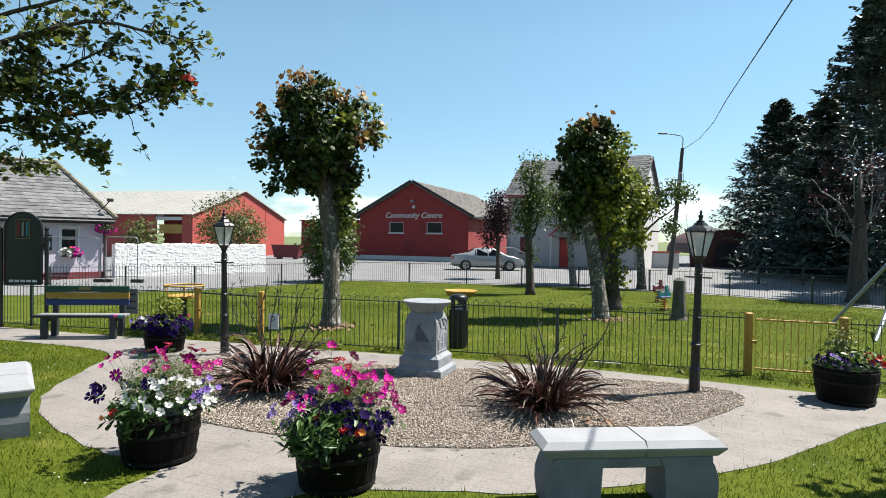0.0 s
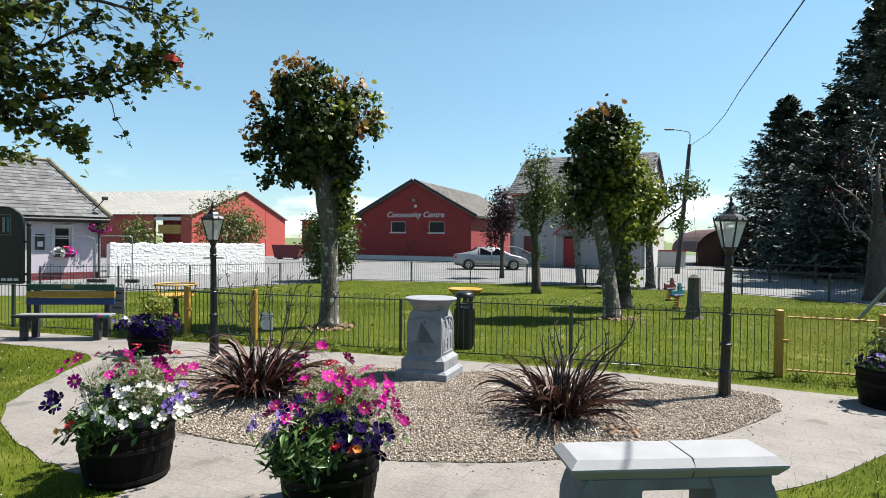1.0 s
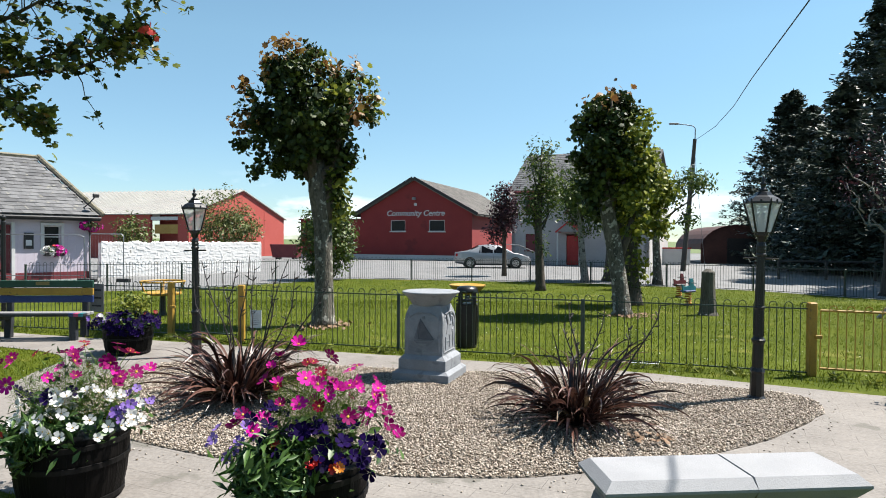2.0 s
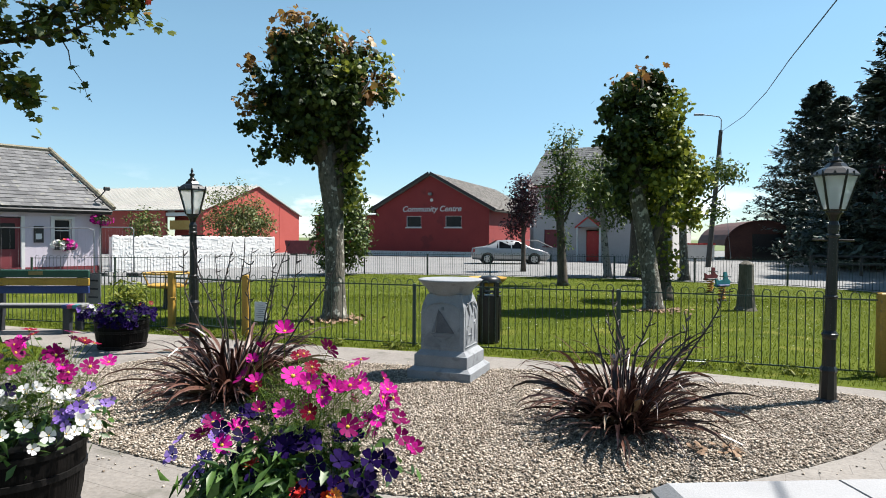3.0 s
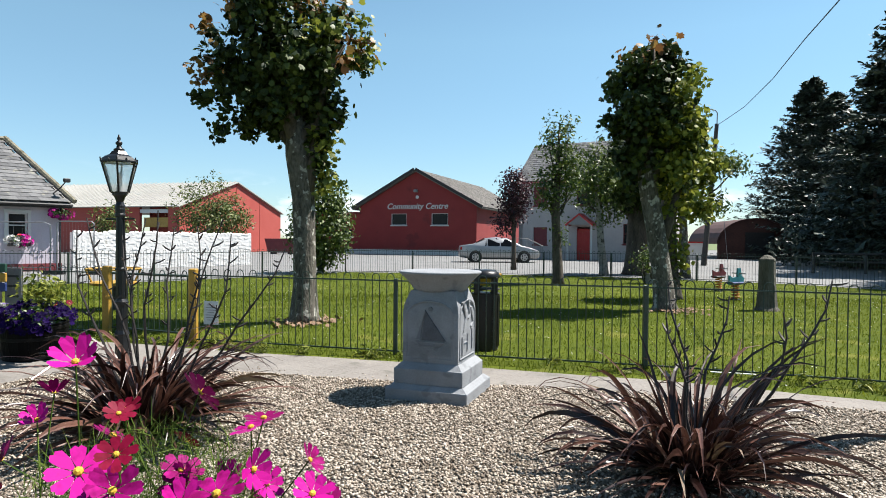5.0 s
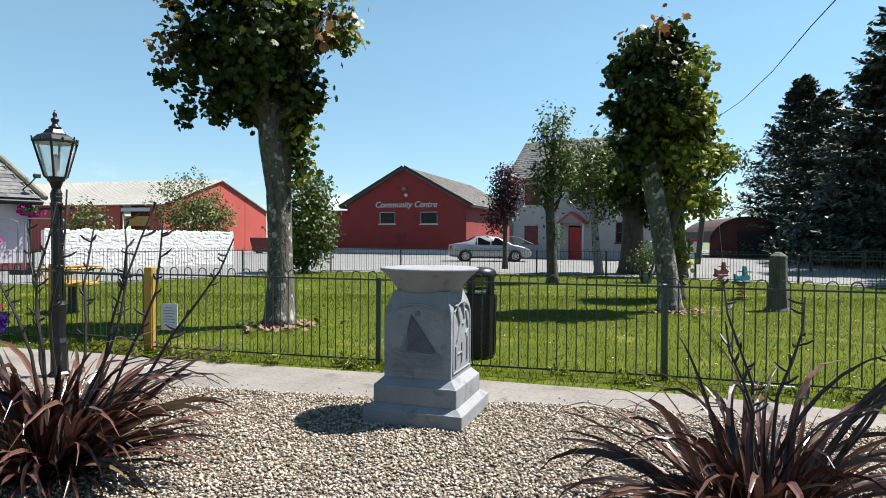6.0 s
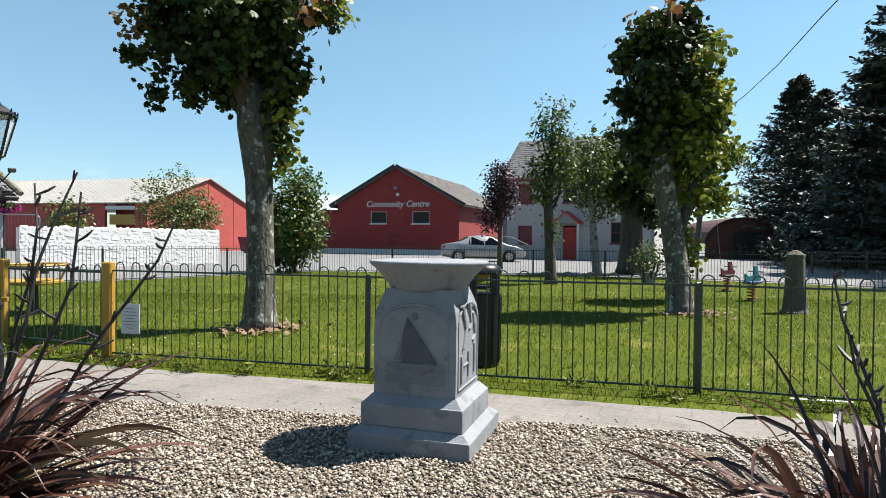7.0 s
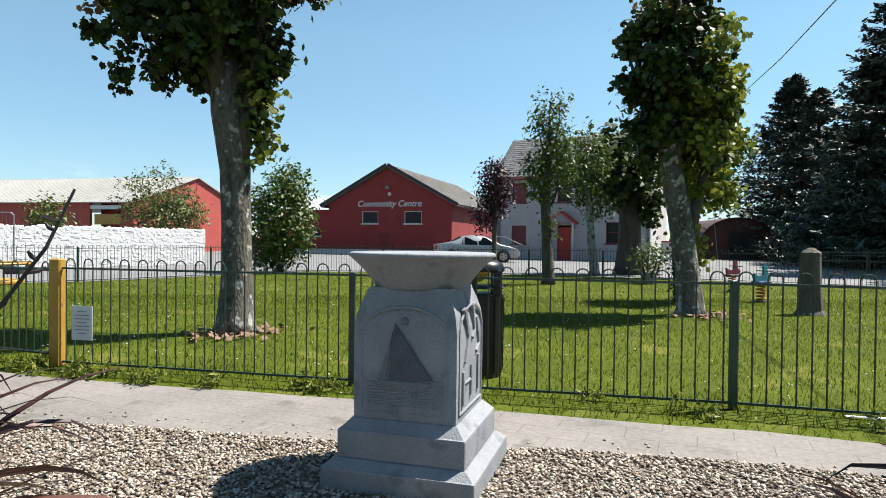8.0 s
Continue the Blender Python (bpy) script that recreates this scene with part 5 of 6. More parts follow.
bmesh.ops.recalc_face_normals(bm, faces=bm.faces)
body = part("body", bm, "silver", car, smooth=True)
for sy in (-1, 1):
    for outline in ([(-1.3, 0.98), (-0.78, 0.955), (-0.78, 1.345), (-0.95, 1.27)], [(-0.72, 0.955), (-0.02, 0.945), (-0.02, 1.39), (-0.70, 1.36)], [(0.05, 0.945), (1.02, 0.93), (0.45, 1.34), (0.05, 1.385)]):
        bm = B()
        vs = [bm.verts.new((x, sy * (0.855 - 0.215 * (z - 0.93) / 0.45), z)) for x, z in outline]
        bm.faces.new(vs)
        bmesh.ops.solidify(bm, geom=bm.faces[:], thickness=0.02)
        part("window", bm, "dark_glass", body, "tinted side window")
    part("door_seam", box(B(), (0.0, sy * 0.888, 0.6), (0.012, 0.01, 0.6)), "dark_trim", body)
    part("sill_trim", box(B(), (0, sy * 0.86, 0.24), (2.2, 0.06, 0.08), 0.01), "dark_trim", body)
    part("mirror", box(B(), (0.85, sy * 0.98, 0.98), (0.12, 0.16, 0.11), 0.03), "silver", body)
    part("headlight", box(B(), (2.08, sy * 0.66, 0.66), (0.3, 0.2, 0.12), 0.04), "pane", body)
    part("tail_light", box(B(), (-2.22, sy * 0.66, 0.80), (0.12, 0.18, 0.2), 0.03), "amber_red", body)
for x0, x1_, z0, z1_ in ((-1.42, -0.82, 1.06, 1.40), (1.2, 0.52, 0.965, 1.385)):
    bm = B()
    bm.faces.new([bm.verts.new(v) for v in ((x0, -0.66, z0 + 0.03), (x0, 0.66, z0 + 0.03), (x1_, 0.5, z1_ + 0.03), (x1_, -0.5, z1_ + 0.03))])
    bmesh.ops.solidify(bm, geom=bm.faces[:], thickness=0.015)
    part("windscreen", bm, "dark_glass", body)
for xw in (-1.42, 1.38):
    for sy in (-1, 1):
        part("wheel_arch", lathe(B(), [(0.37, -0.02), (0.37, 0.02)], 20, m=pose(xw, sy * 0.875, 0.33, 90)), "dark_trim", body)
        wh = part("wheel", lathe(B(), [(0.22, -0.1), (0.30, -0.11), (0.325, -0.08), (0.325, 0.08), (0.30, 0.11), (0.22, 0.1)], 24, m=pose(xw, sy * 0.82, 0.325, 90)), "rubber", car, "black tyre")
        part("rim", lathe(B(), [(0.21, -0.115), (0.19, -0.118), (0.05, -0.112), (0.05, 0.112), (0.19, 0.118), (0.21, 0.115)], 20, m=pose(xw, sy * 0.82, 0.325, 90)), "alloy", wh)
        for k in range(5):
            a = 2 * math.pi * k / 5
            part("spoke_gap", box(B(), (xw + 0.13 * math.cos(a), sy * 0.94, 0.325 + 0.13 * math.sin(a)), (0.07, 0.01, 0.07), 0.0), "dark_trim", wh)


# ---- bronze flax plants ----
def strap(length, width, rise, droop, twist, segs=9):
    """A folded strap leaf that rises from the origin along +x, arches over and tapers to a fine hanging tip."""
    bm = B()
    rows_ = []
    p, ang = Vector((0, 0, 0)), rise
    for i in range(segs + 1):
        t = i / segs
        w = width * (0.6 + 0.8 * t if t < 0.35 else 0.88 * (1 - ((t - 0.35) / 0.65) ** 1.6)) * 0.5 + 0.0008
        side = Vector((0, math.cos(twist * t), math.sin(twist * t)))
        up = Vector((-math.sin(ang), 0, math.cos(ang)))
        fold = 0.55 * (1 - 0.6 * t)
        rows_.append([bm.verts.new(p + side * w + up * w * fold), bm.verts.new(p), bm.verts.new(p - side * w + up * w * fold)])
        p = p + Vector((math.cos(ang), 0, math.sin(ang))) * (length / segs)
        if p.z < 0.02:
            p.z, ang = 0.02, max(ang, -0.05)
        ang -= droop / segs * (0.15 + 1.9 * t * t + 0.5 * t)
    for a, b in zip(rows_, rows_[1:]):
        bm.faces.new((a[0], a[1], b[1], b[0]))
        bm.faces.new((a[1], a[2], b[2], b[1]))
    return bm


def flax(loc, label, stalks, n=170, grow=1.0):
    f = thing("flax_plant", label, "flax plant", loc, 0, "flax plants")
    shapes = []
    for k in range(40):
        me = bpy.data.meshes.new("leaf")
        low = k % 5 < 2
        rise = radians(14 + 26 * rng.random()) if low else radians(38 + 46 * rng.random())
        bm = strap((0.62 if low else 0.66) + 0.42 * rng.random(), 0.024 + 0.026 * rng.random() ** 1.4, rise, radians(45 + 60 * rng.random()) if low else radians(70 + 120 * rng.random()), rng.normal() * 0.9)
        bm.to_mesh(me)
        bm.free()
        me.materials.append(M["flax"])
        shapes.append(me)
    dead = []
    for k in range(4):
        me = bpy.data.meshes.new("leaf")
        bm = strap(0.6 + 0.3 * rng.random(), 0.05, radians(20 + 30 * rng.random()), radians(80), rng.normal() * 0.8)
        bm.to_mesh(me)
        bm.free()
        me.materials.append(M["flax_dead"])
        dead.append(me)
    for i in range(n):
        a = 360 * i / n * 7.13
        r = 0.02 + 0.17 * rng.random()
        ob = part("leaf", dead[i % 4] if i % 17 == 3 else shapes[rng.integers(0, 40)], "flax", f)
        s = grow * (0.70 + 0.46 * rng.random())
        ob.matrix_basis = pose(r * math.cos(radians(a)), r * math.sin(radians(a)), 0.03, 12 * rng.normal(), 0, a + 38 * rng.normal()) @ Matrix.Scale(s, 4)
    for tip, bend in stalks:
        tip = Vector(tip)
        pts = [Vector((0.02, 0, 0.05)).lerp(tip, i / 7) + Vector((bend * math.sin(math.pi * i / 7) + 0.02 * math.sin(1.7 * i + 40 * bend), 0.02 * math.sin(i), 0)) for i in range(8)]
        s = part("stalk", tube(B(), pts, [0.011, 0.010, 0.0095, 0.0085, 0.0075, 0.0065, 0.0055, 0.004], 6), "stalk", f, "dark dry flower stalk")
        for j in range(9):
            t = 0.50 + 0.49 * (j + 1.6 * rng.random()) / 9.7
            i0 = min(6, int(t * 7))
            p = pts[i0].lerp(pts[i0 + 1], t * 7 - i0)
            sd = 1 if rng.random() < 0.6 else -1
            q_ = p + Vector((sd * (0.012 + 0.06 * rng.random() ** 1.5), 0.03 * rng.normal(), 0.01 + 0.045 * rng.random()))
            part("twig", tube(B(), [p, p.lerp(q_, 0.6) + Vector((0, 0, -0.005)), q_], [0.0055, 0.007, 0.004], 4), "stalk", s)
    return f


flax((1.20, 7.42, 0), "bronze New Zealand flax with arching dark leaves and bare stalks", [((0.78, 0.0, 1.16), 0.10), ((0.30, 0.2, 1.05), -0.05), ((-0.12, 0.1, 0.95), 0.02), ((0.42, -0.2, 1.0), 0.12), ((-0.05, 0.3, 1.12), 0.03)], 270, 0.98)
flax((-2.28, 8.08, 0), "bronze flax clump with several tall branching flower stalks", [((-0.55, 0.1, 1.42), -0.10), ((0.30, 0.2, 1.45), 0.12), ((-0.25, 0.2, 1.38), 0.0), ((0.62, 0.0, 1.40), 0.14), ((0.05, 0.3, 1.44), 0.06), ((0.95, 0.1, 1.3), 0.10), ((-0.42, 0.0, 1.5), 0.05), ((0.16, -0.1, 1.55), -0.04), ((-0.08, 0.15, 1.5), -0.08), ((0.45, 0.2, 1.5), 0.05)], 295, 1.10)
dl = rng.random((26, 2)) * np.array([0.35, 0.25]) + np.array([1.55, 6.75])
solo("leaf_litter", scattered("leaf_litter", LOBED_V, LOBED_F, np.column_stack([dl, 0.05 + 0.01 * rng.random(26)]), frames_for(rng.normal(size=(26, 3)) * 0.3 + np.array([0, 0, 1])), 0.05), "tarp", "dry tan leaves lying on the gravel", "leaf litter", kind="stuff")


# ---- flower barrels ----
def petal_flower(kind, petals, size, cup, m_petal, m_mid, mid=0.16):
    """A flower with separate petals round a small centre, facing +z."""
    bm = B()
    for k in range(petals):
        a = 2 * math.pi * k / petals
        m_ = Matrix.Rotation(a, 4, "Z")
        w = 1.15 * math.pi / petals
        j_ = 1 + 0.09 * math.sin(2.6 * k + petals)
        pts = [(0.08, 0, 0.0), (0.50, -w * 0.46, cup * 0.40), (0.86 * j_, -w * 0.56, cup * 0.85), (0.99 * j_, -w * 0.22, cup), (0.93 * j_, 0, cup * 0.9), (1.0 * j_, w * 0.2, cup * 1.05), (0.87 * j_, w * 0.55, cup * 0.9), (0.50, w * 0.46, cup * 0.45)]
        bm.faces.new([bm.verts.new(m_ @ (Vector(p) * size)) for p in pts])
    n0 = len(bm.faces)
    lathe(bm, [(mid * size, 0.0), (mid * size, 0.10 * size), (mid * size * 0.5, 0.16 * size)], 7)
    me = bpy.data.meshes.new(kind)
    bm.faces.ensure_lookup_table()
    for i, fc in enumerate(bm.faces):
        fc.material_index = 0 if i < n0 else 1
    bm.to_mesh(me)
    bm.free()
    me.materials.append(M[m_petal])
    me.materials.append(M[m_mid])
    return me


FL = {
    "cosmos": [petal_flower("cosmos_flower", 8, 0.050, 0.14, "pet_pink", "pet_centre"), petal_flower("cosmos_flower", 8, 0.044, 0.38, "pet_pink", "pet_centre"), petal_flower("cosmos_flower", 7, 0.038, 0.75, "pet_pink", "pet_centre")],
    "crimson": [petal_flower("cosmos_flower", 8, 0.036, 0.2, "pet_crimson", "pet_centre")],
    "white": [petal_flower("petunia_flower", 5, 0.033, 0.5, "pet_white", "pet_centre", 0.10)],
    "violet": [petal_flower("petunia_flower", 5, 0.042, 0.35, "pet_violet", "pet_violet", 0.12)],
    "lilac": [petal_flower("petunia_flower", 5, 0.032, 0.35, "pet_lilac", "pet_violet", 0.14)],
    "red": [petal_flower("geranium_flower", 6, 0.036, 0.5, "pet_red", "pet_red")],
    "orange": [petal_flower("marigold_flower", 11, 0.027, 0.6, "pet_orange", "pet_orange", 0.3)],
    "pink": [petal_flower("petunia_flower", 5, 0.036, 0.35, "pet_pink", "pet_white", 0.12)],
}


def barrel(loc, turn, label, r_top, h, mounds, flowers, spikes=()):
    """Half barrel of staves with hoops; mounds: leaf blobs (centre, radii, leaves, size, material); flowers: (kind, count, centre, radii)."""
    b = thing("flower_barrel", label, "planter", loc, turn, "flower barrels")
    n = 20
    bm = B()
    prof = [(r_top * 0.86, 0.0), (r_top * 0.955, h * 0.35), (r_top * 1.0, h * 0.7), (r_top * 1.0, h)]
    w = math.pi / n * 0.992
    out = [[bm.verts.new((r * math.cos(a), r * math.sin(a), z)) for a in (-w, w)] + [bm.verts.new(((r - 0.025) * math.cos(a), (r - 0.025) * math.sin(a), z)) for a in (w, -w)] for r, z in prof]
    for r0, r1_ in zip(out, out[1:]):
        for k in range(4):
            bm.faces.new((r0[k], r0[(k + 1) % 4], r1_[(k + 1) % 4], r1_[k]))
    bm.faces.new(out[0][::-1])
    bm.faces.new(out[-1])
    me = bpy.data.meshes.new("stave")
    bm.to_mesh(me)
    bm.free()
    me.materials.append(M["barrel"])
    for k in range(n):
        part("stave", me, "barrel", b).matrix_basis = pose(0, 0, 0.004 * rng.random(), 0, 0, 360 / n * k)
    for z in (0.10, 0.62, 0.9):
        zz = z * h
        r = np.interp(zz, [p[1] for p in prof], [p[0] for p in prof])
        part("hoop", lathe(B(), [(r + 0.001, zz - 0.018), (r + 0.008, zz - 0.016), (r + 0.009, zz + 0.016), (r + 0.001, zz + 0.018)], 32), "barrel_hoop", b)
    part("soil", lathe(B(), [(r_top * 0.9, h - 0.06), (r_top * 0.93, h - 0.03)], 20), "soil", b)
    for c, r, cnt, size, m_ in mounds:
        foliage("foliage", [(c, r, cnt)], size, "leaf_plant" if m_ == "leaf_lance" else m_, b, "lance" if m_ == "leaf_lance" else False, 6, 0.05, 0.25)
    stems = B()
    for kind, cnt, c, r in flowers:
        for _ in range(cnt):
            d = rng.normal(size=3)
            d[2] = abs(d[2]) * 0.8
            d /= np.linalg.norm(d)
            p = Vector(c) + Vector(d * np.array(r) * (0.8 + 0.28 * rng.random()))
            face = Vector(d) * 0.7 + (Vector((0.2, -0.38, 0.5)) if kind in ("cosmos", "crimson") else Vector((0.2, -0.5, 0.35))) + Vector(rng.normal(size=3) * 0.34)
            me = FL[kind][rng.integers(0, len(FL[kind]))]
            ob = part(me.name.split(".")[0], me, "pet_pink", b)
            ob.matrix_basis = Matrix.Translation(p) @ face.to_track_quat("Z", "Y").to_matrix().to_4x4() @ pose(0, 0, 0, 0, 0, 90 * rng.random()) @ Matrix.Scale(0.8 + 0.4 * rng.random(), 4)
            if kind in ("cosmos", "crimson"):
                root = Vector((c[0] * 0.6 + 0.1 * rng.normal(), c[1] * 0.6 + 0.1 * rng.normal(), h))
                tube(stems, [root, root.lerp(p, 0.55) + Vector((0, 0, 0.05)), p], 0.0018, 3)
    if len(stems.verts):
        tagged(part("stem", stems, "stem", b), kind="stuff")
    # feathery threads of cosmos foliage
    for c, r, cnt in spikes:
        d = rng.normal(size=(cnt, 3))
        d /= np.linalg.norm(d, axis=1, keepdims=True)
        p = np.array(c) + d * np.array(r) * rng.random((cnt, 1)) ** 0.45
        tv, tf = [(-0.02, 0, 0), (0.02, 0, 0), (0.0, 0.1, 1.0)], [(0, 1, 2)]
        tagged(part("feathery_foliage", scattered("feathery_foliage", tv, tf, p, frames_for(d * 0.4 + rng.normal(size=(cnt, 3)) * 0.8 + np.array([0, 0, 0.6])), 0.03 + 0.035 * rng.random(cnt)), "stem", b), kind="stuff")
    return b


barrel((-2.52, 5.60, 0.0), 0, "black half barrel overflowing with white petunias and pink cosmos", 0.345, 0.46,
       [((0.05, 0.02, 0.50), (0.42, 0.37, 0.14), 400, 0.07, "leaf_plant"), ((-0.1, -0.32, 0.50), (0.2, 0.1, 0.10), 420, 0.11, "leaf_lance"), ((-0.05, 0.05, 0.72), (0.34, 0.3, 0.22), 220, 0.05, "leaf_plant")],
       [("white", 52, (0.20, -0.22, 0.55), (0.37, 0.32, 0.22)), ("white", 10, (0.10, -0.28, 0.66), (0.28, 0.12, 0.12)), ("lilac", 12, (0.44, -0.05, 0.58), (0.12, 0.22, 0.18)), ("violet", 14, (-0.38, -0.1, 0.60), (0.14, 0.22, 0.16)),
        ("cosmos", 11, (-0.22, 0.05, 0.80), (0.30, 0.32, 0.22)), ("cosmos", 15, (0.24, 0.08, 0.80), (0.34, 0.30, 0.22)), ("crimson", 7, (0.1, 0.0, 0.86), (0.5, 0.3, 0.18)), ("orange", 4, (-0.25, -0.36, 0.46), (0.14, 0.05, 0.06)), ("red", 2, (-0.2, -0.36, 0.48), (0.12, 0.05, 0.06)), ("violet", 5, (0.05, -0.2, 0.7), (0.1, 0.1, 0.1))],
       [((0, 0.06, 0.70), (0.40, 0.34, 0.22), 7500)])
barrel((-0.82, 5.12, 0.0), 9, "black half barrel with pink cosmos, violet petunias and red geraniums", 0.345, 0.46,
       [((0, 0, 0.52), (0.42, 0.40, 0.16), 380, 0.08, "leaf_plant"), ((-0.18, -0.30, 0.50), (0.22, 0.13, 0.13), 900, 0.115, "leaf_lance"), ((0.0, 0.05, 0.72), (0.28, 0.24, 0.18), 40, 0.04, "leaf_plant")],
       [("violet", 52, (0.10, -0.20, 0.56), (0.34, 0.24, 0.16)), ("violet", 12, (-0.15, -0.1, 0.68), (0.2, 0.2, 0.12)), ("lilac", 12, (-0.42, -0.08, 0.56), (0.13, 0.2, 0.18)), ("cosmos", 15, (0.0, 0.05, 0.82), (0.30, 0.28, 0.32)), ("cosmos", 14, (0.24, 0.0, 0.74), (0.20, 0.26, 0.24)), ("cosmos", 6, (-0.30, -0.12, 0.66), (0.14, 0.16, 0.12)), ("pink", 14, (0.40, -0.05, 0.62), (0.12, 0.25, 0.16)),
        ("crimson", 6, (0.1, 0.0, 0.82), (0.32, 0.28, 0.24)), ("red", 3, (0.12, -0.42, 0.53), (0.1, 0.05, 0.05)), ("red", 2, (-0.22, -0.3, 0.62), (0.08, 0.05, 0.05)), ("orange", 2, (0.22, -0.40, 0.54), (0.08, 0.05, 0.06)), ("violet", 6, (0.36, -0.2, 0.48), (0.1, 0.15, 0.1))],
       [((0.05, 0.06, 0.72), (0.30, 0.28, 0.26), 8500)])
barrel((-4.88, 10.72, 0.0), 0, "dark half barrel full of deep violet petunias", 0.34, 0.40,
       [((0, 0, 0.48), (0.40, 0.38, 0.12), 220, 0.07, "leaf_plant"), ((0.05, 0.05, 0.72), (0.22, 0.22, 0.24), 420, 0.07, "leaf_light")],
       [("violet", 130, (0, -0.05, 0.42), (0.47, 0.44, 0.20)), ("violet", 30, (0.12, -0.28, 0.34), (0.24, 0.14, 0.12)), ("lilac", 12, (-0.3, -0.15, 0.50), (0.2, 0.2, 0.14)), ("white", 4, (-0.25, -0.25, 0.52), (0.15, 0.12, 0.1)), ("crimson", 2, (0.35, 0, 0.6), (0.1, 0.1, 0.1))])
barrel((5.19, 8.14, 0.0), 0, "dark half barrel with a small shrub and red and violet flowers", 0.365, 0.46,
       [((0, 0, 0.52), (0.40, 0.38, 0.13), 360, 0.08, "leaf_plant"), ((-0.05, 0.05, 0.75), (0.16, 0.16, 0.20), 260, 0.06, "leaf_olive")],
       [("violet", 26, (-0.05, -0.1, 0.5), (0.42, 0.36, 0.14)), ("red", 11, (0.33, -0.1, 0.54), (0.12, 0.22, 0.1)), ("lilac", 6, (-0.28, -0.2, 0.56), (0.12, 0.14, 0.1)), ("white", 2, (-0.1, -0.2, 0.55), (0.2, 0.1, 0.1))])

# flower boxes of the cottage
for c, nm in (((-1.43, -0.2, 1.12), "window_box"), ((-0.05, -0.25, 2.18), "hanging_basket")):
    wbx = thing(nm, "white and magenta petunias in a box under the window" if nm == "window_box" else "hanging basket of magenta petunias at the cottage corner", "flowers")
    wbx.matrix_basis = pose(-15.58, 27.65, 0, 0, 0, 50) @ pose(*c)
    part("box", box(B(), (0, 0, -0.08), (0.7 if nm == "window_box" else 0.3, 0.24, 0.16), 0.02), "dark_trim", wbx)
    foliage("foliage", [((0, 0, 0.05), (0.4, 0.18, 0.15), 160)], 0.09, "leaf_plant", wbx, False, 6, 0.05, 0.25)
    for k in range(46):
        d = rng.normal(size=3)
        d /= np.linalg.norm(d)
        me = FL["white" if nm == "window_box" and d[0] < -0.15 else ("red" if nm == "window_box" and d[0] < 0.1 and d[2] > 0 else "pink")][0]
        ob = part(me.name.split(".")[0], me, "pet_pink", wbx)
        ob.matrix_basis = Matrix.Translation((d[0] * 0.45, d[1] * 0.2 - 0.05, 0.05 + d[2] * 0.2)) @ (Vector(d) + Vector((0, -1.0, 0.3))).to_track_quat("Z", "Y").to_matrix().to_4x4() @ Matrix.Scale(2.0, 4)


# ---- trees ----
def tree(name, label, base, trunk, limbs, crowns, bark, category="tree", group="", pale=False):
    """trunk: (points, radii) from the base; limbs: (points, radii); crowns: (part name, blobs, leaf size, material, lobed, clump, spread, hollow)."""
    t = thing(name, label, category, (*base, 0), 0, group)
    tr = part("trunk", tube(B(), trunk[0], list(trunk[1]), 12), bark, t, smooth=True)
    for pts, rad in limbs:
        # limbs default to dark bark, which paints in the shade inside a crown
        part("limb", tube(B(), pts, list(rad), 7), "bark_pale" if pale else "bark_dark", tr, smooth=True)
    for nm, blobs, size, m_, lobed, clump, spread, hollow in crowns:
        fo = foliage(nm, blobs, size, m_, t, lobed, clump, spread, hollow)
        if nm != "crown":
            tagged(fo, kind="stuff")
    return t


def limbs_to(start, tips, r0, wob=0.08):
    return [(bent(start, t_, wob), [r0 * (1 - 0.82 * i / 5) for i in range(6)]) for t_ in tips]


tips = [(-1.25, 0.1, 4.2), (-0.7, -0.5, 4.8), (-0.45, 0.4, 5.3), (0.2, 0.1, 5.2), (0.7, -0.3, 4.4), (-0.2, -0.7, 4.3), (0.3, 0.7, 4.7)]
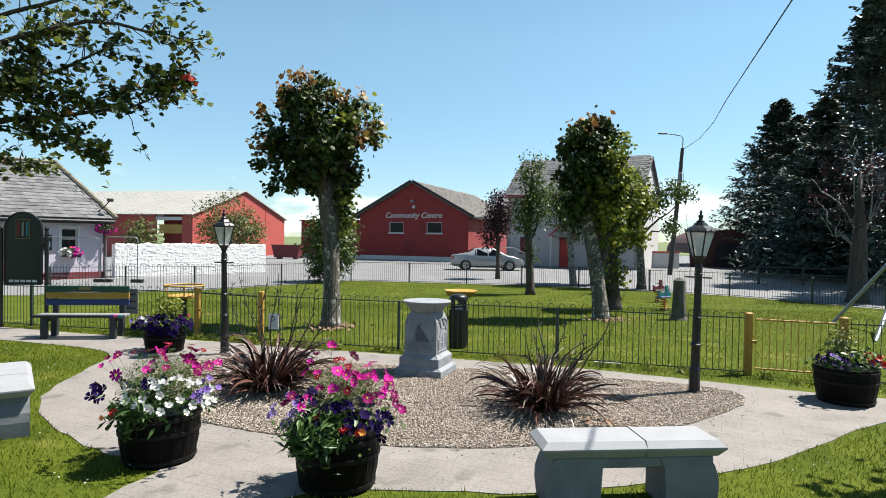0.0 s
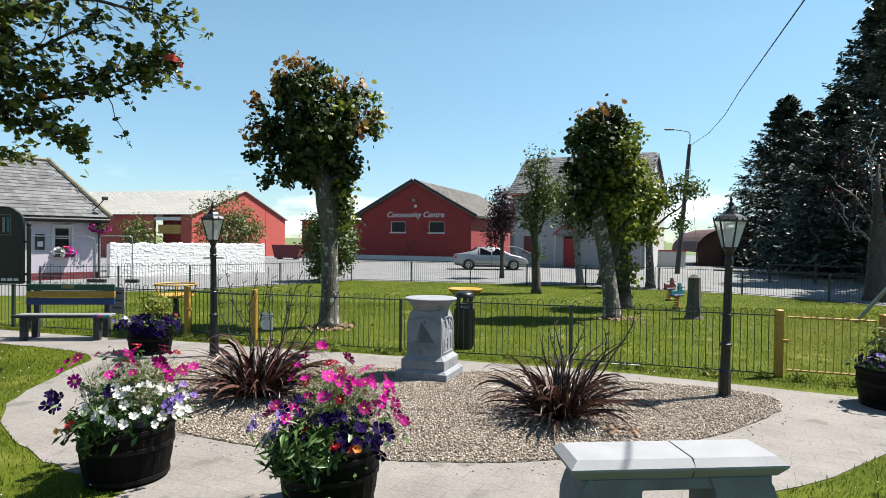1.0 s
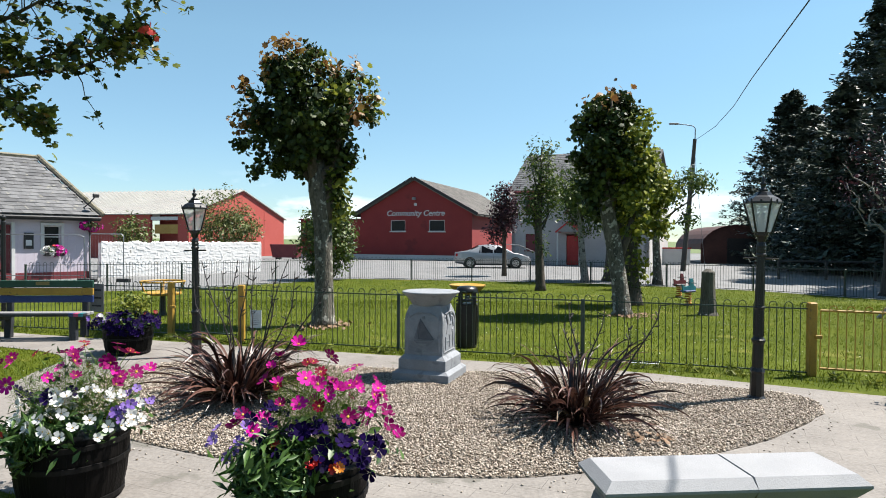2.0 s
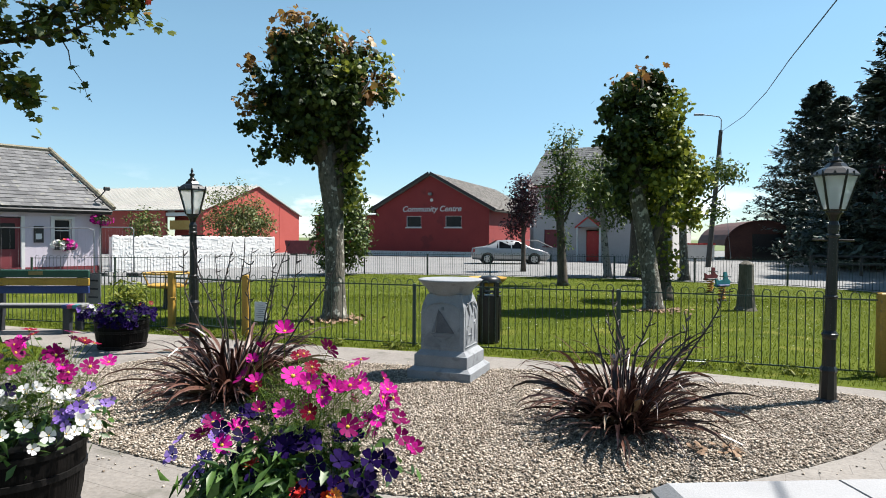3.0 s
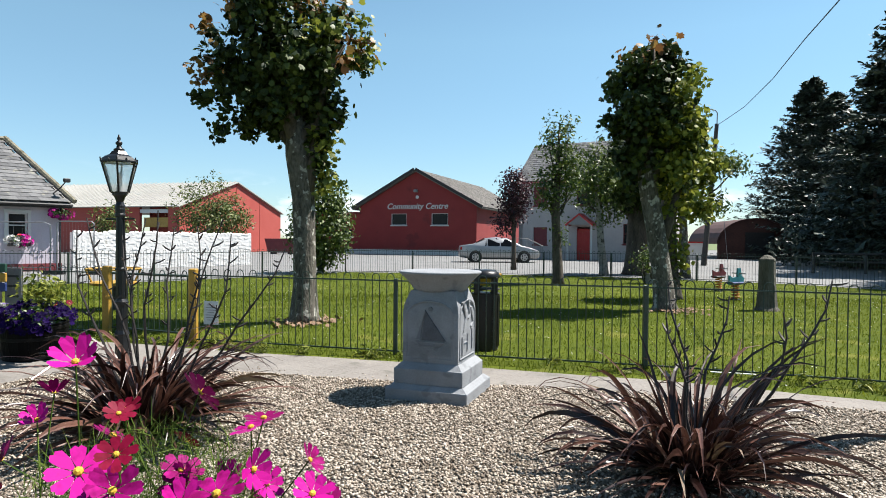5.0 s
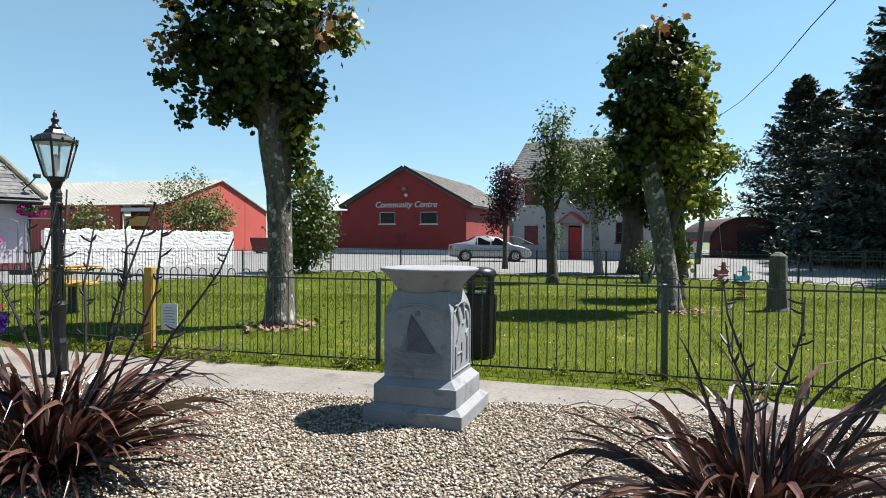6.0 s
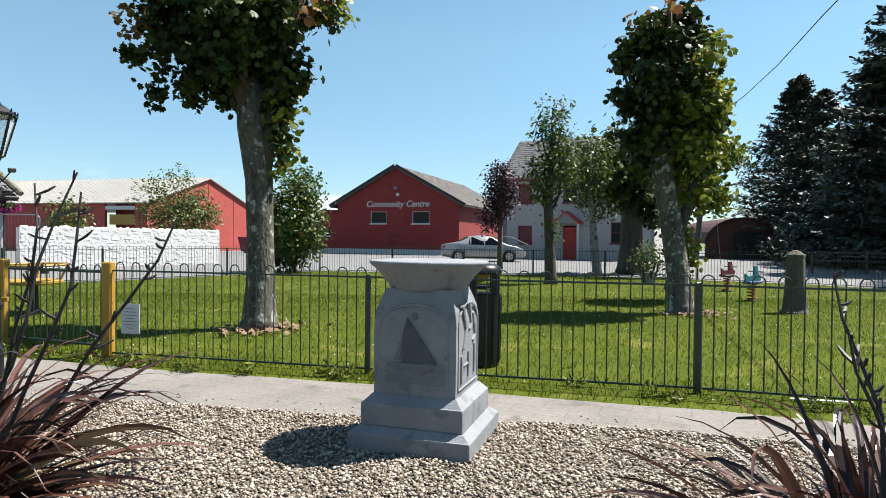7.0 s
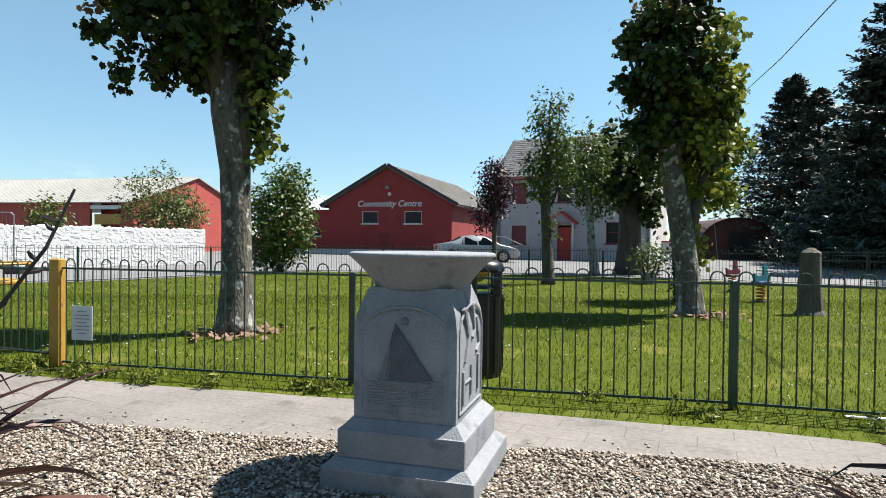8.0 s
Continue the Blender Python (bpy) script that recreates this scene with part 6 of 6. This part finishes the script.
tree("sycamore_tree", "pollarded sycamore with a dense dark crown and russet tips", (-2.62, 13.9),
     ([(0, 0, -0.05), (0.0, 0, 0.12), (0.01, 0, 0.6), (0.0, 0, 1.3), (-0.02, 0, 2.0), (-0.10, 0, 2.7), (-0.16, 0, 3.3)], [0.31, 0.235, 0.19, 0.175, 0.18, 0.21, 0.17]),
     limbs_to((-0.12, 0, 2.75), tips, 0.10) + [([(0.02, 0, 1.9), (0.12, -0.05, 2.5), (0.22, 0, 3.2), (0.3, 0, 3.9)], [0.11, 0.10, 0.09, 0.05]), ([(0.25, 0, 3.35), (0.5, 0.02, 3.25), (0.62, 0, 3.2)], [0.03, 0.025, 0.012])],
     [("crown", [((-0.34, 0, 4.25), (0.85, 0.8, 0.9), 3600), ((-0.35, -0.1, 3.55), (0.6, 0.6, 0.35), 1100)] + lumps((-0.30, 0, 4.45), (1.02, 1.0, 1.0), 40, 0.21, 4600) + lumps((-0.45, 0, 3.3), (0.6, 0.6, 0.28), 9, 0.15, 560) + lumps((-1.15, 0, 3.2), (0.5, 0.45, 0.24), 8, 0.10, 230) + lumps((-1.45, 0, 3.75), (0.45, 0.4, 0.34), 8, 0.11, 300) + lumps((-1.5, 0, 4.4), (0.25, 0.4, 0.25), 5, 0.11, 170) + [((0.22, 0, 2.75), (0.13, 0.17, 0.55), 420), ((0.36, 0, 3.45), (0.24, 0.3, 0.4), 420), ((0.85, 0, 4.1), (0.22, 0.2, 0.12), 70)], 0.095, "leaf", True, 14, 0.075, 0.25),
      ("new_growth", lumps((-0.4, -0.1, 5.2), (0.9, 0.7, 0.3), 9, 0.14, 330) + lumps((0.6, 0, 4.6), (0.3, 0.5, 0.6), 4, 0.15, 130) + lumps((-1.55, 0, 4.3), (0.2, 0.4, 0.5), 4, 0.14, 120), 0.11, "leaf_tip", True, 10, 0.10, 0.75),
      # paler leaves towards the top right paint in the sun
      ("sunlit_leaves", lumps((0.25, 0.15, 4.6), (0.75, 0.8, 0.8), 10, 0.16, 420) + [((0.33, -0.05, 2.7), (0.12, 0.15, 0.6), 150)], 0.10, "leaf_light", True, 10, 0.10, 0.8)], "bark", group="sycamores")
tree("sycamore_tree", "sycamore with a leaning trunk and crown tinted sunlit yellow-green", (3.92, 16.1),
     ([(0, 0, -0.05), (0, 0, 0.12), (-0.06, 0, 0.7), (-0.2, 0, 1.6), (-0.38, 0, 2.5), (-0.42, 0, 3.4)], [0.30, 0.22, 0.185, 0.18, 0.17, 0.12]),
     limbs_to((-0.35, 0, 2.4), [(-1.0, 0.1, 4.1), (-0.4, -0.4, 5.0), (0.1, 0.3, 5.0), (0.6, -0.1, 4.2), (-0.2, 0.6, 4.4)], 0.10) + [([(-0.12, 0, 1.2), (0.1, 0.05, 1.8), (0.35, 0.05, 2.8)], [0.10, 0.09, 0.04])],
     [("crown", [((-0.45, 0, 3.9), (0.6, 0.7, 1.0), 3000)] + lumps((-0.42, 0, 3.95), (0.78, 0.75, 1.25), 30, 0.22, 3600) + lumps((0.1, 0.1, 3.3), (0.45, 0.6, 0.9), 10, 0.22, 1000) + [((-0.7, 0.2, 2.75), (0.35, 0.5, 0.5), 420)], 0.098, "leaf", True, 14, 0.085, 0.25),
      # pale leaves over the right half paint its sunlit side
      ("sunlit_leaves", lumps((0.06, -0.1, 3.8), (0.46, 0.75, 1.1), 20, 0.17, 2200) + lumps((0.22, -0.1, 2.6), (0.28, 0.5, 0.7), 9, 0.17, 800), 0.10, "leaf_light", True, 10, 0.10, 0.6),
      ("new_growth", [((-0.4, 0, 4.9), (0.5, 0.5, 0.35), 180)], 0.13, "leaf_tip", True, 10, 0.10, 0.7)], "bark", group="sycamores")
tree("sycamore_tree", "ivy-clad sycamore with bright green leaves", (4.86, 18.5),
     ([(0, 0, -0.05), (0, 0, 0.12), (-0.08, 0, 0.8), (-0.12, 0, 1.8), (0.0, 0, 3.0), (0.1, 0, 4.0)], [0.30, 0.24, 0.21, 0.20, 0.14, 0.06]),
     limbs_to((-0.05, 0, 2.2), [(0.6, 0, 3.8), (-0.3, 0.2, 4.0), (0.3, -0.3, 4.2)], 0.09),
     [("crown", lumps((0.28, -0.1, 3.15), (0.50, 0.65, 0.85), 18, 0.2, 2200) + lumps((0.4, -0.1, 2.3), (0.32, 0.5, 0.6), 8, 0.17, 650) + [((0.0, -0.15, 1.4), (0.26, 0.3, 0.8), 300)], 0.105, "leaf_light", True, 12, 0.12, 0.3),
      ("ivy", [((-0.08, 0, 0.9), (0.26, 0.26, 0.9), 500)], 0.09, "leaf", False, 8, 0.05, 0.75)], "bark_dark", group="sycamores")
tree("young_tree", "slender young tree with a thin airy crown", (2.95, 23.0),
     ([(0, 0, -0.05), (0, 0, 0.2), (-0.05, 0, 1.2), (-0.1, 0, 2.2), (-0.05, 0, 3.5), (0, 0, 4.9)], [0.22, 0.17, 0.14, 0.13, 0.08, 0.02]),
     limbs_to((-0.1, 0, 2.0), [(-0.6, 0, 3.4), (0.5, 0.1, 3.6), (-0.3, 0, 4.6), (0.25, 0, 5.0), (0.35, 0, 2.7)], 0.05),
     [("crown", [((0, 0, 4.2), (0.55, 0.55, 1.0), 1300), ((-0.25, 0, 2.9), (0.5, 0.5, 0.75), 1000), ((0.35, 0, 3.2), (0.4, 0.4, 0.7), 700), ((0, 0, 1.6), (0.2, 0.2, 0.7), 140)], 0.12, "leaf_shrub", False, 9, 0.12, 0.2)], "bark_dark")
tree("purple_tree", "small purple-leaved tree by the back fence", (2.35, 31.5),
     ([(0, 0, -0.05), (0, 0, 0.5), (0, 0, 1.3), (-0.05, 0, 2.5), (0, 0, 3.8)], [0.14, 0.11, 0.10, 0.07, 0.02]), limbs_to((0, 0, 1.4), [(-0.6, 0, 2.8), (0.5, 0, 3.2), (0.1, 0.3, 4.0)], 0.05),
     [("crown", [((0, 0, 3.3), (0.7, 0.7, 1.15), 2800), ((-0.5, 0, 2.0), (0.5, 0.5, 0.5), 400)], 0.15, "leaf_purple", False, 10, 0.14, 0.3)], "bark_dark")
tree("birch_tree", "pale-barked young tree with light green leaves", (5.40, 27.5),
     ([(0, 0, -0.05), (0, 0, 0.2), (-0.1, 0, 1.0), (-0.2, 0, 2.2), (-0.3, 0, 3.6), (-0.25, 0, 4.8)], [0.22, 0.17, 0.14, 0.12, 0.08, 0.02]), limbs_to((-0.2, 0, 2.2), [(-1.0, 0, 3.6), (0.3, 0.2, 3.8), (-0.4, 0, 4.8)], 0.05),
     [("crown", [((-0.45, 0, 3.7), (0.9, 0.8, 1.2), 2600), ((0.1, 0, 2.4), (0.5, 0.5, 0.5), 350)], 0.14, "leaf_shrub", False, 10, 0.15, 0.25)], "bark_pale")
tree("park_tree", "old thick-trunked tree with a dark crown", (6.95, 28.6),
     ([(0, 0, -0.05), (0, 0, 0.3), (0, 0, 1.0), (0, 0, 2.0), (-0.1, 0, 3.5)], [0.62, 0.50, 0.42, 0.38, 0.2]), limbs_to((0, 0, 1.9), [(-1.2, 0, 3.8), (0.8, 0, 4.0), (-0.2, 0, 5.0)], 0.15),
     [("crown", [((-0.4, 0, 3.9), (1.3, 1.1, 1.4), 2400), ((0.5, 0, 2.6), (0.6, 0.6, 0.8), 500)], 0.2, "leaf", True, 12, 0.2, 0.3)], "bark_dark")
tree("park_tree", "tree with layered side branches near the street pole", (8.12, 26.6),
     ([(0, 0, -0.05), (0, 0, 0.3), (-0.05, 0, 1.2), (-0.1, 0, 2.3), (0, 0, 3.6), (0.1, 0, 4.6)], [0.24, 0.18, 0.15, 0.13, 0.08, 0.02]), limbs_to((-0.1, 0, 2.2), [(1.9, 0, 4.1), (1.2, 0, 2.7), (-0.6, 0, 4.4), (0.7, 0, 4.6)], 0.06),
     [("crown", [((-0.5, 0, 4.0), (0.9, 0.8, 1.2), 2000), ((1.5, 0, 4.2), (0.75, 0.6, 0.42), 620), ((1.2, 0, 2.6), (0.35, 0.4, 0.4), 220), ((0.6, 0, 3.6), (0.5, 0.5, 0.6), 350)], 0.16, "leaf_shrub", False, 10, 0.14, 0.25)], "bark")


def shrub(name, label, base, blobs, size, material, trunk_h):
    s = thing(name, label, "shrub", (*base, 0))
    for k in range(5):
        a = 2 * math.pi * k / 5
        part("stem", tube(B(), bent((0.08 * math.cos(a), 0.08 * math.sin(a), -0.03), (0.35 * math.cos(a), 0.35 * math.sin(a), trunk_h), 0.04), [0.05, 0.045, 0.04, 0.03, 0.02, 0.01], 6), "bark_dark", s)
    foliage("foliage", blobs, size, material, s, False, 10, 0.15, 0.35)
    return s


shrub("evergreen_shrub", "tall upright green shrub by the back fence", (-5.4, 27.6), [((0, 0, 1.7), (1.15, 1.1, 1.5), 4600), ((0.35, 0, 3.0), (0.75, 0.7, 0.75), 900), ((-0.4, 0, 0.6), (0.6, 0.6, 0.6), 500)], 0.17, "leaf_shrub", 2.2)
shrub("garden_bush", "rounded olive-green bush above the white wall", (-13.0, 35.6), [((0.2, 0, 2.1), (1.9, 1.6, 1.15), 4200), ((1.0, 0, 2.6), (1.0, 1.0, 0.9), 1600), ((-0.2, 0, 3.5), (1.2, 0.9, 0.9), 560), ((-1.3, 0, 3.1), (1.0, 0.8, 0.9), 260), ((0.3, 0, 4.2), (0.7, 0.6, 0.5), 110)], 0.15, "leaf_olive", 3.0)
shrub("garden_bush", "low olive bush behind the cottage corner", (-17.0, 33.6), [((0, 0, 2.0), (0.9, 0.8, 0.8), 900), ((0.3, 0, 1.0), (1.2, 0.8, 0.8), 700)], 0.18, "leaf_olive", 1.8)
pt = shrub("potted_shrub", "small round shrub in a grey pot on the lawn", (5.9, 23.6), [((0, 0, 0.75), (0.32, 0.32, 0.36), 700)], 0.1, "leaf_shrub", 0.7)
part("pot", lathe(B(), [(0.15, 0), (0.2, 0.3), (0.21, 0.32), (0.18, 0.32)], 14), "pot", pt)


def conifer(label, base, h, r, n, lean=0.0):
    """A spruce: drooping branch sprays that shorten towards the top."""
    t = thing("conifer_tree", label, "conifer", (*base, 0), 0, "conifers")
    part("trunk", tube(B(), [(0, 0, -0.05), (0, 0, h * 0.4), (lean, 0, h)], [0.38, 0.25, 0.03], 8), "bark_dark", t)
    k = int(n / 34)
    hh = 0.06 + 0.94 * rng.random(k) ** 1.15
    az = rng.random(k) * 2 * math.pi
    ln = r * (1 - hh) ** 0.80 * (0.55 + 0.62 * rng.random(k)) + 0.22
    idx = rng.integers(0, k, n)
    s = 0.12 + 0.88 * rng.random(n) ** 0.65
    d = np.column_stack([np.cos(az[idx]), np.sin(az[idx]), np.zeros(n)])
    side = np.column_stack([-d[:, 1], d[:, 0], np.zeros(n)])
    p = d * (ln[idx] * s)[:, None]
    # boughs dip, then turn up at the tip; side twigs spread flat and shorten towards it
    p[:, 2] += h * hh[idx] - 0.30 * ln[idx] * s + 0.26 * ln[idx] * s ** 2.6
    off = rng.normal(size=n) * 0.16 * ln[idx] ** 0.6 * (1.12 - s)
    p += side * off[:, None]
    p[:, 2] -= 0.12 * rng.random(n) * (1.2 - s) + 0.25 * np.abs(off)
    p += rng.normal(size=(n, 3)) * 0.05
    p[:, 0] += lean * p[:, 2] / h
    nrm = rng.normal(size=(n, 3)) * 0.35 + np.array([0, 0, 1.0])
    spin = d + side * np.sign(off)[:, None] * 0.7 + rng.normal(size=(n, 3)) * 0.25
    spin[:, 2] = 0.25
    fr = frames_for(nrm, np.cross(spin, np.array([0, 0, 1.0])) + 0.01)
    tv, tf = [(0, -0.5, 0), (0.13, 0.0, 0.03), (0.20, 0.34, -0.05), (0, 0.62, 0.02), (-0.20, 0.34, -0.05), (-0.13, 0.0, 0.03)], [(0, 1, 5), (1, 2, 3), (1, 3, 5), (5, 3, 4)]
    part("needles", scattered("needles", tv, tf, np.maximum(p, (-99, -99, 0.15)), fr, 0.26 + 0.30 * rng.random(n)), "needle", t)
    return t


conifer("tall dark spruce behind the hut", (29.0, 56.0), 14.8, 7.0, 30000)
conifer("very tall dark spruce at the edge of the road", (27.8, 42.0), 18.6, 7.0, 34000)
conifer("dark spruce in a row beside the road", (33.5, 44.0), 17.0, 7.0, 9000)
conifer("dark spruce in a row beside the road", (27.0, 49.5), 12.0, 6.0, 14000)
conifer("broad dark spruce above the hedge", (21.6, 36.5), 10.5, 4.4, 12000)
# two spruces, largely out of view, added so their shade darkens the road
conifer("dark spruce added to shade the road", (22.6, 31.5), 19.0, 6.6, 14000)
conifer("dark spruce added to shade the road", (21.8, 25.2), 18.0, 6.0, 12000)
shrub("hedge", "dark overgrown hedge under the spruces", (24.0, 37.5), [((0, 0, 1.4), (4.0, 1.2, 1.5), 3200), ((-4.0, 1.5, 1.1), (2.6, 1.0, 1.2), 1800), ((4.5, -2, 1.4), (3.5, 1.5, 1.7), 2400)], 0.25, "needle", 2.0)
pf = thing("rail_fence", "low dark timber rail fence beside the road", "fence")
for k in range(5):
    part("post", box(B(), (15.2 + 1.9 * k, 31.0 - 0.5 * k, 0.45), (0.1, 0.1, 0.9), 0.01), "pole_wood", pf)
for z in (0.5, 0.85):
    part("rail", tube(B(), [(15.2, 31.0, z), (22.8, 29.0, z)], 0.045, 6), "pole_wood", pf)

# half-bare purple tree
bt = [(-1.3, 0.1, 3.0), (-0.9, -0.3, 3.7), (-0.3, 0.2, 5.2), (0.3, -0.1, 5.0), (1.0, 0.2, 4.6), (-1.2, -0.2, 2.4), (0.8, 0.1, 3.4)]
# dark trunk and pale limbs paint a shaded bole under lit branches
tree("bare_branched_tree", "tree with bare branches painted sun-pale and sparse purple leaves", (14.25, 22.0),
     ([(0, 0, -0.05), (0, 0, 0.15), (0, 0, 0.9), (0.02, 0, 2.0), (0, 0, 3.2), (0, 0, 4.6)], [0.45, 0.35, 0.29, 0.26, 0.16, 0.03]), limbs_to((0, 0, 1.9), bt, 0.045, 0.15) + [(bent(Vector(t_) * 0.7 + Vector((0, 0, 0.6)), Vector(t_) + Vector((0.5 * rng.normal(), 0.2, 0.5 + 0.3 * rng.random())), 0.08), [0.03, 0.028, 0.025, 0.02, 0.015, 0.006]) for t_ in bt],
     [("crown", [((0, 0, 4.0), (1.7, 1.2, 1.5), 900), ((1.0, 0, 4.6), (1.0, 0.9, 0.9), 500)], 0.12, "leaf_purple", False, 9, 0.15, 0.3)], "bark_dark", pale=True)

# overhanging tree beside the lawn: long boughs, side twigs, and leaves set along the twigs
def bough(pts, r0, n=14):
    pts = [Vector(p) for p in pts]
    out = []
    for i in range(n):
        f = i / (n - 1) * (len(pts) - 1)
        k = min(int(f), len(pts) - 2)
        out.append(pts[k].lerp(pts[k + 1], f - k) + Vector(rng.normal(size=3) * 0.025))
    return out, [r0 * (1 - 0.88 * i / (n - 1)) for i in range(n)]


BOUGHS = [([(0.1, 0, 2.6), (1.6, 0.1, 3.3), (2.9, 0.2, 3.72), (3.8, 0.25, 3.76), (4.7, 0.3, 3.92), (5.85, 0.3, 4.28)], 0.075, 0.30),
          ([(0.15, 0, 3.0), (1.7, 0.2, 3.5), (2.9, 0.1, 4.05), (3.6, 0.1, 4.45), (4.3, 0.2, 4.62), (5.0, 0.1, 4.98)], 0.075, 0.30),
          ([(0.2, 0, 3.4), (1.8, -0.1, 4.2), (3.2, 0.0, 4.85), (4.4, 0.1, 5.22), (5.5, 0.2, 5.14), (6.05, 0.2, 4.92)], 0.065, 0.30),
          ([(0.2, 0, 3.8), (1.8, 0.3, 4.9), (3.4, 0.4, 5.55), (4.8, 0.3, 5.75), (5.9, 0.2, 5.62)], 0.06, 0.34),
          ([(0.1, 0, 2.4), (1.4, 0.2, 2.8), (2.6, 0.4, 3.15), (3.5, 0.4, 3.08)], 0.045, 0.24),
          ([(2.9, 0.2, 3.72), (3.6, 0.2, 3.5), (4.2, 0.25, 3.4), (4.55, 0.25, 3.18)], 0.02, 0.2),
          ([(4.0, 0.2, 3.8), (4.7, 0.3, 4.15), (5.4, 0.3, 4.35), (5.75, 0.3, 4.42)], 0.018, 0.22),
          ([(2.6, 0.0, 4.0), (3.3, -0.2, 4.3), (3.7, -0.2, 4.05), (4.4, -0.1, 4.1)], 0.02, 0.24),
          ([(2.2, 0.1, 3.55), (3.0, 0.3, 4.3), (3.4, 0.4, 5.0), (3.9, 0.5, 5.3)], 0.025, 0.3)]
limbs_o, spots_o = [], []
for pts, r0, reach in BOUGHS:
    path_, rad_ = bough(pts, r0)
    limbs_o.append((path_, rad_))
    for i in range(3, len(path_)):
        for _ in range(5):
            a = path_[i - 1].lerp(path_[i], rng.random())
            tip = a + Vector((0.16 + reach * (0.5 * rng.random()), reach * 0.8 * rng.normal(), reach * (0.75 * rng.normal() + 0.05)))
            limbs_o.append((bent(a, tip, 0.03, 5), [0.008, 0.007, 0.006, 0.004, 0.002]))
            for _k in range(9):
                u = 0.35 + 0.75 * rng.random()
                spots_o.append(tuple(a.lerp(tip, u) + Vector(rng.normal(size=3) * 0.055)))
spots_o = np.array(spots_o)
over = tree("overhanging_tree", "spreading sycamore reaching over the lawn with dappled leaves", (-9.95, 9.3),
            ([(0, 0, -0.05), (0, 0, 0.3), (0.05, 0, 1.5), (0.1, 0, 2.6), (0.2, 0, 3.8), (0.3, 0, 5.5)], [0.4, 0.3, 0.25, 0.24, 0.18, 0.08]), limbs_o,
            [("crown", [((1.2, 0, 5.4), (1.9, 1.6, 1.1), 900), ((2.6, 0.1, 4.6), (1.0, 0.8, 0.6), 260)], 0.10, "leaf", True, 14, 0.10, 0.2),
             ("red_leaves", [((5.95, 0.25, 4.5), (0.07, 0.1, 0.12), 9)], 0.09, "leaf_red", True, 9, 0.03, 0.4)], "bark_dark")
pick = rng.random(len(spots_o))
for lo_, hi_, m_ in ((0.0, 0.40, "leaf"), (0.40, 0.76, "leaf_olive"), (0.76, 0.97, "leaf_light"), (0.97, 1.01, "leaf_tip")):
    sel = spots_o[(pick >= lo_) & (pick < hi_)]
    up_ = rng.normal(size=(len(sel), 3)) * 0.55 + np.array([0.15, 0, 0.9])
    tagged(part("leaves", scattered("leaves", LOBED_V, LOBED_F, sel, frames_for(up_), 0.060 + 0.045 * rng.random(len(sel))), m_, over), kind="stuff")
tree("shade_tree", "leafy tree shading the lawn corner", (10.3, 4.9),
     ([(0, 0, -0.05), (0, 0, 0.3), (-0.1, 0, 1.5), (-0.3, 0, 2.8), (-0.5, 0, 4.5)], [0.35, 0.26, 0.22, 0.2, 0.08]),
     limbs_to((-0.2, 0, 2.5), [(-4.0, 0.6, 4.4), (-3.4, -0.6, 5.0), (0.8, 0.3, 5.0), (-5.6, 0.2, 4.3)], 0.09),
     [("crown", [((-3.5, 0.5, 4.6), (1.3, 1.2, 0.9), 1300), ((0, 0, 5.2), (2.0, 1.8, 1.2), 1200)], 0.15, "leaf", True, 12, 0.16, 0.2)], "bark_dark")


# ---- small things on the ground ----
def fallen(name, centre, spread, n, label):
    p = np.column_stack([rng.normal(size=(n, 2)) * spread + np.array(centre), 0.03 + 0.02 * rng.random(n)])
    return solo(name, scattered(name, LOBED_V, LOBED_F, p, frames_for(rng.normal(size=(n, 3)) * 0.4 + np.array([0, 0, 1])), 0.05 + 0.03 * rng.random(n)), "tarp", label, "leaf litter", kind="stuff")


fallen("leaf_litter", (-2.55, 13.75), 0.26, 150, "dry brown leaves round the foot of the sycamore")
fallen("leaf_litter", (4.02, 15.95), 0.26, 150, "dry brown leaves round the foot of the leaning sycamore")
pb_ = rng.random((2600, 2)) * np.array([8.5, 6.0]) + np.array([-4.3, 5.0])
edge = inside(pb_, [(x * 1.08 - 0.02, (y - 8) * 1.16 + 8) for x, y in BED]) & ~inside(pb_, BED) & inside(pb_, PATH_EDGE)
pb_ = pb_[edge][:260]
solo("stray_gravel", scattered("stray_gravel", OCT_V, OCT_F, np.column_stack([pb_, np.full(len(pb_), 0.013)]), frames_for(rng.normal(size=(len(pb_), 3)) * 0.4 + np.array([0, 0, 1])), 0.007 + 0.008 * rng.random(len(pb_))), "stone_chip", "stray gravel stones kicked onto the path", "gravel", kind="stuff")
weeds = []
for _ in range(46):
    s_ = rng.random() * 11.5
    p_, a_ = along([(x, y - 0.28) for x, y in FRONT[2:8]], s_) or (Vector((0, 11.0)), 0)
    weeds.append(((p_.x + 0.06 * rng.normal(), p_.y + 0.10 * rng.normal(), 0.05), (0.09, 0.07, 0.05), 26))
wp, wq = crown_points(weeds, 5, 0.03, 0.2)
solo("weeds", scattered("weeds", LANCE_V, OVAL_F, np.maximum(wp, (-99, -99, 0.03)), frames_for(wq), 0.06 + 0.05 * rng.random(len(wp))), "leaf_light", "low broad-leaved weeds along the fence foot", "weeds", kind="stuff")
litter = solo("litter_strip", box(B(), (0, 0, 0.0), (0.42, 0.035, 0.006), 0.002), "white_paint", "thin white plastic strip lying by the fence", "litter")
litter.matrix_basis = pose(2.62, 10.12, 0.06, 0, 0, -14)
